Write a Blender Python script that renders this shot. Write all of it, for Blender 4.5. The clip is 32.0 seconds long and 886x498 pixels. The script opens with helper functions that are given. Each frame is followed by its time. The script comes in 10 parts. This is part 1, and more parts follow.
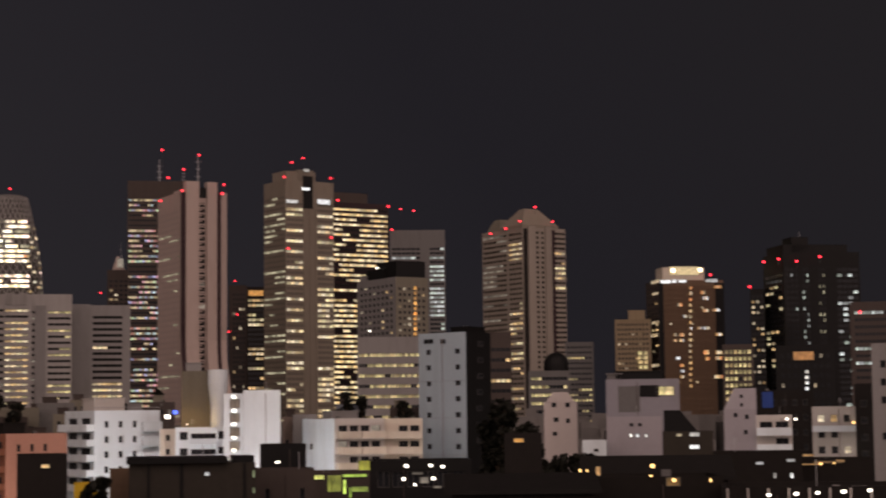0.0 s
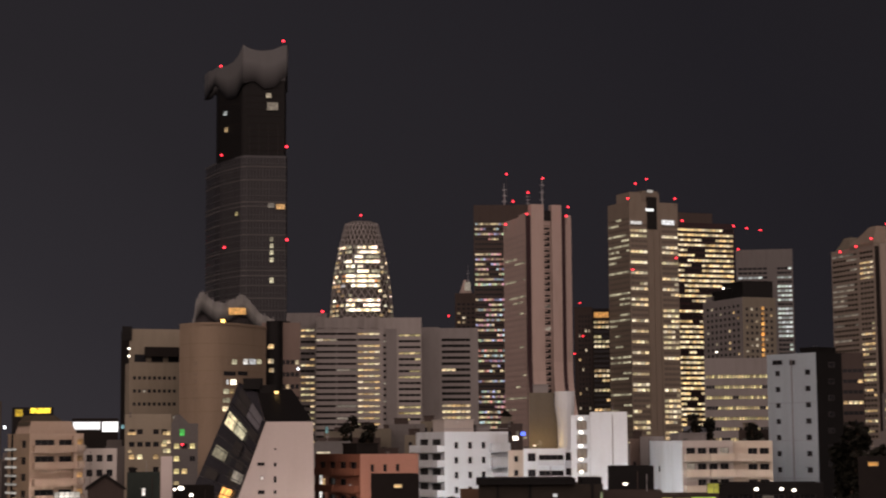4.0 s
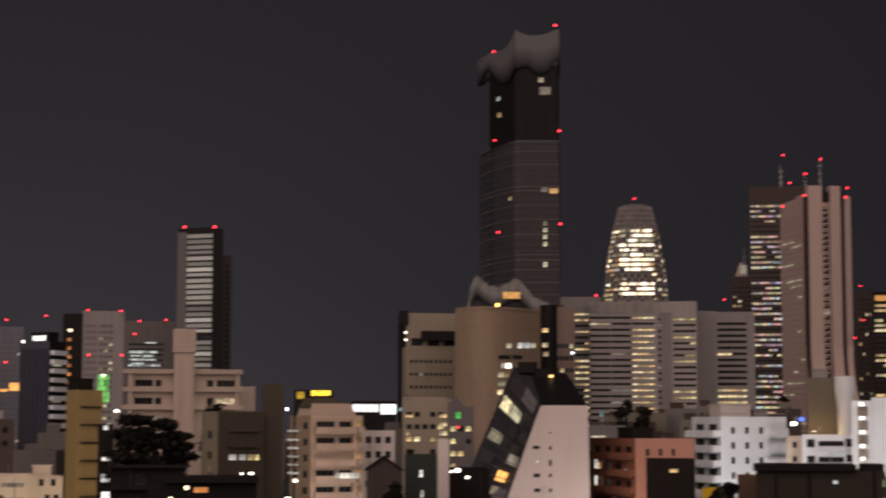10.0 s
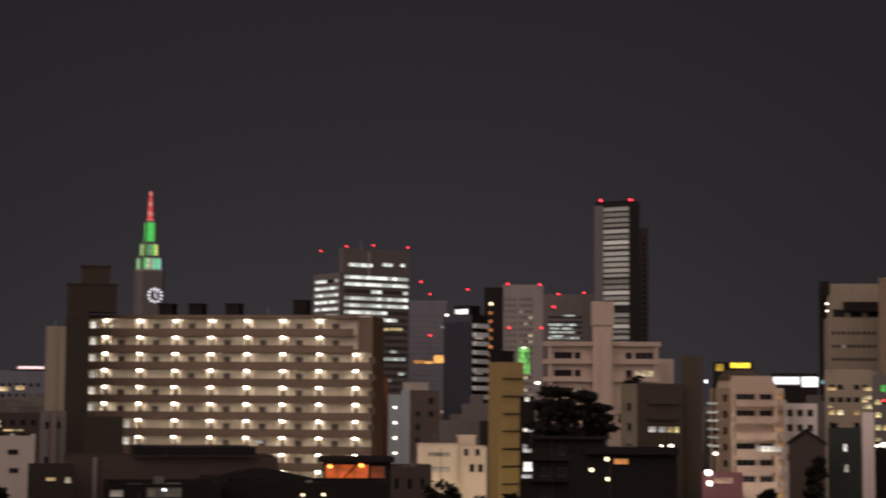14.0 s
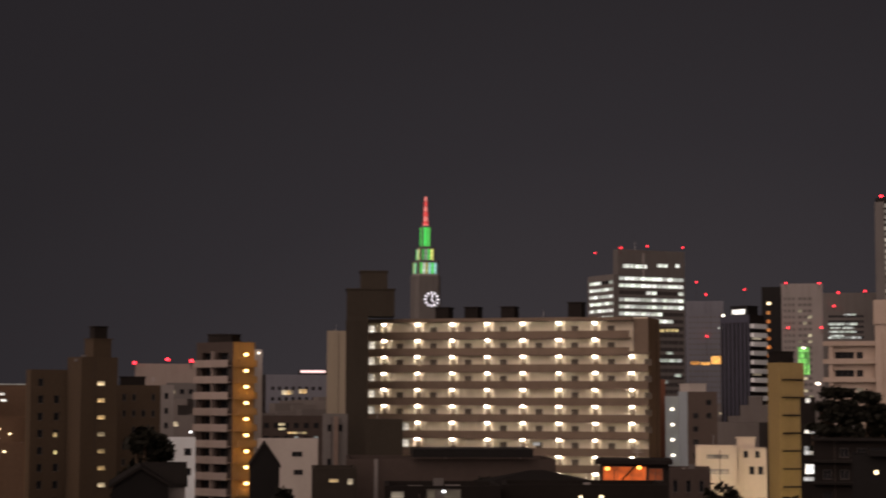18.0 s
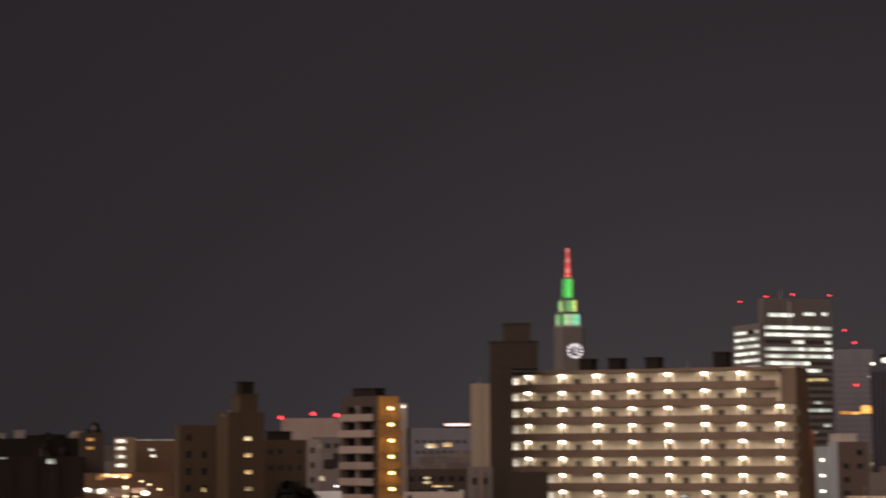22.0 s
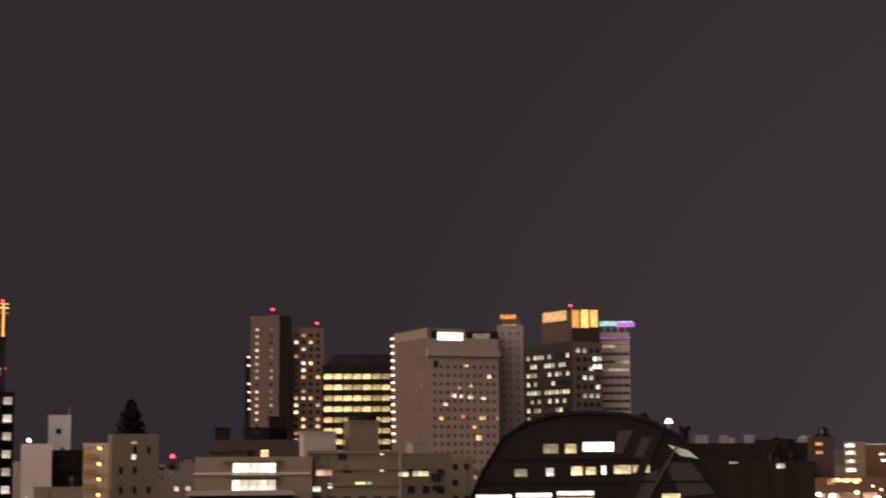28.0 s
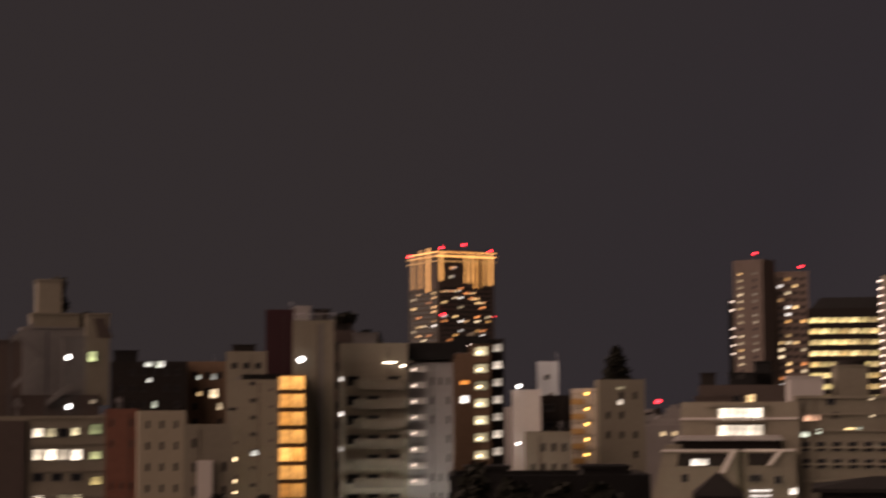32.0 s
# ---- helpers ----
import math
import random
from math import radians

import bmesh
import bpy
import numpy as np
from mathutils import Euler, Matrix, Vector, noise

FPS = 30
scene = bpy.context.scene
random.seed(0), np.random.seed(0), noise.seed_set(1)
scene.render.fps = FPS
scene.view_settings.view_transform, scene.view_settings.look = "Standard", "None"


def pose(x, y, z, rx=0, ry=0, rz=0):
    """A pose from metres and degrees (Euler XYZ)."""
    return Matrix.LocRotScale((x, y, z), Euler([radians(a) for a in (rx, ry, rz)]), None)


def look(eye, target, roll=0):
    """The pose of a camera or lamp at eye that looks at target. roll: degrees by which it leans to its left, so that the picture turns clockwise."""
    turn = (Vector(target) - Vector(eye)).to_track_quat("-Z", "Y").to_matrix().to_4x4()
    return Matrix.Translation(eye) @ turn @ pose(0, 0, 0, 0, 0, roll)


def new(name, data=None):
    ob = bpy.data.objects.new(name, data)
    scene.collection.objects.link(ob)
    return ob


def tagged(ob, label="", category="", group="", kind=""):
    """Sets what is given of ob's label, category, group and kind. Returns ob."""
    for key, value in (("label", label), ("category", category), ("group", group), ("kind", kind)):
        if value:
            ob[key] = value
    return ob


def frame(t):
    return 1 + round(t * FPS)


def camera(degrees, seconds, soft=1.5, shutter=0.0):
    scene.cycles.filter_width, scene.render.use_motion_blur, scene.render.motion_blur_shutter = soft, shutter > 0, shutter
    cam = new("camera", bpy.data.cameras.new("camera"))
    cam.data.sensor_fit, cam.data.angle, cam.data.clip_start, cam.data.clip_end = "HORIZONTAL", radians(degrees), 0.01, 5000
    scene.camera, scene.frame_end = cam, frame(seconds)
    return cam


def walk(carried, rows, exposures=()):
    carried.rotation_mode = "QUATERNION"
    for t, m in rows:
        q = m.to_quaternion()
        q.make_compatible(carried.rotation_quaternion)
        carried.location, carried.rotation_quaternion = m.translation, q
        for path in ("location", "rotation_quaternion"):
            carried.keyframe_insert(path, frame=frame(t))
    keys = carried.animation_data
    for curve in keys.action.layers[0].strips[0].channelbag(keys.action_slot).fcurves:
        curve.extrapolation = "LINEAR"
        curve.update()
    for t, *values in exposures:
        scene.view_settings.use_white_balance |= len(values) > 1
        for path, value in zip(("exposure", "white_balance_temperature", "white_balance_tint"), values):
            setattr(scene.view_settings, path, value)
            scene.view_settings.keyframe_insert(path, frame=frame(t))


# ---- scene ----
EYE = Vector((0.0, 0.0, 25.0))
cam = camera(27.633, 32.0, soft=2.0, shutter=1.1)

# seconds, heading, pitch and lean in degrees: the camera turns on a ninth-floor balcony
TURN = (
    (0, 0, 5.441, -0.666), (0.5, -1.17, 5.583, -0.679), (1, -2.751, 5.775, -0.58),
    (1.5, -4.603, 5.913, -0.543), (2, -6.425, 6.001, -0.45), (2.5, -8.042, 6.05, -0.409),
    (3, -9.321, 6.094, -0.379), (3.5, -10.242, 6.161, -0.386), (5.5, -12.835, 6.341, -0.141),
    (6, -13.508, 6.317, 0.003), (6.5, -14.093, 6.162, 0.105), (7, -14.568, 5.906, 0.13),
    (7.5, -15.013, 5.657, 0.082), (8, -15.514, 5.539, 0.076), (8.5, -16.18, 5.576, 0.033),
    (9, -17.124, 5.694, 0.032), (9.5, -18.312, 5.785, 0.068), (10, -19.704, 5.737, 0.115),
    (10.5, -21.252, 5.591, 0.162), (11, -22.881, 5.435, 0.188), (11.5, -24.563, 5.276, 0.252),
    (12, -26.241, 5.118, 0.215), (12.5, -27.917, 4.944, 0.294), (13, -29.611, 4.802, 0.287),
    (13.5, -31.29, 4.734, 0.35), (14, -32.943, 4.798, 0.412), (14.5, -34.4, 4.947, 0.508),
    (15, -35.643, 5.064, 0.503), (15.5, -36.662, 5.101, 0.525), (17.5, -40.494, 4.823, 0.269),
    (18, -41.665, 4.82, 0.162), (18.5, -42.696, 4.869, 0.174), (19, -43.268, 4.986, 0.344),
    (19.5, -43.191, 5.169, 0.495), (20, -42.73, 5.389, 0.66), (20.5, -42.426, 5.677, 0.574),
    (21, -42.827, 5.979, 0.332), (21.5, -44.179, 6.262, 0.002), (22, -46.2, 6.488, -0.278),
    (22.5, -48.424, 6.571, -0.41), (23, -50.559, 6.508, -0.379), (23.5, -52.624, 6.392, -0.324),
    (24, -54.743, 6.295, -0.255), (24.5, -56.982, 6.264, -0.175), (25, -59.292, 6.227, -0.128),
    (25.5, -61.62, 6.214, -0.087), (26, -63.741, 6.183, -0.023), (26.5, -65.521, 6.195, 0.002),
    (28.5, -70.047, 7.021, -0.347), (29, -71.41, 7.274, -0.304), (29.5, -72.973, 7.378, -0.273),
    (30, -74.781, 7.276, -0.241), (30.5, -76.863, 6.95, -0.223), (31, -79.121, 6.434, -0.223),
    (31.5, -81.594, 5.775, -0.264), (32, -84.229, 5.095, -0.299),
)


def aim(heading, pitch, lean):
    a, e = radians(heading), radians(pitch)
    way = Vector((math.sin(a) * math.cos(e), math.cos(a) * math.cos(e), math.sin(e)))
    return look(EYE, EYE + way, lean)


walk(cam, [(t, aim(a, e, r)) for t, a, e, r in TURN],
     # the phone opens up as the bright towers leave the view
     [(0, 0.0, 6750, 14), (6, 0.0, 6750, 14), (13, -0.05, 6750, 14), (15, -0.10, 6850, 14), (18, 0.05, 7050, 14), (20, 0.20, 7150, 14),
      (22, 0.30, 7250, 14), (24, 0.72, 7400, 16), (26, 0.80, 7500, 17), (28, 0.86, 7650, 19), (32, 0.88, 7850, 19)])


# ---- night sky and the glow of the city ----
def night_sky():
    world = bpy.data.worlds.new("night_sky")
    scene.world = world
    world.use_nodes = True
    nt = world.node_tree
    nt.nodes.clear()
    out = nt.nodes.new("ShaderNodeOutputWorld")
    bg = nt.nodes.new("ShaderNodeBackground")
    co = nt.nodes.new("ShaderNodeTexCoord")
    dot = nt.nodes.new("ShaderNodeVectorMath")
    dot.operation = "DOT_PRODUCT"
    dot.inputs[1].default_value = (-0.565, 0.807, -0.235)
    ramp = nt.nodes.new("ShaderNodeValToRGB")
    e = ramp.color_ramp.elements
    e[0].position, e[0].color = 0.58, (0.0152, 0.0139, 0.0161, 1)
    e[1].position, e[1].color = 1.0, (0.0400, 0.0368, 0.0420, 1)
    for place, tone in ((0.75, (0.0142, 0.0133, 0.0169)), (0.90, (0.0204, 0.0189, 0.0226)), (0.94, (0.0256, 0.0238, 0.0286)), (0.966, (0.0332, 0.0306, 0.0360))):
        e.new(place).color = (*tone, 1)
    noise_tex = nt.nodes.new("ShaderNodeTexNoise")
    noise_tex.inputs["Scale"].default_value = 2.2
    noise_tex.inputs["Detail"].default_value = 3
    mul = nt.nodes.new("ShaderNodeMath")
    mul.operation = "MULTIPLY_ADD"
    mul.inputs[1].default_value, mul.inputs[2].default_value = 0.03, -0.015
    add = nt.nodes.new("ShaderNodeMath")
    nt.links.new(co.outputs["Generated"], dot.inputs[0])
    nt.links.new(co.outputs["Generated"], noise_tex.inputs["Vector"])
    nt.links.new(noise_tex.outputs["Fac"], mul.inputs[0])
    nt.links.new(dot.outputs["Value"], add.inputs[0])
    nt.links.new(mul.outputs[0], add.inputs[1])
    nt.links.new(add.outputs[0], ramp.inputs[0])
    nt.links.new(ramp.outputs[0], bg.inputs[0])
    nt.links.new(bg.outputs[0], out.inputs[0])


night_sky()

# light of the lit streets behind the balcony, soft and low
glow = bpy.data.lights.new("city_glow", "SUN")
glow.energy, glow.angle, glow.color = 3.4, radians(140), (1.0, 0.775, 0.705)
new("city_glow", glow).matrix_world = look((0, 0, 0), (-0.08, 0.99, -0.06))


# ---- materials ----
def mat(name, colour, rough=0.8, metal=0.0, vary=0.25, size=0.6, bump=0.15, stains=0.3, band=0.0):
    """A weathered surface: fine grain, broad stains that run down, a little relief. band: lines of joints, metres apart."""
    m = bpy.data.materials.new(name)
    m.use_nodes = True
    nt = m.node_tree
    b = nt.nodes["Principled BSDF"]
    b.inputs["Roughness"].default_value, b.inputs["Metallic"].default_value = rough, metal
    b.inputs["Specular IOR Level"].default_value = 0.12
    co = nt.nodes.new("ShaderNodeTexCoord")
    fine = nt.nodes.new("ShaderNodeTexNoise")
    fine.inputs["Scale"].default_value, fine.inputs["Detail"].default_value = 1 / size, 5
    wide = nt.nodes.new("ShaderNodeTexNoise")
    wide.inputs["Scale"].default_value, wide.inputs["Detail"].default_value = 0.12, 3
    stretch = nt.nodes.new("ShaderNodeMapping")
    stretch.inputs["Scale"].default_value = (2.5, 2.5, 0.5)
    nt.links.new(co.outputs["Object"], fine.inputs["Vector"])
    nt.links.new(co.outputs["Object"], stretch.inputs["Vector"])
    nt.links.new(stretch.outputs[0], wide.inputs["Vector"])
    info = nt.nodes.new("ShaderNodeObjectInfo")
    mix1 = nt.nodes.new("ShaderNodeMix")
    mix1.data_type = "RGBA"
    dark = [c * (1 - vary) for c in colour]
    mix1.inputs["A"].default_value, mix1.inputs["B"].default_value = (*dark, 1), (*[min(1, c * (1 + vary)) for c in colour], 1)
    nt.links.new(fine.outputs["Fac"], mix1.inputs["Factor"])
    mix2 = nt.nodes.new("ShaderNodeMix")
    mix2.data_type = "RGBA"
    mix2.blend_type = "MULTIPLY"
    mix2.inputs["B"].default_value = (0.55, 0.52, 0.48, 1)
    sharp = nt.nodes.new("ShaderNodeMapRange")
    sharp.inputs["From Min"].default_value, sharp.inputs["From Max"].default_value = 0.48, 0.75
    sharp.inputs["To Max"].default_value = stains
    nt.links.new(wide.outputs["Fac"], sharp.inputs["Value"])
    nt.links.new(sharp.outputs[0], mix2.inputs["Factor"])
    nt.links.new(mix1.outputs["Result"], mix2.inputs["A"])
    hsv = nt.nodes.new("ShaderNodeHueSaturation")
    rng = nt.nodes.new("ShaderNodeMapRange")
    rng.inputs["To Min"].default_value, rng.inputs["To Max"].default_value = 0.88, 1.12
    nt.links.new(info.outputs["Random"], rng.inputs["Value"])
    nt.links.new(rng.outputs[0], hsv.inputs["Value"])
    nt.links.new(mix2.outputs["Result"], hsv.inputs["Color"])
    nt.links.new(hsv.outputs[0], b.inputs["Base Color"])
    bp = nt.nodes.new("ShaderNodeBump")
    bp.inputs["Strength"].default_value, bp.inputs["Distance"].default_value = bump, 0.03
    nt.links.new(fine.outputs["Fac"], bp.inputs["Height"])
    nt.links.new(bp.outputs[0], b.inputs["Normal"])
    return m


def lit(name, tones, strength, size=1.3, low=0.35):
    """A lit window: the light of the room behind, each window of its own tone and brightness, with blinds and furniture in it."""
    m = bpy.data.materials.new(name)
    m.use_nodes = True
    nt = m.node_tree
    b = nt.nodes["Principled BSDF"]
    b.inputs["Base Color"].default_value, b.inputs["Roughness"].default_value = (0.05, 0.05, 0.05, 1), 0.15
    b.inputs["Specular IOR Level"].default_value = 0.12
    info = nt.nodes.new("ShaderNodeObjectInfo")
    geo = nt.nodes.new("ShaderNodeNewGeometry")
    rnd = nt.nodes.new("ShaderNodeMath")
    rnd.operation = "ADD"
    nt.links.new(info.outputs["Random"], rnd.inputs[0])
    nt.links.new(geo.outputs["Random Per Island"], rnd.inputs[1])
    frac = nt.nodes.new("ShaderNodeMath")
    frac.operation = "FRACT"
    nt.links.new(rnd.outputs[0], frac.inputs[0])
    ramp = nt.nodes.new("ShaderNodeValToRGB")
    ramp.color_ramp.interpolation = "CONSTANT" if len(tones) > 4 else "LINEAR"
    e = ramp.color_ramp.elements
    while len(e) < len(tones):
        e.new(0.5)
    for i, c in enumerate(tones):
        e[i].position, e[i].color = i / len(tones), (*c, 1)
    nt.links.new(frac.outputs[0], ramp.inputs[0])
    co = nt.nodes.new("ShaderNodeTexCoord")
    grain = nt.nodes.new("ShaderNodeTexNoise")
    grain.inputs["Scale"].default_value, grain.inputs["Detail"].default_value = 1 / size, 2
    nt.links.new(co.outputs["Object"], grain.inputs["Vector"])
    rng = nt.nodes.new("ShaderNodeMapRange")
    rng.inputs["From Min"].default_value, rng.inputs["From Max"].default_value = 0.3, 0.7
    rng.inputs["To Min"].default_value, rng.inputs["To Max"].default_value = low, 1.35
    nt.links.new(grain.outputs["Fac"], rng.inputs["Value"])
    seven = nt.nodes.new("ShaderNodeMath")
    seven.operation = "MULTIPLY"
    seven.inputs[1].default_value = 7.31
    fr2 = nt.nodes.new("ShaderNodeMath")
    fr2.operation = "FRACT"
    nt.links.new(frac.outputs[0], seven.inputs[0])
    nt.links.new(seven.outputs[0], fr2.inputs[0])
    rg2 = nt.nodes.new("ShaderNodeMapRange")
    rg2.inputs["To Min"].default_value, rg2.inputs["To Max"].default_value = strength * 0.3, strength * 1.45
    nt.links.new(fr2.outputs[0], rg2.inputs["Value"])
    mul = nt.nodes.new("ShaderNodeMath")
    mul.operation = "MULTIPLY"
    nt.links.new(rng.outputs[0], mul.inputs[0])
    nt.links.new(rg2.outputs[0], mul.inputs[1])
    nt.links.new(ramp.outputs[0], b.inputs["Emission Color"])
    nt.links.new(mul.outputs[0], b.inputs["Emission Strength"])
    return m


def lamp_mat(name, colour, strength):
    m = bpy.data.materials.new(name)
    m.use_nodes = True
    b = m.node_tree.nodes["Principled BSDF"]
    b.inputs["Base Color"].default_value = (*[0.5 * c for c in colour], 1)
    b.inputs["Emission Color"].default_value = (*colour, 1)
    b.inputs["Emission Strength"].default_value = strength
    return m


def frit(name="fritted_glass", colour=(0.122, 0.125, 0.128)):
    """Glass printed with white dots, dense above and thinning out towards its lower edge."""
    m = mat(name, colour, vary=0.05, rough=0.35, stains=0.15)
    nt = m.node_tree
    b = nt.nodes["Principled BSDF"]
    src = b.inputs["Base Color"].links[0].from_socket
    co = nt.nodes.new("ShaderNodeTexCoord")
    sep = nt.nodes.new("ShaderNodeSeparateXYZ")
    rng = nt.nodes.new("ShaderNodeMapRange")
    rng.inputs["From Min"].default_value, rng.inputs["From Max"].default_value = 0.04, 0.62
    mix = nt.nodes.new("ShaderNodeMix")
    mix.data_type = "RGBA"
    mix.inputs["A"].default_value = (0.007, 0.007, 0.008, 1)
    nt.links.new(co.outputs["UV"], sep.inputs[0])
    nt.links.new(sep.outputs["Y"], rng.inputs["Value"])
    nt.links.new(rng.outputs[0], mix.inputs["Factor"])
    nt.links.new(src, mix.inputs["B"])
    nt.links.new(mix.outputs["Result"], b.inputs["Base Color"])
    return m


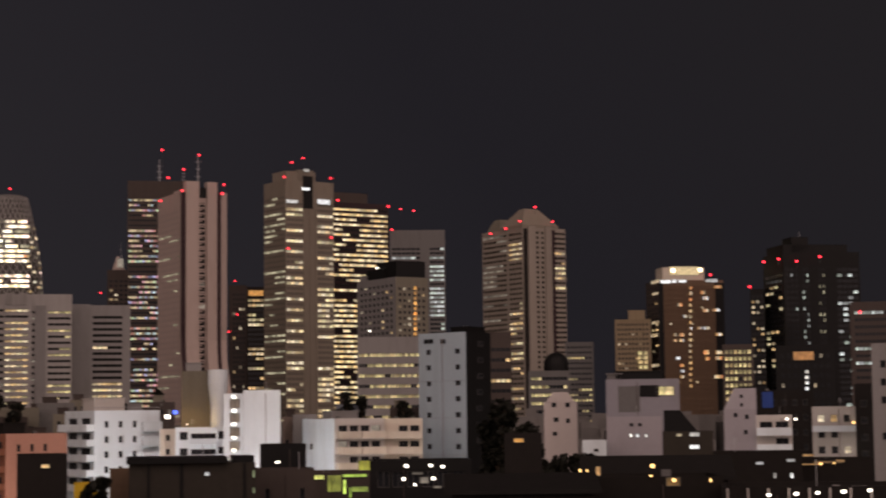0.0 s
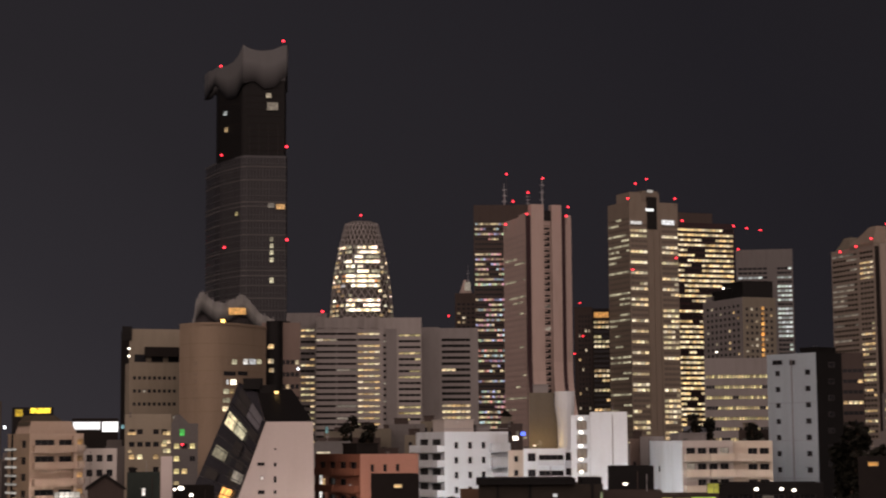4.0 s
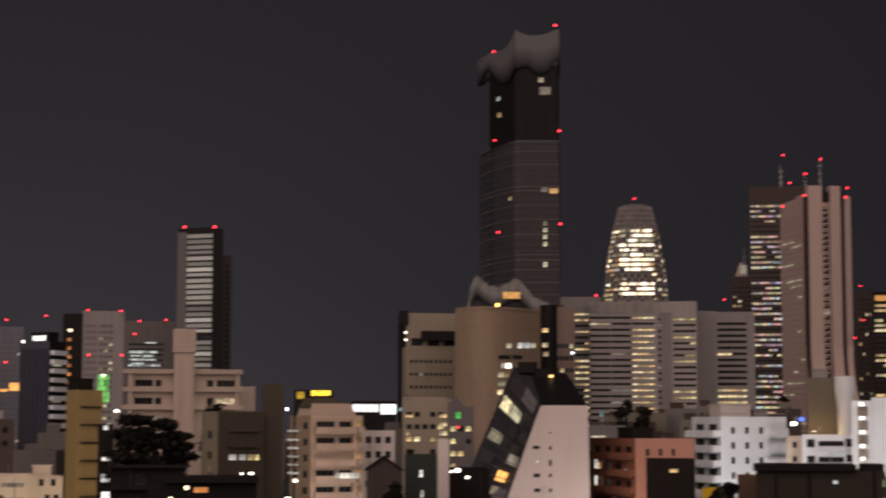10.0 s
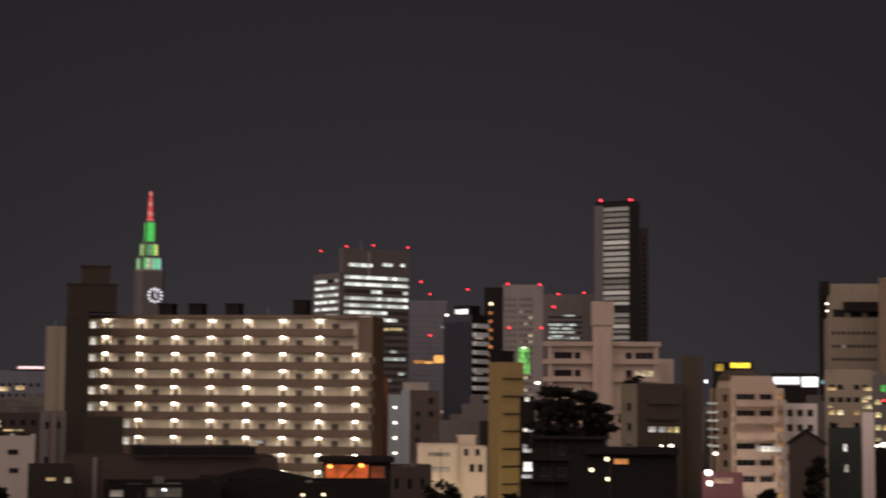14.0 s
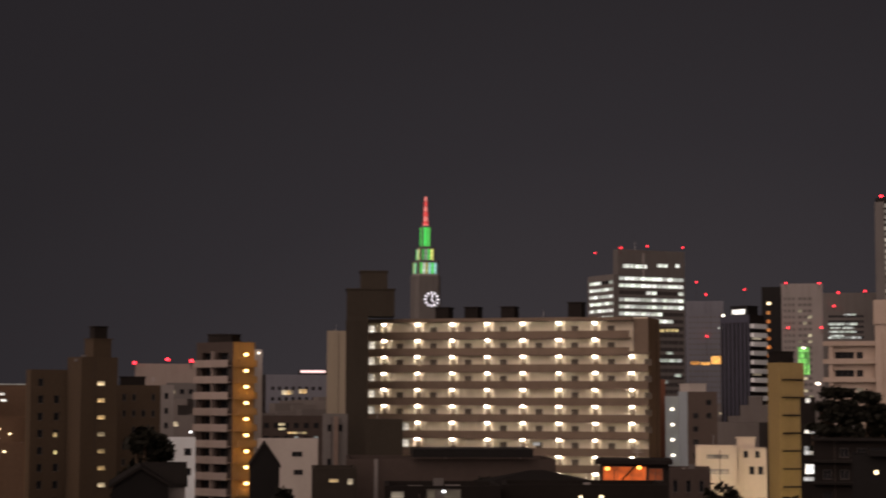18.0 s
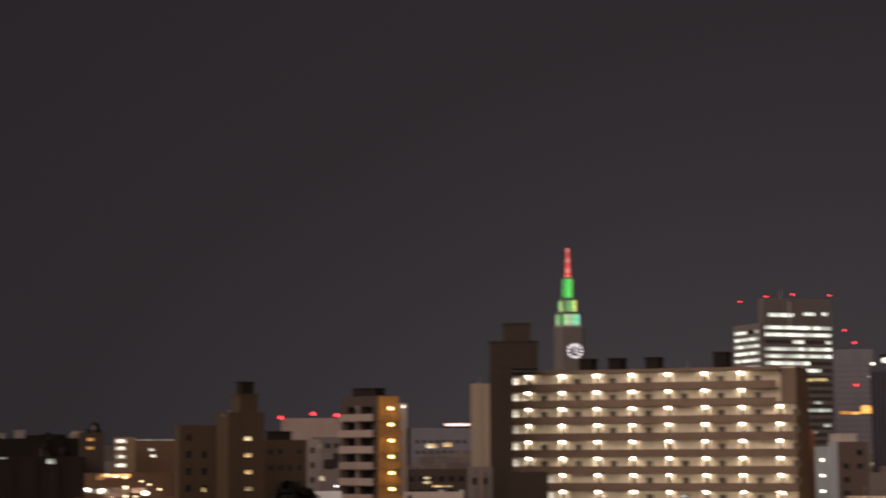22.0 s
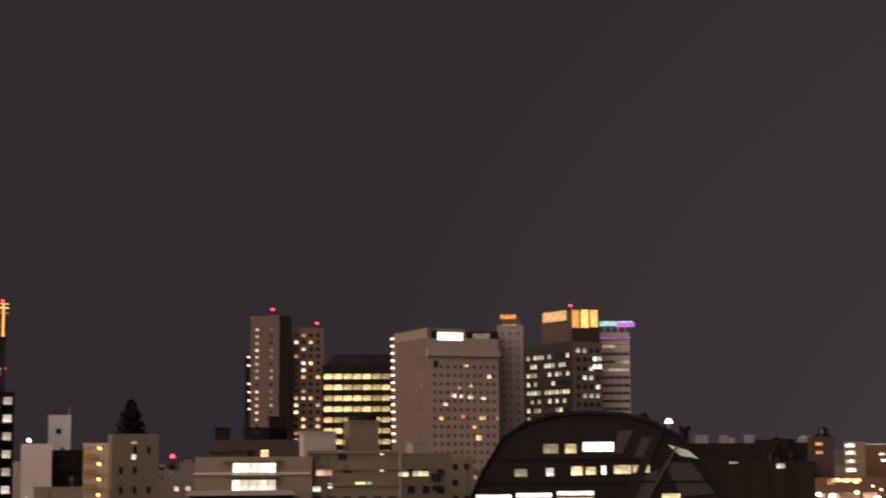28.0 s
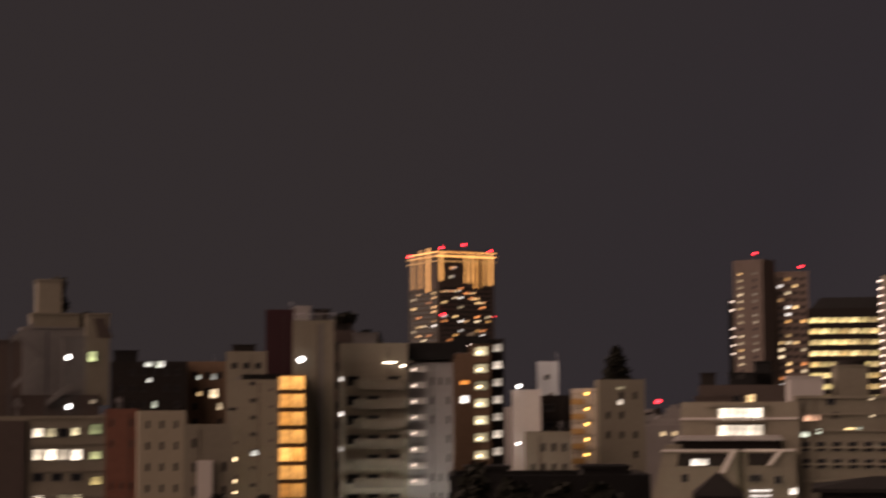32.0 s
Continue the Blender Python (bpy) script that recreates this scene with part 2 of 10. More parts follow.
M = {
    "white": mat("white_render", (0.60, 0.66, 0.69), vary=0.06, stains=0.35),
    "offwhite": mat("offwhite_tile", (0.44, 0.41, 0.38), vary=0.08, stains=0.35),
    "grey": mat("grey_concrete", (0.22, 0.21, 0.205), vary=0.12),
    "midgrey": mat("mid_grey_tile", (0.125, 0.12, 0.118), vary=0.15),
    "bluegrey": mat("blue_grey_panel", (0.33, 0.395, 0.435), vary=0.07, rough=0.6),
    "pink": mat("pink_stone", (0.37, 0.295, 0.265), vary=0.07, stains=0.2),
    "beige": mat("beige_tile", (0.27, 0.212, 0.155), vary=0.08),
    "tan": mat("tan_tile", (0.2, 0.155, 0.1), vary=0.12),
    "brown": mat("brown_tile", (0.125, 0.082, 0.055), vary=0.18),
    "brick": mat("brick_red_tile", (0.2, 0.085, 0.055), vary=0.2),
    "salmon": mat("salmon_tile", (0.5, 0.26, 0.195), vary=0.1),
    # the next two near-blacks also carry the foreground's lack of light
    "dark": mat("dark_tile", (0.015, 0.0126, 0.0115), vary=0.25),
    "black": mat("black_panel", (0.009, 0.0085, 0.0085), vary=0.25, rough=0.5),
    "cream": mat("cream_render", (0.47, 0.415, 0.345), vary=0.07),
    "roof": mat("roof_felt", (0.06, 0.06, 0.06), vary=0.3),
    "metal": mat("galvanised_steel", (0.35, 0.35, 0.36), rough=0.45, metal=0.8, stains=0.15),
    "darkmetal": mat("dark_painted_steel", (0.06, 0.06, 0.065), rough=0.5, metal=0.3),
    "glass": mat("dark_window_glass", (0.018, 0.019, 0.022), rough=0.12, vary=0.2, bump=0.02, stains=0.0),
    "frame": mat("aluminium_frame", (0.11, 0.105, 0.10), rough=0.4, metal=0.6, stains=0.1),
    # tile darkened so that the near roofs look unlit
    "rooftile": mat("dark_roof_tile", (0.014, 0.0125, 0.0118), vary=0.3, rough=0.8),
    "bark": mat("bark", (0.07, 0.05, 0.035), vary=0.3),
    "leaf": mat("leaf", (0.0125, 0.0125, 0.009), vary=0.4, rough=0.6, bump=0.0),
    "dkbrown": mat("dark_brown_panel", (0.058, 0.046, 0.041), vary=0.15),
    "asphalt": mat("asphalt", (0.05, 0.05, 0.052), vary=0.3, size=2.0),
    "office": lit("lit_office", [(1.0, 0.70, 0.36), (1.0, 0.84, 0.56), (0.95, 0.84, 0.45), (1.0, 0.66, 0.30)], 0.95, low=0.15),
    "yellow": lit("lit_yellow", [(1.0, 0.70, 0.28), (1.0, 0.78, 0.40), (0.95, 0.80, 0.36)], 0.8, low=0.2),
    "cool": lit("lit_cool", [(0.80, 0.95, 0.90), (0.9, 0.97, 1.0), (0.75, 0.9, 0.8)], 0.75, low=0.2),
    "bright": lit("lit_bright_office", [(1.0, 0.88, 0.62), (1.0, 0.93, 0.76), (1.0, 0.82, 0.5)], 2.0, low=0.55),
    "bright2": lit("lit_tower_office", [(1.0, 0.80, 0.50), (1.0, 0.88, 0.64), (0.98, 0.86, 0.48), (1.0, 0.74, 0.40)], 1.0, low=0.3),
    "warm": lit("lit_warm", [(1.0, 0.62, 0.25), (1.0, 0.75, 0.42), (1.0, 0.85, 0.6)], 0.75, low=0.25),
    "orange": lit("lit_orange", [(1.0, 0.36, 0.06), (1.0, 0.48, 0.12)], 1.3),
    "white_l": lit("lit_white", [(1.0, 0.95, 0.85), (0.95, 0.98, 1.0)], 1.2, low=0.4),
    "mixed": lit("lit_mixed", [(1.0, 0.85, 0.5), (0.7, 0.95, 1.0), (1.0, 0.80, 0.45), (1.0, 0.42, 0.35), (0.75, 1.0, 0.6), (0.6, 0.62, 1.0), (1.0, 0.5, 0.62), (1.0, 0.78, 0.5)], 0.85, low=0.1),
    "dim": lit("lit_dim", [(0.8, 0.68, 0.5), (0.7, 0.62, 0.5)], 0.32),
    "red_lamp": lamp_mat("red_beacon", (1.0, 0.03, 0.05), 5.0),
    "white_lamp": lamp_mat("white_lamp", (1.0, 0.93, 0.80), 4.0),
    "warm_lamp": lamp_mat("warm_lamp", (1.0, 0.62, 0.22), 2.6),
    "cool_lamp": lamp_mat("cool_lamp", (0.85, 0.93, 1.0), 3.5),
    "yellowbright": lit("lit_bright_yellow", [(1.0, 0.76, 0.42), (1.0, 0.84, 0.56), (0.98, 0.80, 0.42), (1.0, 0.68, 0.30)], 1.2, low=0.3),
    "tandark": mat("dark_tan_tile", (0.062, 0.046, 0.032), vary=0.15),
    "bandwhite": mat("pale_band_panel", (0.29, 0.275, 0.265), vary=0.06),
    "navy": mat("dark_blue_tile", (0.062, 0.066, 0.092), vary=0.12),
    "sand": mat("sand_tile", (0.172, 0.156, 0.124), vary=0.1),
    "taupe": mat("taupe_tile", (0.15, 0.136, 0.108), vary=0.12),
    "homes": lit("lit_homes", [(1.0, 0.55, 0.2), (1.0, 0.85, 0.6), (1.0, 0.38, 0.14), (1.0, 0.7, 0.35), (0.9, 0.92, 0.95), (1.0, 0.6, 0.3)], 0.8, low=0.4),
    "gold_mid": lit("lit_gold_mid", [(1.0, 0.38, 0.10), (1.0, 0.46, 0.15)], 0.95, low=0.6),
    "white_room": lit("lit_white_room", [(1.0, 0.93, 0.78), (1.0, 0.95, 0.84)], 1.0, low=0.5),
    "dim_amber": lit("lit_dim_amber", [(1.0, 0.62, 0.34), (1.0, 0.68, 0.42)], 0.38, low=0.7),
    "grey_l": lit("lit_grey", [(0.8, 0.76, 0.68), (0.72, 0.68, 0.62)], 0.5, low=0.5),
    "creamtan": mat("cream_tan_tile", (0.40, 0.315, 0.25), vary=0.08),
    # near-black: the unlit state of foreground walls is put into this colour
    "soot": mat("unlit_concrete", (0.0145, 0.012, 0.0105), vary=0.3),
    "dimlime": lit("lit_dim_lime", [(0.75, 0.7, 0.08), (0.6, 0.7, 0.15)], 0.35, low=0.5),
    "shed_dim": lit("lit_shed_dim", [(1.0, 0.12, 0.02), (1.0, 0.18, 0.03)], 0.25, low=0.4),
    "orange_lamp": lamp_mat("orange_lamp", (1.0, 0.36, 0.07), 5.0),
    "facetpale": mat("pale_painted_reflection", (0.14, 0.14, 0.155), rough=0.2, vary=0.15, bump=0.02, stains=0.0),
    "palepink": mat("pale_pink_render", (0.44, 0.39, 0.37), vary=0.06, stains=0.25),
    "soft_lamp": lamp_mat("soft_white_lamp", (1.0, 0.88, 0.82), 1.3),
    "facetmid": mat("grey_facet_glass", (0.045, 0.043, 0.042), rough=0.25, vary=0.2, bump=0.02, stains=0.0),
    "umber": mat("dark_umber_tile", (0.034, 0.029, 0.024), vary=0.2),
    "rim": mat("pale_roof_edge", (0.2, 0.2, 0.205), vary=0.3, size=2.5),
    "amber_white_lamp": lamp_mat("amber_white_lamp", (1.0, 0.66, 0.27), 5.0),
    "cocoon": lit("lit_cocoon", [(1.0, 0.86, 0.66), (1.0, 0.72, 0.62), (0.92, 0.95, 0.75), (1.0, 0.80, 0.5)], 2.7, low=0.35),
    "crown_lamp": lamp_mat("crown_lamp", (1.0, 0.85, 0.52), 4.0),
    "crown_wall": lit("glowing_crown_wall", [(1.0, 0.72, 0.36), (1.0, 0.78, 0.42)], 0.7, low=0.7),
    "palegrey": mat("pale_grey_render", (0.33, 0.305, 0.325), vary=0.08),
    "bandtan": mat("warm_grey_tile", (0.38, 0.315, 0.265), vary=0.08),
    "blue_lamp": lamp_mat("blue_lamp", (0.10, 0.18, 1.0), 2.0),
    "olive": mat("dark_olive_tile", (0.038, 0.0325, 0.026), vary=0.15),
    "mauve": mat("mauve_grey_tile", (0.165, 0.128, 0.11), vary=0.1),
    "deeporange": lit("lit_deep_orange", [(1.0, 0.30, 0.05), (1.0, 0.36, 0.08)], 0.9, low=0.5),
    "gold_dim": lit("lit_gold_dim", [(1.0, 0.55, 0.18), (0.9, 0.5, 0.2)], 0.5),
    "lime": lit("lit_lime", [(0.55, 1.0, 0.10), (0.9, 0.95, 0.25)], 1.1),
    "cyan_l": lit("lit_cyan", [(0.25, 0.65, 0.9), (0.35, 0.8, 0.8)], 0.7),
    "purple_l": lit("lit_purple", [(0.65, 0.18, 0.9), (0.5, 0.15, 0.8)], 0.8),
    "sign_white": lit("lit_sign_white", [(0.95, 0.97, 1.0), (1.0, 1.0, 1.0)], 2.2, 0.5, 0.8),
    # two emitting spire colours in place of floodlight on it
    "redlight": lamp_mat("floodlit_red_glow", (1.0, 0.10, 0.10), 0.5),
    "pinklight": lamp_mat("floodlit_pink_glow", (1.0, 0.28, 0.26), 0.55),
    "cool_lamp_dim": lamp_mat("clock_light", (0.88, 0.88, 1.0), 1.1),
"frit": frit(),
    "towerglass": mat("tower_glass", (0.030, 0.030, 0.033), rough=0.2, vary=0.15, bump=0.02, stains=0.0),
    "fin": mat("dark_aluminium_fin", (0.066, 0.067, 0.071), rough=0.5, vary=0.1, stains=0.1),
    "whitewarm": mat("warm_white_render", (0.58, 0.53, 0.505), vary=0.04, stains=0.2),
    "facetglass": mat("tinted_glass", (0.03, 0.03, 0.035), rough=0.15, vary=0.3, bump=0.02, stains=0.0),
    "bluepaint": mat("blue_paint", (0.03, 0.06, 0.22), vary=0.1),
    "yellowpaint": mat("yellow_paint", (0.55, 0.36, 0.03), vary=0.1),
    "greenpaint": mat("dark_green_paint", (0.034, 0.045, 0.04), vary=0.15),
    "pinkpaint": mat("pink_paint", (0.3, 0.15, 0.17), vary=0.1),
    "bluedim": mat("dull_blue_panel", (0.15, 0.16, 0.19), vary=0.12),
    # tan tile with the yellow light on it put into the colour
    "ochre": mat("yellow_lit_tile", (0.26, 0.195, 0.09), vary=0.12),
    # amber lamplight on gallery walls, put into the tile colour
    "amber": mat("amber_lit_tile", (0.40, 0.245, 0.10), vary=0.12),
    "gallery": mat("brown_gallery_panel", (0.16, 0.125, 0.098), vary=0.08),
    "gallery_wall": mat("cream_gallery_wall", (0.62, 0.575, 0.47), vary=0.08),
    "doorpaint": mat("door_paint", (0.20, 0.17, 0.14), vary=0.1, rough=0.5),
    "farwall": mat("dim_house_wall", (0.13, 0.12, 0.115), vary=0.3, size=14),
    "gallery_lamp": lamp_mat("gallery_lamp", (1.0, 0.92, 0.78), 34.0),
    "gallery_lamp_dim": lamp_mat("dim_gallery_lamp", (1.0, 0.72, 0.45), 1.2),
    "amber_lamp": lamp_mat("amber_lamp", (1.0, 0.58, 0.14), 5.0),
    "warm_white_lamp": lamp_mat("warm_white_lamp", (1.0, 0.82, 0.52), 2.5),
    "amber_l": lit("lit_amber", [(1.0, 0.43, 0.09), (1.0, 0.50, 0.14)], 0.8, low=0.6),
    "dim2": lit("lit_dim_cream", [(0.9, 0.82, 0.55), (0.8, 0.75, 0.5)], 0.6),
    "salmon_l": lit("lit_salmon", [(0.9, 0.55, 0.4), (0.85, 0.5, 0.35)], 0.5),
    "greenish_l": lit("lit_greenish", [(0.75, 0.85, 0.45), (0.6, 0.75, 0.4)], 0.7),
    "shed_glow": lit("lit_shed", [(1.0, 0.11, 0.015), (1.0, 0.17, 0.03)], 0.62),
    "sign_yellow": lit("lit_sign_yellow", [(1.0, 0.65, 0.03), (1.0, 0.7, 0.05)], 1.3, 0.5),
    "pink_neon": lit("lit_pink_neon", [(1.0, 0.6, 0.65), (1.0, 0.75, 0.75)], 1.6, 0.5, 0.8),
    "gold_strip": lit("lit_gold_strip", [(1.0, 0.47, 0.14), (1.0, 0.50, 0.17)], 0.8, low=0.8),
    "dkmauve": mat("dim_mauve_tile", (0.098, 0.078, 0.068), vary=0.15),
    "mauvegrey": mat("mauve_grey_concrete", (0.25, 0.24, 0.265), vary=0.08),
    "podium_frit": frit("podium_fritted_glass", (0.22, 0.225, 0.215)),
    "towerpale": mat("pale_tan_stone", (0.255, 0.222, 0.19), vary=0.08, stains=0.2),
    "greige": mat("greige_tile", (0.27, 0.232, 0.212), vary=0.08),
    "khaki": mat("dull_khaki_tile", (0.064, 0.054, 0.041), vary=0.15),
    "storetan": mat("store_tan_tile", (0.25, 0.222, 0.172), vary=0.08),
    "redbrown": mat("dull_red_tile", (0.115, 0.052, 0.038), vary=0.2),
    "coolbright": lit("lit_bright_cool", [(0.88, 0.98, 0.94), (0.95, 1.0, 0.98), (0.84, 0.95, 0.86)], 1.15, low=0.45),
    "towertan": mat("olive_tan_stone", (0.185, 0.158, 0.128), vary=0.08, stains=0.2),
    "towertan_glass": mat("tan_reflecting_glass", (0.115, 0.098, 0.08), rough=0.3, vary=0.1, bump=0.02, stains=0.0),
    "pinkglass": mat("rose_reflecting_glass", (0.30, 0.235, 0.215), rough=0.3, vary=0.1, bump=0.02, stains=0.0),
    # shadow on tower sides and distant haze, both put into one grey
    "shade": mat("shaded_grey_panel", (0.043, 0.040, 0.041), vary=0.15),
    "maroon": mat("dark_maroon_glass", (0.028, 0.013, 0.015), rough=0.3, vary=0.15, stains=0.0),
    # pale spandrel bands that emit their own brightness, no rooms behind
    "stripe_l": lit("glowing_pale_band", [(0.80, 0.72, 0.64), (0.74, 0.66, 0.58)], 0.36, low=0.6),
    "shellglass": mat("grey_shell_glass", (0.075, 0.068, 0.064), rough=0.3, vary=0.15, bump=0.02, stains=0.0),
    "line": mat("pale_floor_edge", (0.105, 0.102, 0.10), vary=0.1, stains=0.1),
    "green_l": lit("lit_green", [(0.02, 0.85, 0.14), (0.10, 1.0, 0.16)], 0.8, low=0.6),
    "leafgreen_l": lit("lit_leaf_green", [(0.14, 0.80, 0.12), (0.30, 0.95, 0.22)], 0.7, low=0.5),
}

# ---- builders ----
def part(name, mesh, materials, parent, label="", m=None):
    """Links a mesh as one part of a thing."""
    ob = new(name, mesh)
    if not mesh.materials:
        for k in materials if isinstance(materials, (list, tuple)) else [materials]:
            mesh.materials.append(M[k] if isinstance(k, str) else k)
    ob.parent = parent
    if m is not None:
        ob.matrix_basis = m
    if label:
        ob["label"] = label
    return ob


def mesh_of(name, verts, faces, slots=None, smooth=False):
    me = bpy.data.meshes.new(name)
    me.from_pydata([tuple(v) for v in verts], [], faces)
    if slots:
        me.polygons.foreach_set("material_index", slots)
    if smooth:
        me.polygons.foreach_set("use_smooth", [True] * len(faces))
    me.update()
    return me


class Solid:
    """Gathers boxes and prisms into one mesh."""

    def __init__(self):
        self.v, self.f, self.s = [], [], []

    def quad(self, a, b, c, d, slot=0):
        i = len(self.v)
        self.v += [a, b, c, d]
        self.f.append((i, i + 1, i + 2, i + 3))
        self.s.append(slot)

    def box(self, x0, x1, y0, y1, z0, z1, slot=0, m=None):
        i = len(self.v)
        c = [Vector((x, y, z)) for z in (z0, z1) for x, y in ((x0, y0), (x1, y0), (x1, y1), (x0, y1))]
        self.v += [m @ p for p in c] if m is not None else c
        for q in ((3, 2, 1, 0), (4, 5, 6, 7), (0, 1, 5, 4), (1, 2, 6, 5), (2, 3, 7, 6), (3, 0, 4, 7)):
            self.f.append(tuple(i + k for k in q))
            self.s.append(slot)
        return self

    def prism(self, ring, z0, z1, slot=0, top=None):
        """A straight or tapering prism over a ring of (x, y), anticlockwise; top: another ring."""
        i, n = len(self.v), len(ring)
        self.v += [Vector((x, y, z0)) for x, y in ring] + [Vector((x, y, z1)) for x, y in (top or ring)]
        for k in range(n):
            self.f.append((i + k, i + (k + 1) % n, i + n + (k + 1) % n, i + n + k))
            self.s.append(slot)
        self.f.append(tuple(i + n + k for k in range(n)))
        self.f.append(tuple(i + n - 1 - k for k in range(n)))
        self.s += [slot, slot]
        return self

    def mesh(self, name, smooth=False):
        return mesh_of(name, self.v, self.f, self.s, smooth)


def ring(r, n=12, cx=0, cy=0, turn=0):
    return [(cx + r * math.cos(turn + 2 * math.pi * k / n), cy + r * math.sin(turn + 2 * math.pi * k / n)) for k in range(n)]


def thing(name, label, category, at=(0, 0, 0), yaw=0, group="", kind=""):
    e = new(name)
    e.matrix_world = pose(at[0], at[1], at[2] if len(at) > 2 else 0, 0, 0, yaw)
    return tagged(e, label, category, group, kind)


PANES = {}
LIT_MOST = 120


def grid_mesh(name, xs, zs, holes, depth, y=0.0):
    """One connected sheet over the lines xs and zs; the cells in holes are set back by depth, as slot 0, the rest is slot 1."""
    verts, index, faces, slots = [], {}, [], []

    def v(x, d, z):
        k = (round(x, 4), round(d, 4), round(z, 4))
        if k not in index:
            index[k] = len(verts)
            verts.append(k)
        return index[k]

    for i in range(len(xs) - 1):
        for j in range(len(zs) - 1):
            a, b, c, d = xs[i], xs[i + 1], zs[j], zs[j + 1]
            if (i, j) in holes:
                e = y + depth
                faces.append((v(a, e, c), v(b, e, c), v(b, e, d), v(a, e, d)))
                slots.append(0)
                for p, q, r, s in ((a, c, b, c), (b, c, b, d), (b, d, a, d), (a, d, a, c)):
                    faces.append((v(p, y, q), v(r, y, s), v(r, e, s), v(p, e, q)))
                    slots.append(1)
            else:
                faces.append((v(a, y, c), v(b, y, c), v(b, y, d), v(a, y, d)))
                slots.append(1)
    return mesh_of(name, verts, faces, slots)


def window_mesh(w, h, tone, near, frame_mat="frame"):
    """A framed pane, one sheet: the frame stands 6 cm before the glass."""
    key = (round(w, 2), round(h, 2), tone, near, frame_mat)
    if key not in PANES:
        t = 0.06 if near else 0.1
        t = min(t, w * 0.15, h * 0.15)
        k = (max(2, round(w / 1.3)) if w > 1.0 else 1) if near else max(1, round(w / 2.2))
        xs, holes = [-w / 2], []
        for i in range(k):
            a, b = -w / 2 + w * i / k, -w / 2 + w * (i + 1) / k
            xs += [a + (t if i == 0 else t / 2), b - (t if i == k - 1 else t / 2)]
            holes.append((2 * i + 1, 1))
        xs.append(w / 2)
        me = grid_mesh("window", xs, [-h / 2, -h / 2 + t, h / 2 - t, h / 2], holes, 0.06, -0.02)
        me.materials.append(M[tone])
        me.materials.append(M[frame_mat])
        PANES[key] = me
    return PANES[key]


def face_matrix(b, face):
    return Matrix.Identity(4) if face == "r" else Matrix.Translation((0, b["size"][1], 0)) @ Matrix.Rotation(-math.pi / 2, 4, "Z")


def spots(b, face, places, tone, name="window", proud=0.05):
    """Windows at given places of a face: metres along it, height, width, height of the window."""
    fm = face_matrix(b, face)
    for s, z, w, h in places:
        m = fm @ Matrix.Translation((s, -proud, z))
        if w * h < 1.2 or name != "window":
            part(name, window_mesh(w, h, tone, True), None, b, m=m)
            continue
        # larger windows: a frame with each pane in it
        key = ("split", round(w, 2), round(h, 2))
        k = 2 if w < 2.2 else max(2, round(w / 1.1))
        t = min(0.07, h * 0.1)
        pw = (w - t * (k + 1)) / k
        if key not in PANES:
            so = Solid().box(-w / 2, w / 2, -0.08, 0.06, -h / 2, -h / 2 + t).box(-w / 2, w / 2, -0.05, 0.06, h / 2 - t, h / 2)
            for i in range(k + 1):
                x = -w / 2 + (pw + t) * i
                so.box(x, x + t, -0.05, 0.06, -h / 2 + t, h / 2 - t)
            PANES[key] = so.mesh("window"), Solid().box(-pw / 2, pw / 2, 0.0, 0.05, -h / 2 + t, h / 2 - t).mesh("pane")
        win = part(name, PANES[key][0], "frame", b, m=m)
        for i in range(k):
            part("pane", PANES[key][1], tone, win, m=Matrix.Translation((-w / 2 + t + pw / 2 + (pw + t) * i, 0, 0)))


def lamps(b, face, places, tone="white_lamp", name="lamp", out=0.3):
    """Small lamps on a face: a round lens in a shallow dish on a stub."""
    fm = face_matrix(b, face)
    for s, z, w, h in places:
        w, h = w * 0.54, h * 0.54
        key = ("lamp", round(w, 2), round(h, 2), tone)
        if key not in PANES:
            so = Solid()
            for k, (r, y) in enumerate(((0.5, -out), (0.5, -out * 0.6), (0.25, 0.0))):
                so.v += [Vector((w * r * math.cos(a), y, h * r * math.sin(a))) for a in [2 * math.pi * i / 10 for i in range(10)]]
                if k:
                    for i in range(10):
                        j, n = 10 * (k - 1), (i + 1) % 10
                        so.f.append((j + i, j + 10 + i, j + 10 + n, j + n))
                        so.s.append(0 if k == 1 else 1)
            so.f.append(tuple(range(10)))
            so.s.append(0)
            PANES[key] = so.mesh("lamp")
            PANES[key].materials.append(M[tone])
            PANES[key].materials.append(M["darkmetal"])
        part(name, PANES[key], None, b, m=fm @ Matrix.Translation((s, 0, z)))


def ledge(b, face, s0, s1, z0, z1, out, wall, name="panel", back=0.0):
    """A box that stands out from a face: a rib, a band, a sign."""
    fm = face_matrix(b, face)
    return part(name, Solid().box(s0, s1, -out, -back if back else 0.02, z0, z1, m=fm).mesh(name), wall, b)


class F:
    """How one face of a building is divided: floors of fh metres below a blank top, m bays between the shares x0 and x1 of its
    width, windows of a share ww of a bay and wh metres high, share of them lit, in rows or singly, in a tone. cols: instead, groups
    of bays, each (x0, x1, m, ww, lit, tone). Below the height low, hidden by the houses in front, nothing is lit."""

    def __init__(self, m, fh=3.0, top=1.2, ww=0.5, wh=1.4, x0=0.06, x1=0.94, lit=0.2, rows=False, tone="office", rec=0.25, floors=99,
                 glass="glass", cols=None, low=16.0):
        self.m, self.fh, self.top, self.ww, self.wh, self.x0, self.x1 = m, fh, top, ww, wh, x0, x1
        self.lit, self.rows, self.tone, self.rec, self.floors, self.glass, self.cols, self.low = lit, rows, tone, rec, floors, glass, cols, low


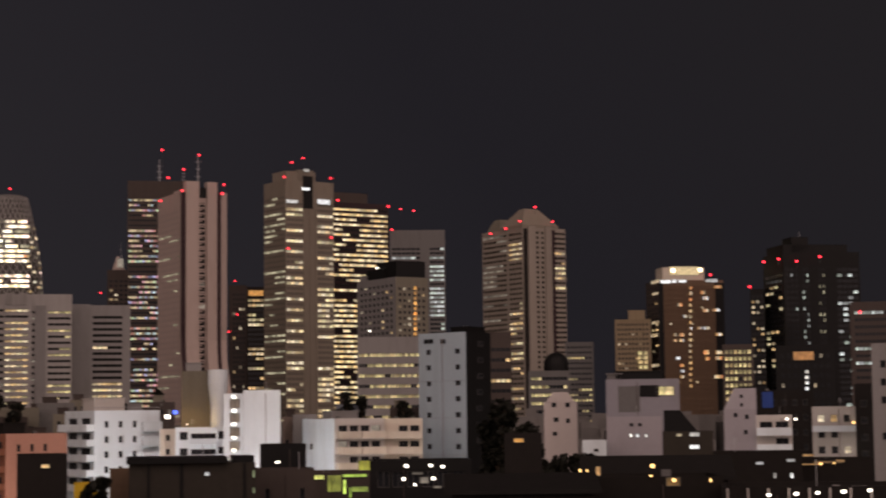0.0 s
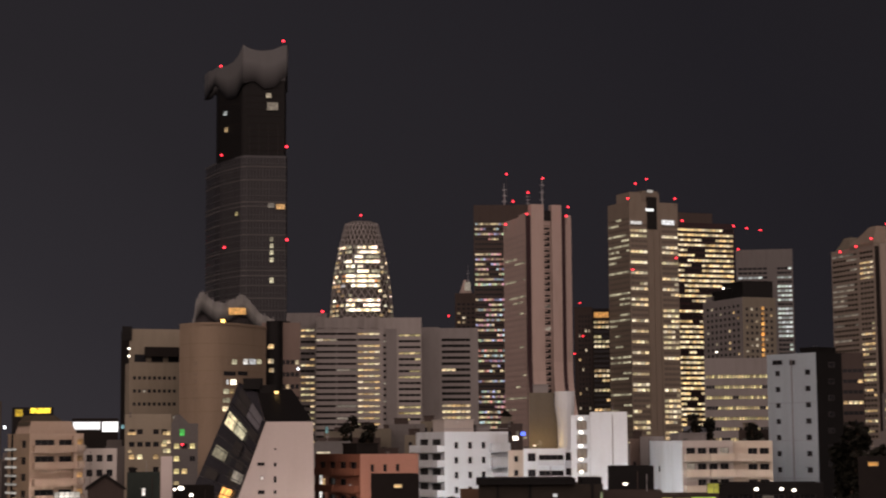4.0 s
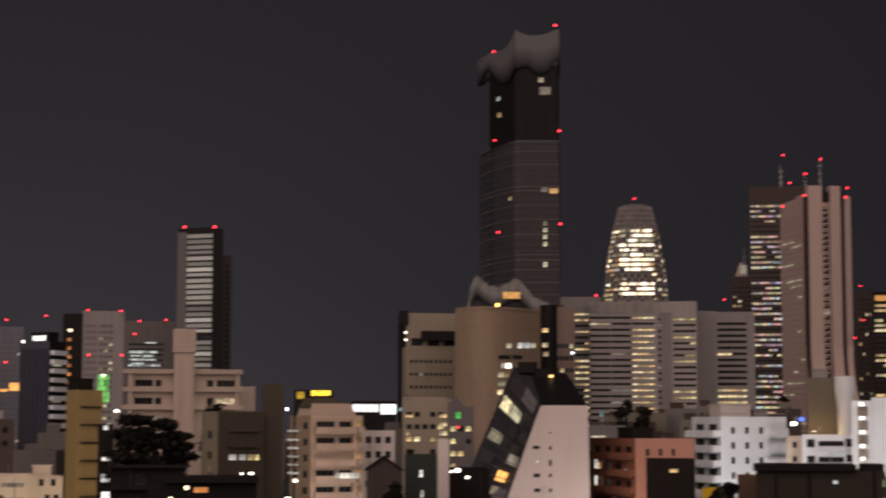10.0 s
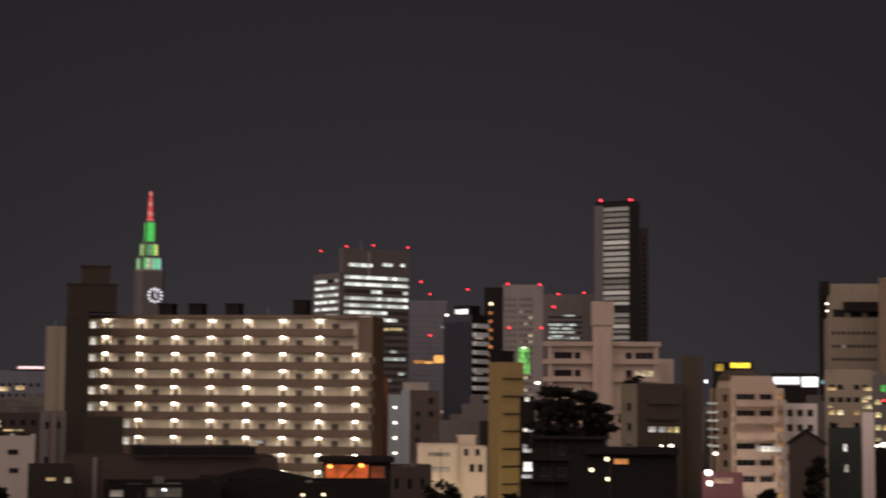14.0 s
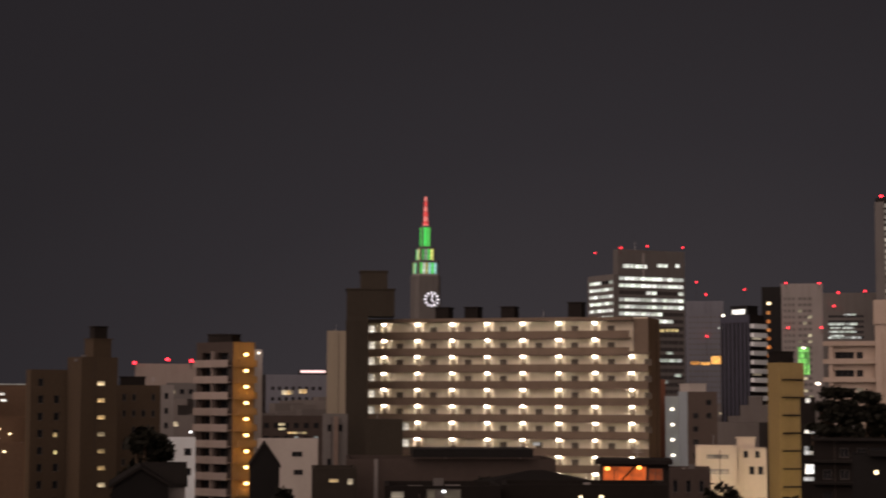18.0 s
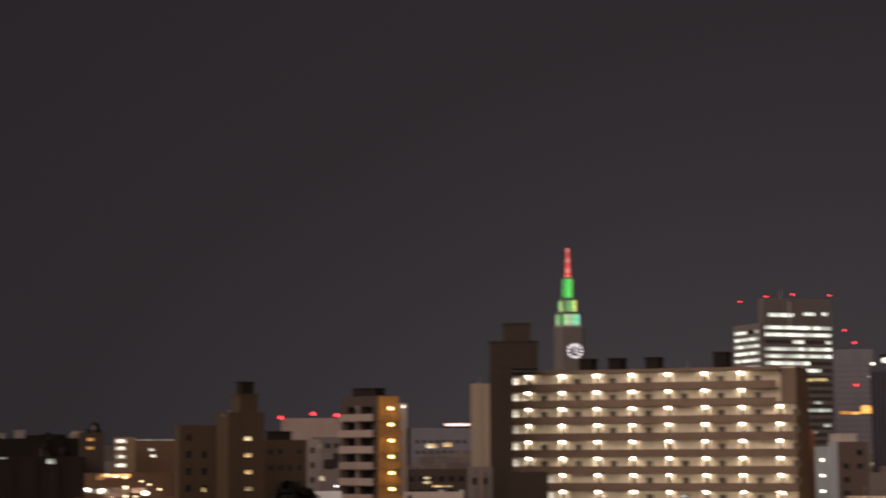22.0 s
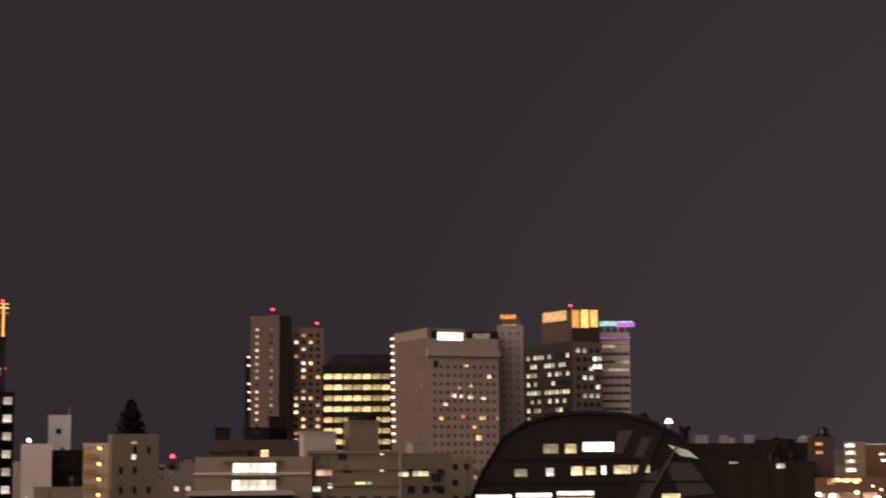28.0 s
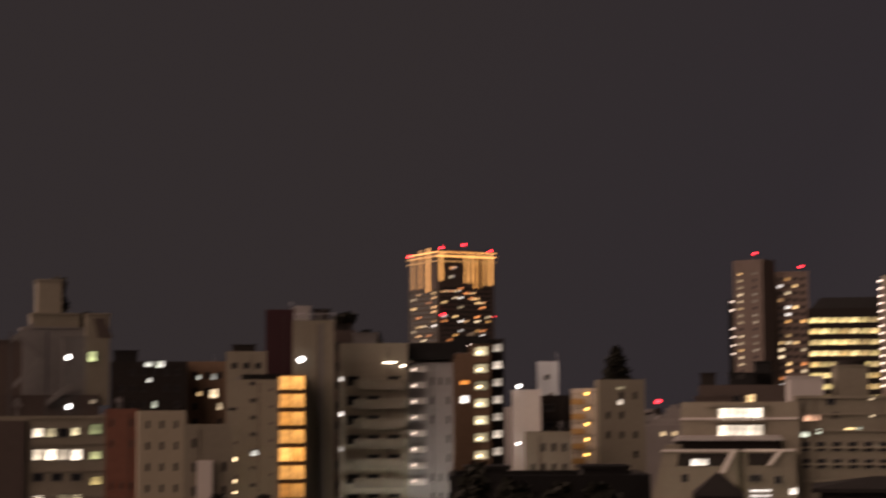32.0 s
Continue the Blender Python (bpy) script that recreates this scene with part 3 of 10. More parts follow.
def facade(b, fm, W, h, f, wall, near, z0=0.0, label=""):
    """One face: a wall with real openings, and a window in each."""
    s = Solid()
    p = lambda x, y, z: fm @ Vector((x, y, z))
    if f is None:
        s.quad(p(0, 0, z0), p(W, 0, z0), p(W, 0, h), p(0, 0, h))
        return part("wall", s.mesh("wall"), wall, b, label)
    n = max(1, min(f.floors, int((h - z0 - f.top - 0.5) / f.fh)))
    cols = []
    for x0, x1, m, ww, share, tone in f.cols or [(f.x0, f.x1, f.m, f.ww, f.lit, f.tone)]:
        bw = W * (x1 - x0) / m
        cols += [(W * x0 + bw * (i + 0.5 - ww / 2), W * x0 + bw * (i + 0.5 + ww / 2), share, tone, i == 0) for i in range(m)]
    z_hi = h
    unlit, more = Solid(), {}
    r = f.rec
    for j in range(n):
        zt = h - f.top - f.fh * j - (f.fh - f.wh) * 0.45
        zb = zt - f.wh
        s.quad(p(0, 0, zt), p(W, 0, zt), p(W, 0, z_hi), p(0, 0, z_hi))
        z_hi = zb
        x = 0.0
        run, on, row = 0, False, False
        for i, (xa, xb, share, tone, first) in enumerate(cols):
            s.quad(p(x, 0, zb), p(xa, 0, zb), p(xa, 0, zt), p(x, 0, zt))
            s.quad(p(xa, 0, zb), p(xb, 0, zb), p(xb, r, zb), p(xa, r, zb))
            s.quad(p(xa, 0, zt), p(xa, r, zt), p(xb, r, zt), p(xb, 0, zt))
            s.quad(p(xa, 0, zb), p(xa, r, zb), p(xa, r, zt), p(xa, 0, zt))
            s.quad(p(xb, 0, zb), p(xb, 0, zt), p(xb, r, zt), p(xb, r, zb))
            x = xb
            if near and f.m > 1 and random.random() < 0.2:
                del s.f[-4:], s.s[-4:], s.v[-16:]
                s.quad(p(xa, 0, zb), p(xb, 0, zb), p(xb, 0, zt), p(xa, 0, zt))
                continue
            if first:
                row, run = random.random() < share * 1.2, 0
            if f.rows:
                if run <= 0:
                    on, run = random.random() < (0.45 + 0.5 * share if row else 0.04), random.randint(2, 5)
                run -= 1
            else:
                on = random.random() < share
            on = on and zt > f.low
            low = zt < 9.5
            if on and not near and b.get("lit_count", 0) >= LIT_MOST:
                more.setdefault(tone, Solid()).quad(p(xa, r - 0.02, zb), p(xb, r - 0.02, zb), p(xb, r - 0.02, zt), p(xa, r - 0.02, zt))
            elif on or (near and not low):
                b["lit_count"] = b.get("lit_count", 0) + 1
                part("window", window_mesh(xb - xa, zt - zb, tone if on else f.glass, near), None, b,
                     m=fm @ Matrix.Translation(((xa + xb) / 2, r - 0.04, (zt + zb) / 2)))
            else:
                unlit.quad(p(xa, r - 0.01, zb), p(xb, r - 0.01, zb), p(xb, r - 0.01, zt), p(xa, r - 0.01, zt))
        s.quad(p(x, 0, zb), p(W, 0, zb), p(W, 0, zt), p(x, 0, zt))
    s.quad(p(0, 0, z0), p(W, 0, z0), p(W, 0, z_hi), p(0, 0, z_hi))
    for tone, so in more.items():
        tagged(part("lit_glazing", so.mesh("lit_glazing"), tone, b, "further lit windows"), kind="stuff")
    if unlit.f:
        tagged(part("glazing", unlit.mesh("glazing"), f.glass, b, "unlit window glazing"), kind="stuff")
    return part("wall", s.mesh("wall"), wall, b, label)


def building(name, label, at, yaw, wr, wl, h, right=None, left=None, wall="grey", wall_l=None, near=False, category="building",
             roof="roof", parapet=0.9, z0=0.0, group=""):
    """A block whose near corner stands at a place: one face runs off to the right, one to the left."""
    b = thing(name, label, category, at, yaw, group)
    facade(b, Matrix.Identity(4), wr, h, right, wall, near, z0)
    facade(b, Matrix.Translation((0, wl, 0)) @ Matrix.Rotation(-math.pi / 2, 4, "Z"), wl, h, left, wall_l or wall, near, z0)
    s = Solid()
    s.quad((wr, 0, z0), (wr, wl, z0), (wr, wl, h), (wr, 0, h))
    s.quad((wr, wl, z0), (0, wl, z0), (0, wl, h), (wr, wl, h))
    t, d = 0.3, h - parapet
    o, i = [(0, 0), (wr, 0), (wr, wl), (0, wl)], [(t, t), (wr - t, t), (wr - t, wl - t), (t, wl - t)]
    for k in range(4):
        n = (k + 1) % 4
        s.quad((*o[k], h), (*o[n], h), (*i[n], h), (*i[k], h))
        s.quad((*i[k], h), (*i[n], h), (*i[n], d), (*i[k], d))
    part("wall", s.mesh("wall"), wall_l or wall, b)
    s = Solid()
    s.quad(*[(*q, d) for q in i])
    part("roof", s.mesh("roof"), roof, b)
    b["size"] = (wr, wl, h)
    if near and category != "sign" and min(wr, wl) > 4:
        clutter(b, category in ("house", "building", "shed", "hall", "shop", "workshop"))
    return b


CLUTTER = {}


def clutter(b, low=False):
    """What stands on flat roofs here: cooling units with a fan, a tank on feet, an aerial, a rail."""
    if not CLUTTER:
        s = Solid().box(-0.45, 0.45, -0.2, 0.2, 0.12, 0.85)
        s.box(-0.4, -0.3, -0.2, 0.2, 0, 0.12).box(0.3, 0.4, -0.2, 0.2, 0, 0.12)
        CLUTTER["cooling_unit"] = s.mesh("cooling_unit")
        s = Solid()
        s.prism([(x, z) for x, z in ring(0.27, 12)], 0, 0.04)
        s.v = [Vector((p[0] - 0.08, -0.2 - p[2], 0.48 + p[1])) for p in s.v]
        CLUTTER["fan_grille"] = s.mesh("fan_grille")
        s = Solid().prism(ring(0.75, 12), 0.5, 1.9).prism(ring(0.75, 12), 1.9, 2.1, top=ring(0.2, 12))
        for x, y in ring(0.6, 4):
            s.box(x - 0.06, x + 0.06, y - 0.06, y + 0.06, 0, 0.5)
        CLUTTER["water_tank"] = s.mesh("water_tank")
        s = Solid().box(-0.03, 0.03, -0.03, 0.03, 0, 2.4)
        for k in range(5):
            s.box(-0.5 + 0.06 * k, 0.5 - 0.06 * k, -0.02, 0.02, 1.7 + 0.15 * k, 1.73 + 0.15 * k)
        CLUTTER["aerial"] = s.mesh("aerial")
        CLUTTER["duct"] = Solid().box(-0.25, 0.25, -1.6, 1.6, 0.1, 0.6).box(-0.3, 0.3, -0.3, 0.3, 0.1, 1.3).mesh("duct")
    wr, wl, h = b["size"]
    rnd = random.Random(round(wr * 100 + wl * 7 + h * 13))
    for name, chance, tone in (("cooling_unit", 0.9, "grey"), ("cooling_unit", 0.7, "taupe"), ("water_tank", 0.0 if low else 0.45, "taupe"), ("aerial", 0.7, "metal"), ("duct", 0.5, "midgrey"), ("aerial", 0.3, "metal")):
        if rnd.random() < chance * (0.5 if low else 1):
            me = CLUTTER[name]
            ob = part(name, me, tone, b, m=Matrix.Translation((rnd.uniform(1.2, wr - 1.2), rnd.uniform(1.0, min(wl - 1.0, 5.0)), h - 0.9)) @ Matrix.Rotation(rnd.choice((0, 1.57)), 4, "Z"))
            if name == "cooling_unit":
                part("fan_grille", CLUTTER["fan_grille"], "darkmetal", ob)
    if rnd.random() < 0.5 and not low:
        s = Solid()
        n = max(2, int(wr / 1.5))
        for k in range(n + 1):
            x = 0.15 + (wr - 0.3) * k / n
            s.box(x - 0.025, x + 0.025, 0.12, 0.17, h - 0.02, h + 0.9)
        s.box(0.1, wr - 0.1, 0.12, 0.17, h + 0.86, h + 0.92)
        part("roof_rail", s.mesh("roof_rail"), "metal", b)
    if rnd.random() < 0.6:
        x = rnd.uniform(0.2, 0.8) * wr
        part("downpipe", Solid().prism(ring(0.05, 6, x, -0.06), 0, h - 0.5).mesh("downpipe"), "dkbrown", b)


def penthouse(b, x0, x1, y0, y1, hh, wall="grey", name="penthouse", z=None):
    """A plant room on a roof, with a thin cap."""
    h = b["size"][2] - 0.9 if z is None else z
    s = Solid().box(x0, x1, y0, y1, h, h + hh + 0.9)
    s.box(x0 - 0.15, x1 + 0.15, y0 - 0.15, y1 + 0.15, h + hh + 0.9, h + hh + 1.1)
    return part(name, s.mesh(name), wall, b)


def balconies(b, face, x0, x1, fh, top, count, units=1, depth=1.3, rail=1.1, wall="white", gap=0.15, solid=True):
    """A balcony to each flat and floor: slab, front, two cheeks."""
    wr, wl, h = b["size"]
    W = wr if face == "r" else wl
    fm = face_matrix(b, face)
    w = (x1 - x0) * W / units - gap
    s = Solid()
    s.box(-w / 2, w / 2, -depth, 0.0, -0.18, 0.0)
    if solid:
        s.box(-w / 2, w / 2, -depth - 0.12, -depth, -0.3, rail)
    else:
        s.box(-w / 2, w / 2, -depth - 0.05, -depth, rail - 0.06, rail)
        k = int(w / 0.25)
        for i in range(k + 1):
            s.box(-w / 2 + w * i / k - 0.02, -w / 2 + w * i / k + 0.02, -depth - 0.04, -depth, 0.0, rail - 0.06)
    for x in (-w / 2, w / 2 - 0.1):
        s.box(x, x + 0.1, -depth, 0.0, 0.0, rail - 0.02)
    me = s.mesh("balcony")
    for j in range(count):
        for i in range(units):
            part("balcony", me, wall, b, m=fm @ Matrix.Translation((W * x0 + (w + gap) * (i + 0.5), 0, h - top - fh * (j + 1) + 0.15)))


def beacon(b, at, size=0.9, mast=3.0):
    """A red warning light on a short mast, fixed to a building."""
    size *= 0.78
    key = ("beacon", size, mast)
    if key not in PANES:
        s = Solid()
        n = 10
        for r, z in ((0.12, -mast), (0.12, -size * 0.6), (0.8, -size * 0.5), (0.8, size * 0.2), (0.3, size * 0.75)):
            s.v += [Vector((x, y, z)) for x, y in ring(r * size, n)]
        for k in range(4):
            for i in range(n):
                s.f.append((n * k + i, n * k + (i + 1) % n, n * k + n + (i + 1) % n, n * k + n + i))
                s.s.append(0 if k >= 2 else 1)
        s.f.append(tuple(range(4 * n, 5 * n)))
        s.s.append(0)
        PANES[key] = s.mesh("warning_light")
    return part("warning_light", PANES[key], ["red_lamp", "darkmetal"], b, "glowing red aircraft warning light", b.matrix_world.inverted() @ Matrix.Translation(at))


def mast(b, x, y, hh, r=0.25, name="antenna", lattice=False):
    h = b["size"][2] - 0.9
    s = Solid()
    s.prism(ring(r, 6, x, y), h, h + hh, top=ring(r * 0.3, 6, x, y))
    for k in range(1, 4):
        z = h + hh * k / 4.2
        s.box(x - r * 4, x + r * 4, y - r * 0.4, y + r * 0.4, z, z + r * 0.8)
    return part(name, s.mesh(name), "metal", b)


def house(name, label, at, yaw, w, d, eaves, ridge, wall="dark", roof="rooftile", gable="side", category="house", over=0.5):
    """A small house: four walls, and a pitched roof with eaves. gable: 'side', 'front' or 'hip'."""
    b = thing(name, label, category, at, yaw)
    b["size"] = (w, d, eaves)
    s = Solid()
    o = [(0, 0), (w, 0), (w, d), (0, d)]
    for k in range(4):
        n = (k + 1) % 4
        s.quad((*o[k], 0), (*o[n], 0), (*o[n], eaves), (*o[k], eaves))
    if gable == "front":
        s.f += [(len(s.v), len(s.v) + 1, len(s.v) + 2), (len(s.v) + 3, len(s.v) + 4, len(s.v) + 5)]
        s.s += [0, 0]
        s.v += [(0, 0, eaves), (w, 0, eaves), (w / 2, 0, ridge), (w, d, eaves), (0, d, eaves), (w / 2, d, ridge)]
    elif gable == "side":
        s.f += [(len(s.v), len(s.v) + 1, len(s.v) + 2), (len(s.v) + 3, len(s.v) + 4, len(s.v) + 5)]
        s.s += [0, 0]
        s.v += [(w, 0, eaves), (w, d, eaves), (w, d / 2, ridge), (0, d, eaves), (0, 0, eaves), (0, d / 2, ridge)]
    part("wall", s.mesh("wall"), wall, b)
    e, t = over, 0.25
    if gable == "front":
        a, c = (w / 2, -e, ridge), (w / 2, d + e, ridge)
        sl = (ridge - eaves) / (w / 2) * e
        rings = [[(-e, -e, eaves - sl), a, c, (-e, d + e, eaves - sl)], [a, (w + e, -e, eaves - sl), (w + e, d + e, eaves - sl), c]]
    elif gable == "side":
        a, c = (-e, d / 2, ridge), (w + e, d / 2, ridge)
        sl = (ridge - eaves) / (d / 2) * e
        rings = [[(-e, -e, eaves - sl), (w + e, -e, eaves - sl), c, a], [a, c, (w + e, d + e, eaves - sl), (-e, d + e, eaves - sl)]]
    else:
        k = min(w, d) * 0.5
        a, c = (k, d / 2, ridge), (max(k, w - k), d / 2, ridge)
        q = [(-e, -e, eaves), (w + e, -e, eaves), (w + e, d + e, eaves), (-e, d + e, eaves)]
        rings = [[q[0], q[1], c, a], [q[2], q[3], a, c], [q[1], q[2], c, c], [q[3], q[0], a, a]]
    for r in rings:
        r = [Vector(p) for p in r]
        s = Solid()
        s.v += r + [p + Vector((0, 0, t)) for p in r]
        s.f += [(3, 2, 1, 0), (4, 5, 6, 7), (0, 1, 5, 4), (1, 2, 6, 5), (2, 3, 7, 6), (3, 0, 4, 7)]
        s.s += [0] * 6
        part("roof", s.mesh("roof"), roof, b)
    return b


def tree(at, height, spread, seed, name="tree", leaves=1500, label="dark broadleaf tree among the houses", layers=0):
    """A tapered trunk with limbs, and a crown of leaf clumps with gaps."""
    rnd = random.Random(seed)
    e = thing(name, label, "tree", at)
    s = Solid()
    s.prism(ring(height * 0.028, 8), 0, height * 0.55, top=ring(height * 0.016, 8))
    lobes = []
    for k in range(14):
        a, r = rnd.uniform(0, 2 * math.pi), spread * rnd.uniform(0.1, 0.75)
        z = rnd.uniform(max(height * 0.45, height - 4.5 * spread), height - 0.4 * spread)
        r *= 1.1 - 0.6 * max(0, (z - height + 3 * spread) / (3 * spread))
        if layers:
            z = height - spread * (0.3 + 0.5 * (k % layers))
            r = spread * (0.35 + 0.16 * (k % layers)) * rnd.uniform(0.5, 1.1)
        c = Vector((r * math.cos(a), r * math.sin(a), z))
        lobes.append((c, spread * rnd.uniform(0.28, 0.5)))
        foot = Vector((0, 0, height * rnd.uniform(0.3, 0.5)))
        d = (c - foot)
        q = d.to_track_quat("Z", "Y").to_matrix().to_4x4()
        i = len(s.v)
        for z0, rr in ((0, height * 0.012), (d.length, height * 0.004)):
            s.v += [foot + q.to_3x3() @ Vector((rr * math.cos(t), rr * math.sin(t), z0)) for t in (0, 1.57, 3.14, 4.71)]
        for t in range(4):
            s.f.append((i + t, i + (t + 1) % 4, i + 4 + (t + 1) % 4, i + 4 + t))
            s.s.append(0)
    part("trunk", s.mesh("trunk"), "bark", e)
    v, f = [], []
    for k in range(leaves):
        c, r = lobes[k % len(lobes)]
        d = Vector((rnd.gauss(0, 1), rnd.gauss(0, 1), rnd.gauss(0, 0.8))).normalized() * r * rnd.uniform(0.55, 1.08)
        if layers:
            d = Vector((d.x * 1.25, d.y * 1.25, d.z * 0.6)) * rnd.uniform(0.2, 1.0)
        p = c + d
        n = Vector((rnd.gauss(0, 1), rnd.gauss(0, 1), rnd.gauss(0, 1) + 0.6)).normalized()
        u = n.orthogonal().normalized() * rnd.uniform(0.12, 0.32) * (0.4 + height / 20)
        w = n.cross(u)
        i = len(v)
        v += [p - u, p + w * 0.6, p + u, p - w * 0.6]
        f.append((i, i + 1, i + 2, i + 3))
    tagged(part("crown", mesh_of("crown", v, f), "leaf", e, "dense dark green leaves"), kind="stuff")
    return e


# ---- ground ----
ground = new("ground", Solid().prism(ring(4800, 48), -1.0, 0.0).mesh("ground"))
ground.data.materials.append(M["asphalt"])
tagged(ground, "dark asphalt ground of the city at night", "ground", kind="structure")

# unseen house of the balcony: plain wall behind, above, below, added for foreground shade
home = thing("shading_house", "unseen plain house added behind the balcony for shade", "building", (0.9, -1.4, 0), 33)
part("wall", Solid().box(-38, 38, -14, -0.4, 0, 58).mesh("wall"), "beige", home)
part("balcony_floor", Solid().box(-4, 4, -0.4, 2.4, 23.2, 23.4).mesh("balcony_floor"), "grey", home)

# ---- skyline: the north-western towers ----
b = building("office_tower", "dark brown office tower with rows of coloured lit windows", (-260.1, 1477.3), 9.98, 55.12, 40, 225.55, F(24, 4.25, 14, 0.86, 1.8, 0.02, 0.98, 0.75, True, "mixed"), None, "dkbrown", "black")
mast(b, 26.13, 8, 20, 0.5)
mast(b, 45.98, 8, 12, 0.4)
mast(b, 58.03, 10, 26, 0.5)
for at, k in (((-232.4, 1481.9, 251.41), 20), ((-227.3, 1482.7, 228.26), 6), ((-215.6, 1489.5, 236.17), 10), ((-203.1, 1491.2, 248.18), 24)):
    beacon(b, at, 1.5, k)

b = building("office_tower", "pale pink stone tower with two broad pillars, flaring at its foot", (-186.4, 1275.8), 28.0, 34.2, 50.0, 190.0, F(1, 4.05, 7, 0.9, 2.9, 0.385, 0.545, 0.05, False, "dim", 1.4, glass="black"), F(10, 4.05, 12, 0.72, 1.5, 0.06, 0.94, 0.22, True, "dim2", 0.03, glass="pinkglass"), "pink", category="tower")
pw, pd, ph = b["size"]
ledge(b, "r", pw * 0.09, pw * 0.375, 0, ph + 7.5, 2.4, "pink", "pillar", -4.0)
ledge(b, "r", pw * 0.555, pw * 0.77, 0, ph + 7.5, 2.4, "pink", "pillar", -4.0)
ledge(b, "r", pw * 0.375, pw * 0.555, ph - 4, ph + 3.5, 0.6, "black", "slot_head", -3.0)
ledge(b, "r", -0.3, pw * 0.09, 0, ph - 0.5, 1.2, "maroon", "corner_strip")
ledge(b, "r", pw * 0.77, pw * 0.87, 0, ph + 0.8, 1.2, "maroon", "corner_strip")
ledge(b, "r", pw * 0.87, pw + 0.3, 0, ph + 0.4, 0.6, "pink", "edge_pier")
# stacked transom bars across the slot
for k in range(43):
    z = ph - 9 - 4.05 * k
    if z > 40:
        ledge(b, "r", pw * 0.375, pw * (0.46 if k % 4 else 0.555), z, z + 0.9, 0.7, "pink", "transom")
s = Solid()
for k in range(12):
    za, zb = 84 * k / 12, 84 * (k + 1) / 12
    oa, ob = 46 * (1 - k / 12) ** 2 + 2.5, 46 * (1 - (k + 1) / 12) ** 2 + 2.5
    for x0, x1, d, slot in ((-0.3, pw * 0.09, -1.2, 1), (pw * 0.09, pw * 0.375, 0, 0), (pw * 0.555, pw * 0.77, 0, 0), (pw * 0.77, pw * 0.87, -1.2, 1), (pw * 0.87, pw, -1.6, 0)):
        s.quad((x0, -oa - d, za), (x1, -oa - d, za), (x1, -ob - d, zb), (x0, -ob - d, zb), slot)
        s.quad((x0, 0, za), (x0, -oa - d, za), (x0, -ob - d, zb), (x0, 0, zb), 0)
        s.quad((x1, -oa - d, za), (x1, 0, za), (x1, 0, zb), (x1, -ob - d, zb), 0)
part("skirt", s.mesh("skirt"), ["pink", "maroon"], b, "curved flaring stone foot")
penthouse(b, pw * 0.1, pw * 0.5, pd * 0.1, pd * 0.5, 2.5, "pink")
for at in ((-155.6, 1275.5, 194.51), (-157.1, 1275.4, 188), (-185.9, 1276.5, 190.52), (-204, 1294, 185.55)):
    beacon(b, at, 1.3, 6)

b = building("office_tower", "slim black tower with red warning lights", (-177.9, 1489.4), 6.81, 14.9, 18, 138.83, F(4, 4, 6, 0.5, 2.4, 0.2, 0.9, lit=0.14, tone="warm"), None, "dkbrown")
for at in ((-172.7, 1489, 142.03), (-170.8, 1488.2, 114.29), (-177.7, 1487.4, 99.84)):
    beacon(b, at, 1.1, 4)
b = building("office_tower", "narrow office tower with a glowing orange top floor", (-157.7, 1441.4), 6.24, 14.44, 18, 133.63, F(4, 3.9, 9, 0.85, 2.2, lit=0.65, rows=True, tone="office"), None, "dark")
spots(b, "r", [(7.21, 128.6, 11.73, 4.55)], "orange", "lit_floor")

b = building("office_tower", "tall grey tower with two columns of lit windows", (-124.2, 1414.6), 35.02, 44.54, 34.55, 216.48, F(1, 4.2, 17, wh=2.3, rows=True, cols=[(0.02, 0.36, 4, 0.92, 0.62, "bright2"), (0.66, 0.99, 4, 0.92, 0.5, "bright2")], glass="towertan_glass"), F(8, 4.2, 12, 0.9, 1.6, 0.03, 0.97, lit=0.5, rows=True, tone="dim2", glass="towertan_glass", rec=0.12), "towertan", "towertan", category="tower")
pw, pd, ph = b["size"]
for k in range(3):
    x = pw * (0.39 + 0.24 * k / 2)
    ledge(b, "r", x - 0.9, x + 0.9, 0, ph - 22, 0.7, "towertan", "fin")
penthouse(b, pw * 0.05, pw * 0.66, 3, pd * 0.7, 7.5, "towertan")
penthouse(b, pw * 0.3, pw * 0.62, 2.5, pd * 0.4, 9.0, "towertan")
# black panel proud of the wall: the slot's darkness as colour
ledge(b, "r", pw * 0.36, pw * 0.56, ph - 22, ph + 4, 0.5, "black", "recess")
spots(b, "r", [(18.7, 225.02, 5.23, 2.24), (18.11, 209.98, 7.31, 2.24), (34.86, 200.55, 11.63, 4.06), (5.6, 199.24, 10.33, 2.68)], "white_l", "lit_panel", 0.9)
for at in ((-124.9, 1412.5, 218.01), (-89.4, 1437.2, 220.03), (-119.4, 1420, 230.79), (-110.6, 1420.7, 234.2), (-121.9, 1411.7, 161.34), (-89.5, 1437.2, 172.14)):
    beacon(b, at, 1.3, 6)

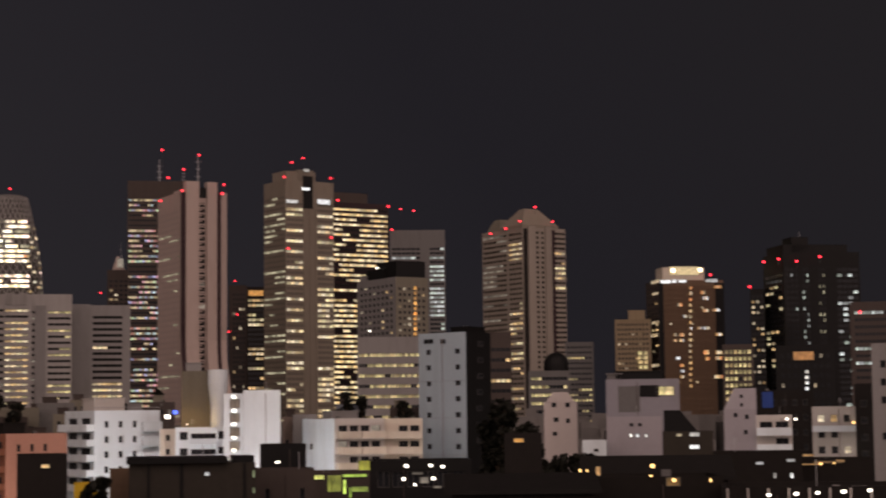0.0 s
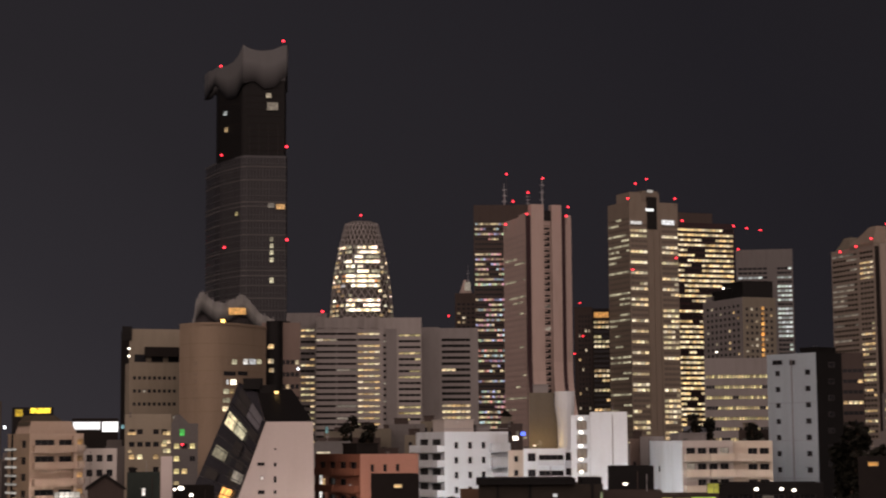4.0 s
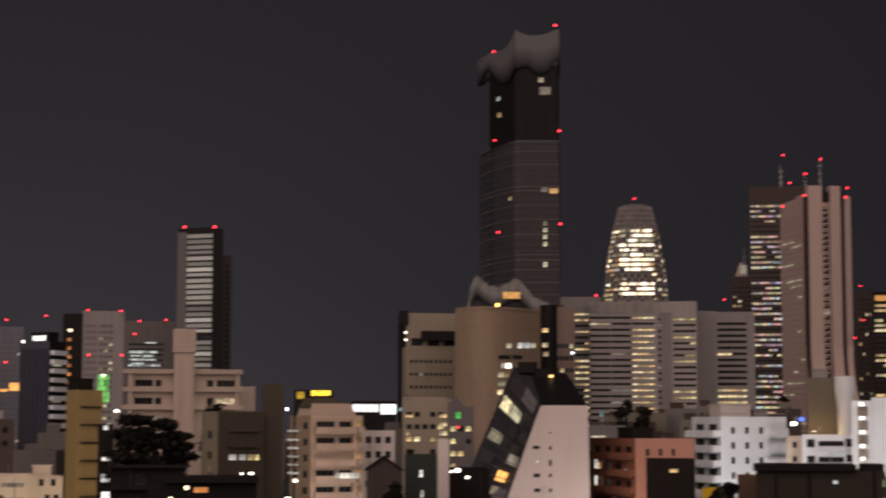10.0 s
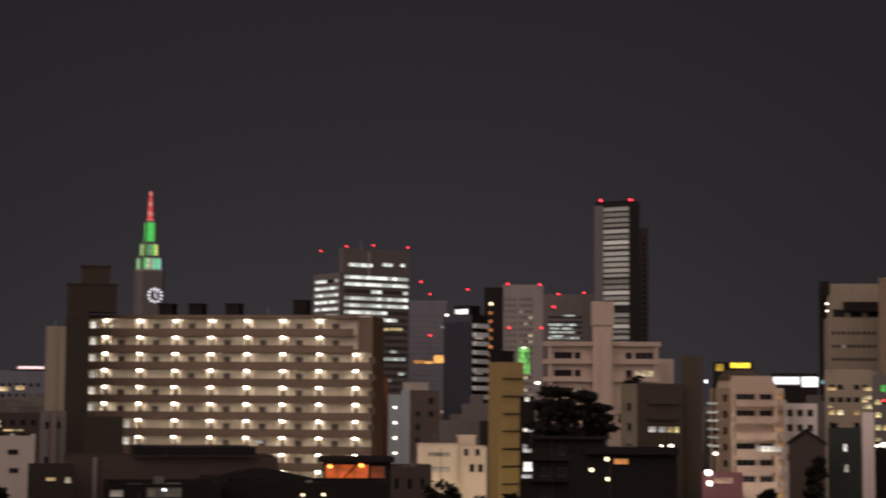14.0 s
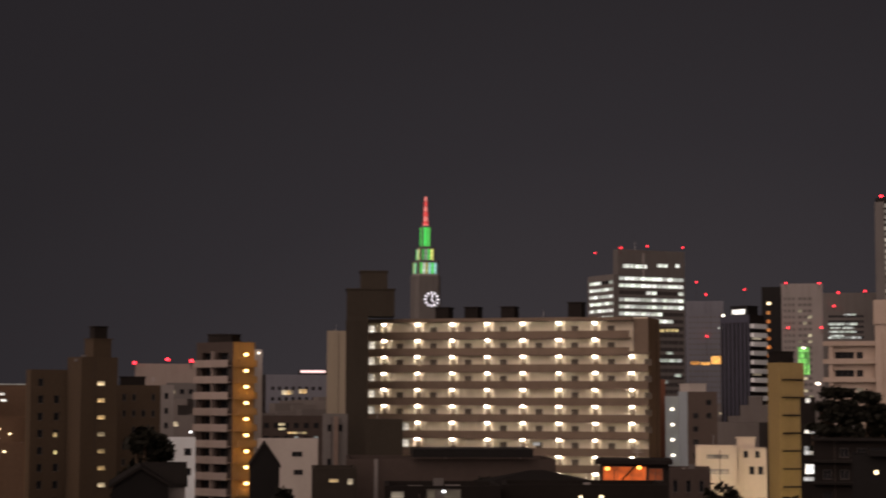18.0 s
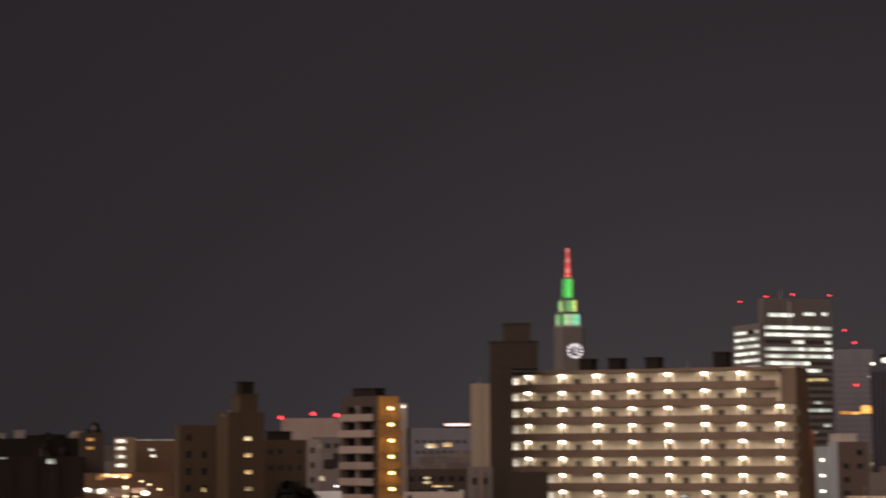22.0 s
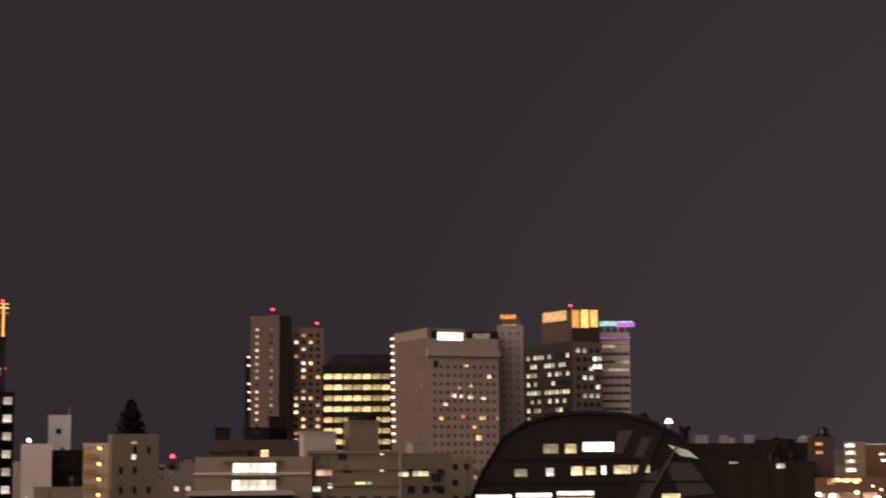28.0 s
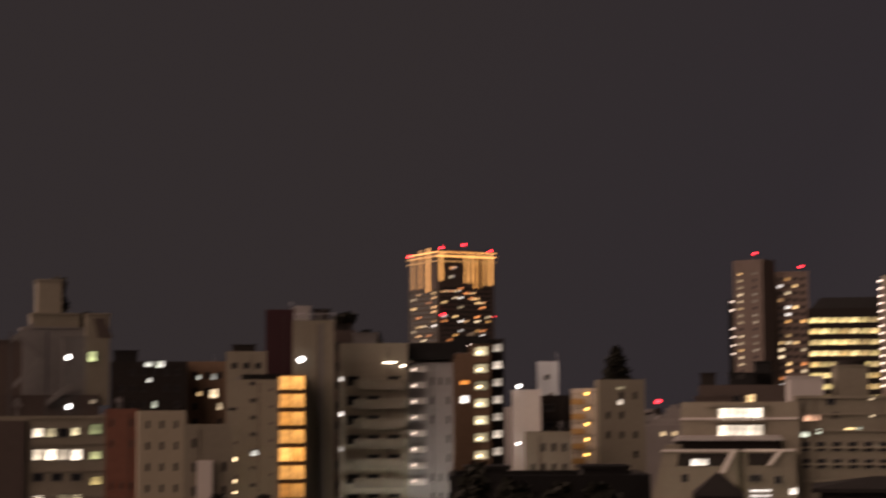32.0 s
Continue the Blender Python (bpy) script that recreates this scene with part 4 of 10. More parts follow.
b = building("office_tower", "dark office tower with dense bright yellow floors", (-96.0, 1546.0), 29.5, 55.8, 30, 214.5, F(16, 4.4, 4, 0.94, 2.1, 0.01, 0.98, 0.8, True, "yellowbright", glass="black"), None, "maroon", category="tower")
penthouse(b, 2, b["size"][0] * 0.7, 8, 28, 9.5, "dkbrown")
for at in ((-90.3, 1545.4, 215.44), (-47, 1547.3, 209.75), (-47.8, 1689.3, 204.67), (-39.3, 1689.5, 224.18), (-27.1, 1689.8, 222.29)):
    beacon(b, at, 1.5, 6)
b = building("office_tower", "dim brown-grey tower with lit corner windows", (-50.2, 1699.3), 1.69, 52.01, 40, 205.22, F(1, 4.2, 16, wh=2.2, rows=True, cols=[(0.03, 0.55, 6, 0.85, 0.03, "cool"), (0.72, 0.98, 4, 0.9, 0.6, "cool")]), None, "midgrey")

b = building("hotel", "grey stepped hotel tower with a vertical orange light", (-26.6, 999.6), 31.52, 20.92, 44.38, 105.05, F(6, 3.3, 5, 0.5, 1.6, lit=0.12, tone="warm"), F(8, 3.3, 3, 0.5, 1.6, lit=0.14, tone="warm"), "taupe", "grey")
pw, pd, ph = b["size"]
penthouse(b, 1.5, pw - 0.5, 2, pd * 0.55, 9, "black")
penthouse(b, 1, pw * 0.7, pd * 0.3, pd * 0.8, 5, "black")
penthouse(b, 1, pw * 0.7, pd * 0.75, pd * 0.97, 3, "grey")
spots(b, "r", [(12.72, 99.1, 1.84, 1.89), (12.68, 96.25, 1.84, 1.89), (12.65, 93.39, 1.84, 1.89), (12.62, 90.54, 1.84, 1.89), (12.58, 87.69, 1.84, 1.89), (12.55, 84.84, 1.84, 1.89), (12.52, 82, 1.84, 1.89), (12.48, 79.15, 1.83, 1.89), (12.45, 76.31, 1.83, 1.89), (12.42, 73.46, 1.83, 1.89)], "orange", "sign_lamp")
lamps(b, "l", [(23.99, 111.38, 4.56, 1.92), (14.89, 76.27, 4.61, 1.61)], "white_lamp")
b = building("office_building", "low broad office with rows of yellow windows", (-33.7, 699.2), 2.76, 25.45, 25, 57.63, F(22, 4.0, 5.2, 0.86, 1.3, 0.02, 0.99, lit=0.75, rows=True, tone="yellow"), None, "grey")
b = building("office_building", "dark narrow office behind the slim tower", (17.6, 699.8), -1.44, 8.56, 20, 59.03, F(4, 4, 5, 0.9, 1.4, lit=0.35, rows=True, tone="office"), None, "dkbrown")

b = building("office_tower", "tall beige tower with a pointed roof", (62.4, 1398.6), 32.45, 40.98, 57.23, 174.78, F(1, 3.9, 2, wh=1.9, rows=True, cols=[(0.05, 0.12, 1, 0.9, 0.05, "dim"), (0.28, 0.52, 2, 0.5, 0.04, "dim"), (0.66, 0.73, 1, 0.9, 0.0, "dim"), (0.75, 0.99, 3, 0.9, 0.55, "office")], glass="dark"), F(1, 3.9, 3, wh=1.8, rows=True, cols=[(0.02, 0.6, 7, 0.9, 0.35, "dim"), (0.66, 0.97, 4, 0.85, 0.55, "office")], glass="olive"), "towerpale", "towerpale", category="tower")
pw, pd, ph = b["size"]
ledge(b, "r", 0.6, pw * 0.10, 0, ph - 1, 0.5, "dark", "corner_strip")
ledge(b, "r", pw * 0.655, pw * 0.745, 0, ph - 1, 0.5, "maroon", "corner_strip")
ledge(b, "r", pw * 0.11, pw * 0.27, 0, ph + 1, 1.6, "towerpale", "pier")
ledge(b, "r", pw * 0.51, pw * 0.65, 0, ph + 1, 1.6, "towerpale", "pier")
s = Solid()
s.prism([(0, 0.3), (pw * 0.84, 0.3), (pw * 0.84, 32), (0, 32)], ph - 1, ph + 2.2)
s.prism([(0, 0.3), (pw * 0.84, 0.3), (pw * 0.84, 32), (0, 32)], ph + 2.2, ph + 15.6, top=[(pw * 0.2, 8), (pw * 0.48, 8), (pw * 0.48, 16), (pw * 0.2, 16)])
part("roof", s.mesh("roof"), "towertan", b, "tapering stone roof")
part("rear_roof", Solid().prism([(1, 34), (20, 34), (20, 54), (1, 54)], ph - 1, ph + 10, top=[(6, 40), (14, 40), (14, 48), (6, 48)]).mesh("rear_roof"), "taupe", b, "second tapering roof behind")
for at in ((72.9, 1408.1, 191.33), (60.3, 1398.7, 179.25), (49.4, 1407.1, 174.51), (38, 1429.5, 172.95), (86.4, 1407.4, 179.46)):
    beacon(b, at, 1.3, 5)

b = building("office_building", "mid-rise office with scattered yellow windows", (87.1, 1297.1), -3.84, 20.26, 25, 80.13, F(7, 3.8, 2, 0.7, 1.6, lit=0.35, rows=True, tone="yellow"), None, "midgrey")
b = building("office_building", "low office with yellow bands under a round tank", (32.5, 699.2), -2.66, 15.94, 25, 43.73, F(10, 3.2, 1.5, 0.9, 1.3, lit=0.7, rows=True, tone="yellow"), None, "midgrey")
s = Solid()
for k in range(6):
    a0, a1 = math.pi / 2 * k / 6, math.pi / 2 * (k + 1) / 6
    s.prism(ring(4.8 * math.cos(a0), 16, 10.87, 6), b["size"][2] + 2.5 + 4.8 * math.sin(a0), b["size"][2] + 2.5 + 4.8 * math.sin(a1), top=ring(max(0.1, 4.8 * math.cos(a1)), 16, 10.87, 6))
s.prism(ring(4.8, 16, 10.87, 6), b["size"][2] - 1, b["size"][2] + 2.5)
part("tank", s.mesh("tank"), "black", b, "round black roof tank")
b = building("apartment_tower", "tan apartment tower with orange windows", (113.4, 1194.6), -5.42, 23.84, 25, 90.38, F(9, 3.2, 2, 0.5, 1.5, lit=0.16, tone="warm"), None, "tan")
penthouse(b, 9, 20, 3, 16, 6, "tan")
spots(b, "r", [(16.29, 68.03, 2.6, 2.26), (20.01, 67.97, 2.6, 2.26), (16.23, 65.04, 2.6, 2.26), (19.94, 64.99, 2.6, 2.26), (16.16, 62.06, 2.6, 2.26), (19.87, 62, 2.6, 2.26), (16.09, 58.7, 2.6, 2.26), (19.8, 58.65, 2.6, 2.26)], "yellow")
b = building("hotel", "brown round-cornered tower with a brightly lit crown", (142.5, 1191.5), 8.18, 44.53, 32.48, 116.12, F(14, 3.5, 3, 0.5, 1.5, 0.1, 0.86, lit=0.02, tone="warm", glass="brown", rec=0.4), F(3, 3.5, 3, 0.6, 1.7, lit=0.12, tone="office"), "brown", "dkbrown", category="tower")
pw, pd, ph = b["size"]
ledge(b, "r", pw * 0.87, pw + 0.2, 0, ph - 2, 0.4, "black", "corner_strip")
ledge(b, "r", -0.2, pw * 0.07, 0, ph - 2, 0.4, "black", "corner_strip")
for k in range(24):
    ledge(b, "r", pw * 0.08, pw * 0.86, ph - 6 - 3.5 * k, ph - 5.2 - 3.5 * k, 0.5, "brown", "balcony_band")
spots(b, "r", [(21.88, 110.84, 1.94, 1.89), (21.78, 107, 1.93, 1.89), (21.68, 103.16, 1.93, 1.89), (21.59, 99.33, 1.93, 1.89), (21.49, 95.5, 1.93, 1.89), (21.39, 91.67, 1.93, 1.89), (21.3, 87.84, 1.93, 1.89), (21.2, 84.02, 1.93, 1.89), (21.1, 80.19, 1.93, 1.89), (21.01, 76.37, 1.93, 1.89), (20.91, 72.55, 1.93, 1.89), (20.81, 68.74, 1.93, 1.89), (20.71, 64.93, 1.93, 1.89), (20.62, 61.12, 1.93, 1.89), (20.52, 57.31, 1.93, 1.89), (20.43, 53.5, 1.93, 1.89), (20.33, 49.7, 1.92, 1.89), (20.23, 45.9, 1.92, 1.89)], "homes", "window", 0.6)
spots(b, "r", [(4.98, 114.99, 6.94, 2.26), (10.78, 115.37, 3.09, 2.26), (16.19, 115.36, 5.41, 1.89), (37.52, 115.73, 5.44, 2.28), (33.63, 115.73, 3.11, 1.9), (12.23, 64.38, 2.69, 1.89)], "white_l", "lit_panel", 0.7)
spots(b, "r", [(40.52, 111.58, 5.44, 1.9), (30.32, 107.82, 3.1, 2.27), (31.78, 104.05, 3.49, 2.27), (14.25, 99.57, 3.09, 2.27), (31.56, 95.77, 3.49, 1.9), (38.94, 96.12, 5.05, 1.9), (14.92, 79.7, 3.08, 2.27), (14.82, 75.96, 3.08, 1.89), (10.29, 79.72, 2.31, 2.26), (10.2, 75.98, 2.31, 1.89), (32.03, 84.12, 3.48, 1.9), (27.39, 84.14, 3.09, 1.89), (40.44, 79.95, 4.65, 1.9), (40.12, 67.95, 4.65, 2.28), (40.02, 64.2, 4.65, 2.28), (40.07, 51.85, 6.96, 2.28), (14.8, 59.51, 2.69, 1.89), (14.71, 55.78, 2.69, 1.89), (14.62, 52.06, 2.69, 1.89), (31.61, 68, 3.48, 3.03), (32.27, 63.88, 2.71, 2.27), (17.54, 92.06, 2.32, 1.89)], "homes", "window", 0.7)
spots(b, "l", [(25.15, 115.57, 20.37, 2.27), (24.45, 107.68, 14.56, 1.89), (22.76, 88.53, 17.49, 1.9), (19.07, 80.04, 17.59, 2.28), (20.24, 60.01, 20.45, 1.9)], "warm", "window", 0.1)
penthouse(b, pw * 0.08, pw * 0.72, 2, pd * 0.6, 8.5, "cream", "crown")
lamps(b, "r", [(10.18, 122.52, 5.79, 5.66), (28.78, 122.9, 5.82, 5.68)], "crown_lamp", "crown_lamp", 0.4)
# emitting panel in place of lamplight on the cream crown wall
spots(b, "r", [(18.69, 122.52, 20.13, 5.67)], "crown_wall", "crown_light", -1.9)
beacon(b, (177.2, 1191.9, 119.14), 1.2, 5)
b = building("office_building", "small office with a grid of yellow windows", (137.2, 889.5), -8.77, 15.11, 20, 60.79, F(6, 3.3, 2.2, 0.66, 1.9, 0.06, 0.94, lit=0.92, tone="yellow"), None, "dkbrown")
b = building("apartment_tower", "black high-rise with red warning lights", (204.6, 1080.8), 9.28, 48.39, 35.33, 123.85, F(1, 3.4, 9, wh=1.9, cols=[(0.02, 0.2, 3, 0.5, 0.08, "cool"), (0.24, 0.34, 2, 0.4, 0.3, "cool"), (0.45, 0.55, 2, 0.4, 0.35, "dim2"), (0.70, 0.98, 4, 0.85, 0.28, "cool")]), F(4, 3.4, 12, 0.7, 1.8, lit=0.3, tone="office"), "black", category="tower")
pw, pd, ph = b["size"]
penthouse(b, 1, pw * 0.86, 2, pd * 0.9, 4.5, "black")
penthouse(b, pw * 0.13, pw * 0.35, 2, pd * 0.5, 9, "black")
mast(b, pw * 0.25, 4, 14, 0.3)
for at in ((195.6, 1094.7, 119.02), (202, 1080.3, 119.39), (212.6, 1079.3, 117.81), (226, 1076.5, 120.14), (251.1, 1089.4, 121.36), (227.7, 1086.4, 87.45), (225.3, 974.3, 80.76), (188, 1103.1, 104.53)):
    beacon(b, at, 1.25, 4)
b = building("apartment_tower", "dark side wing with lit stairs", (188.2, 1104.1), -9.67, 8.88, 20, 103.21, F(3, 3.3, 3, 0.6, 1.7, lit=0.42, tone="warm"), None, "black")
b = building("office_building", "dark office with white lit floors", (220, 975.5), -12.71, 40.57, 25, 86.41, F(16, 3.9, 4, 0.85, 1.7, lit=0.33, rows=True, tone="cool"), None, "dkbrown")
b = building("office_building", "black low block with an orange sign", (108.4, 590.1), -10.41, 18.81, 20, 48.17, F(8, 3.2, 2, 0.4, 1.4, lit=0.06, tone="warm"), None, "black")
spots(b, "r", [(8.97, 44.69, 6.51, 2.82)], "gold_mid", "sign_panel")
spots(b, "r", [(9.9, 39.52, 1.08, 1.13), (9.84, 37.68, 1.08, 1.13), (9.79, 35.85, 1.08, 1.13), (9.73, 34.01, 1.08, 1.13)], "white_l")

# ---- the cocoon tower: a bulging shell in a white lattice ----
def cocoon(at, yaw, h, r0):
    e = thing("cocoon_tower", "cocoon-shaped tower in a pale lattice with bright floors", "tower", at, yaw)

    def radius(z):
        u = z / h
        return r0 * (1.0 - 0.50 * max(0.0, (u - 0.505) / 0.495) ** 2.2)

    n, rows = 28, 51
    s = Solid()
    for k in range(rows - 1):
        za, zb = h * k / (rows - 1), h * (k + 1) / (rows - 1)
        s.prism(ring(radius(za) - 0.9, n), za, zb, top=ring(radius(zb) - 0.9, n))
    tagged(part("shell", s.mesh("shell"), "shellglass", e, "dark curved glass"), kind="stuff")
    # lattice of slanting bars
    s = Solid()
    for turn in (1, -1):
        for k in range(n):
            for j in range(0, 50):
                z0, z1 = h * j / 50, h * (j + 1) / 50
                a0, a1 = 2 * math.pi * (k + turn * j * 0.5) / n, 2 * math.pi * (k + turn * (j + 1) * 0.5) / n
                ra, rb = radius(z0), radius(z1)
                if math.sin(a0) > 0.2:
                    continue
                p, q = Vector((ra * math.cos(a0), ra * math.sin(a0), z0)), Vector((rb * math.cos(a1), rb * math.sin(a1), z1))
                t = Vector((-math.sin(a0), math.cos(a0), 0)) * 0.35
                o = Vector((math.cos(a0), math.sin(a0), 0)) * 0.3
                s.quad(p - t + o, p + t + o, q + t + o, q - t + o)
                s.quad(p - t - o, p - t + o, q - t + o, q - t - o)
                s.quad(p + t + o, p + t - o, q + t - o, q + t + o)
    tagged(part("lattice", s.mesh("lattice"), "bandwhite", e, "pale crossing bars"), kind="stuff")
    # central glazed bay, floor by floor: bright, half lit and dark cells; then the flanks
    floors = ("++.+###.###.", "++..########", "...###.+++++", "##.#########", "###.##......", "+++.####.+++", "############", "##########oo",
              "..##########", "............", ".+..........", "############", "###...######", "############", "............", "#.###..####.", "..########..", "####..######")
    tone = {"#": "cocoon", "+": "dim2", "o": "homes"}
    for j, cells in enumerate(floors):
        z = 180.2 - 3.83 * j
        r = radius(z)
        for k, c in enumerate(cells):
            if c != ".":
                part("window", window_mesh(2.2, 2.3, tone[c], False), None, e, m=Matrix.Translation((-10.9 + 2.21 * k, -r - 0.6, z)))
        for side, share in ((-1, 0.62), (1, 0.4)):
            for k in range(4):
                if random.random() < share:
                    a = -math.pi / 2 + side * (0.66 + 0.2 * k)
                    part("window", window_mesh(3.4, 2.1, random.choice(("office", "cocoon", "dim2", "homes", "bright2")), False), None, e,
                         m=Matrix.Translation(((r + 0.35) * math.cos(a), (r + 0.35) * math.sin(a), z)) @ Matrix.Rotation(a + math.pi / 2, 4, "Z"))
    s = Solid().prism(ring(radius(h) - 0.5, 20), h - 0.2, h + 1.5, top=ring(radius(h) - 3, 20))
    part("roof", s.mesh("roof"), "midgrey", e)
    return e


b = cocoon((-334.6, 1385.2), 13.58, 200.65, 25.6)
beacon(b, (-331.5, 1370.5, 205.77), 1.3, 5)
b = building("office_tower", "dark tower with a lit pointed gable", (-294.3, 1572.7), 10.6, 19.51, 25, 159.84, F(4, 4, 8, 0.6, 2, lit=0.05, tone="warm"), None, "dkbrown")
pw, pd, ph = b["size"]
# light on the gable is put into pink stone and an emitting panel
part("gable", Solid().prism([(4, 3), (pw * 0.8, 3), (pw * 0.8, 18), (4, 18)], ph - 0.5, ph + 13, top=[(pw * 0.42, 9), (pw * 0.5, 9), (pw * 0.5, 11), (pw * 0.42, 11)]).mesh("gable"), "pink", b, "pinkish gable, its light put into the colour")
spots(b, "r", [(11.18, 165.85, 5.37, 8.03)], "dim", "lit_panel")
mast(b, 11.76, 9, 27, 0.3)
beacon(b, (-298, 1561.8, 138.77), 1.3, 6)

b = building("office_building", "banded grey office with yellow windows beside a stair", (-273, 951.6), 16.01, 22.7, 25, 97.9, F(1, 3.2, 8, wh=1.3, rows=True, cols=[(0.02, 0.34, 3, 0.97, 0.03, "dim"), (0.38, 0.72, 3, 0.95, 0.7, "office"), (0.75, 0.97, 2, 0.95, 0.2, "office")], glass="black"), None, "grey")
beacon(b, (-253.3, 957.1, 98.58), 1.1, 4)
b = building("office_building", "grey banded office with a bright column of floors", (-248.8, 927.2), 15.02, 35.61, 30, 93.02, F(1, 3.2, 7, wh=1.2, rows=True, cols=[(0.0, 0.30, 3, 0.99, 0.05, "warm"), (0.31, 0.60, 3, 0.99, 0.06, "dim"), (0.62, 0.95, 4, 0.95, 1.0, "office")], glass="black", rec=0.5), None, "bandwhite")
ledge(b, "r", b["size"][0] * 0.60, b["size"][0] * 0.62, 0, b["size"][2] - 6, 0.5, "bandwhite", "pier")
for k in range(5):
    ledge(b, "r", b["size"][0] * (0.02 + 0.2 * k), b["size"][0] * (0.12 + 0.2 * k), b["size"][2] - 5.5, b["size"][2] + 0.6, 0.7, "bandwhite", "parapet_panel")
b = building("office_building", "grey office with a rank of yellow windows", (-215.4, 940.7), 12.9, 20.61, 30, 93.39, F(1, 3.2, 8, wh=1.25, rows=True, cols=[(0.0, 0.10, 1, 0.9, 0.05, "dim"), (0.4, 0.97, 4, 0.96, 0.42, "yellow")], glass="black"), None, "bandwhite")
ledge(b, "r", 1.54, 7.32, 0, b["size"][2] - 6, 0.8, "grey", "pier")
b = building("office_building", "plain grey office with a recessed field of windows", (-202.6, 979.3), 11.69, 31.65, 30, 89.87, F(1, 3.3, 5, wh=1.5, rows=True, cols=[(0.36, 0.86, 6, 0.97, 0.34, "office")], rec=1.0, glass="black"), None, "grey")
ledge(b, "r", 0.5, b["size"][0] * 0.32, 0, b["size"][2] + 0.5, 0.8, "grey", "pier")

# ---- the glass tower with the wave crown ----
def wave_tower(at, yaw, h):
    """Glass shaft with one sharp and two soft corners, stepped in above, fins and pale floor edges, a fritted crown in waves."""
    e = thing("hotel_tower", "dark glass tower with a white wave-shaped crown", "tower", at, yaw)

    def soften(pts, share, n=5):
        """Rounds each corner of a plan by a curve between points at a share of its sides."""
        out = []
        for i in range(len(pts)):
            a, c, d = Vector(pts[i - 1]), Vector(pts[i]), Vector(pts[(i + 1) % len(pts)])
            k = share[i]
            p, q = c + (a - c) * k, c + (d - c) * k
            for j in range(n):
                t = j / (n - 1)
                out.append(tuple(p * (1 - t) ** 2 + c * 2 * t * (1 - t) + q * t * t))
        return out

    low = soften([(-20.8, 19.7), (-13.9, -4.0), (-1.4, -25.2), (20.0, -24.4), (21.0, 20.0)], (0.1, 0.32, 0.12, 0.05, 0.1))
    high = soften([(-15.2, 14.0), (-14.2, -6.0), (-1.4, -24.6), (19.6, -24.0), (20.4, 16.0)], (0.1, 0.12, 0.1, 0.05, 0.1))
    grow = lambda pts, d: [(x * (1 + d / 20), (y + 2) * (1 + d / 22) - 2) for x, y in pts]
    z1, z2 = 166.8, 201.0
    part("shaft", Solid().prism(low, 0, z1).mesh("shaft"), "towerglass", e)
    part("upper_shaft", Solid().prism(high, z1, z2 + 4).mesh("upper_shaft"), "black", e, "darker set-back glass shaft")
    part("terrace", Solid().prism(grow(low, 0.25), z1 - 0.5, z1 + 0.5).mesh("terrace"), "fin", e)
    # pale floor edges in uneven pairs, faint ones between
    bold = (161.8, 155.2, 144.3, 142.2, 135.0, 128.1, 120.6, 110.6, 108.0, 103.2, 97, 91)
    for z in bold:
        part("floor_edge", Solid().prism(grow(low, 0.28), z - 0.28, z + 0.28).mesh("floor_edge"), "line", e)
    z = z1 - 3.2
    while z > 80:
        if min(abs(z - q) for q in bold) > 1.3:
            part("floor_edge", Solid().prism(grow(low, 0.12), z - 0.12, z + 0.12).mesh("floor_edge"), "fin", e)
        z -= 3.2
    for k in range(9):
        z = z1 + 3.4 + 3.4 * k
        part("floor_edge", Solid().prism(grow(high, 0.12), z - 0.15, z + 0.15).mesh("floor_edge"), "dark", e)
    # upright fins: broad on the right-hand face, fine on the slanting one
    broad = Solid().box(-0.18, 0.18, -0.6, 0.1, 60, z1 - 0.6).mesh("fin")
    fine = Solid().box(-0.1, 0.1, -0.35, 0.1, 60, z1 - 0.6).mesh("fin")
    short = Solid().box(-0.1, 0.1, -0.35, 0.1, z1, z1 + 16).mesh("fin")
    for k in range(13):
        part("fin", broad, "fin", e, m=Matrix.Translation((0.6 + 1.55 * k, -25.1 + 0.06 * k, 0)))
        if k % 3 == 1:
            part("fin", short, "shade", e, m=Matrix.Translation((0.2 + 1.55 * k, -24.5 + 0.04 * k, 0)))
    for k in range(12):
        t = (k + 0.5) / 12
        part("fin", fine, "fin", e, m=Matrix.Translation((-12.6 + 10.8 * t, -6.6 - 17.8 * t, 0)) @ Matrix.Rotation(-1.03, 4, "Z"))
    # crown: a curtain wall whose top and foot swing in waves; each panel is one bay of the plan
    ringc = soften([(-21.5, 20.0), (-19.0, 4.0), (-15.0, -5.0), (-1.6, -26.0), (20.4, -25.2), (21.4, 20.0)], (0.02, 0.1, 0.1, 0.03, 0.03, 0.02), 3)
    dense = []
    for i, (x, y) in enumerate(ringc):
        x2, y2 = ringc[(i + 1) % len(ringc)]
        n = max(1, round(math.hypot(x2 - x, y2 - y) / 1.4))
        dense += [(x + (x2 - x) * t / n, y + (y2 - y) * t / n) for t in range(n)]
    tops = ((-21.5, 216.2), (-19.5, 215.4), (-17.0, 214.6), (-14.0, 215.4), (-10.0, 214.6), (-6.5, 215.2), (-4.0, 217.6), (-1.5, 222.7), (0.5, 221.2), (4.0, 220.0), (8.0, 219.7), (13.0, 220.3), (18.0, 222.4), (21.4, 223.2))
    feet = ((-21.5, 203), (-18.6, 203.5), (-15.8, 207), (-13.0, 202.0), (-9.0, 197.0), (-5.0, 197.0), (-1.6, 203), (4.0, 204.5), (9.0, 200.5), (14.0, 201.5), (18.0, 206), (21.4, 208))

    def at_x(table, x):
        for (xa, ya), (xb, yb) in zip(table, table[1:]):
            if x <= xb:
                return ya + (yb - ya) * (x - xa) / (xb - xa)
        return table[-1][1]

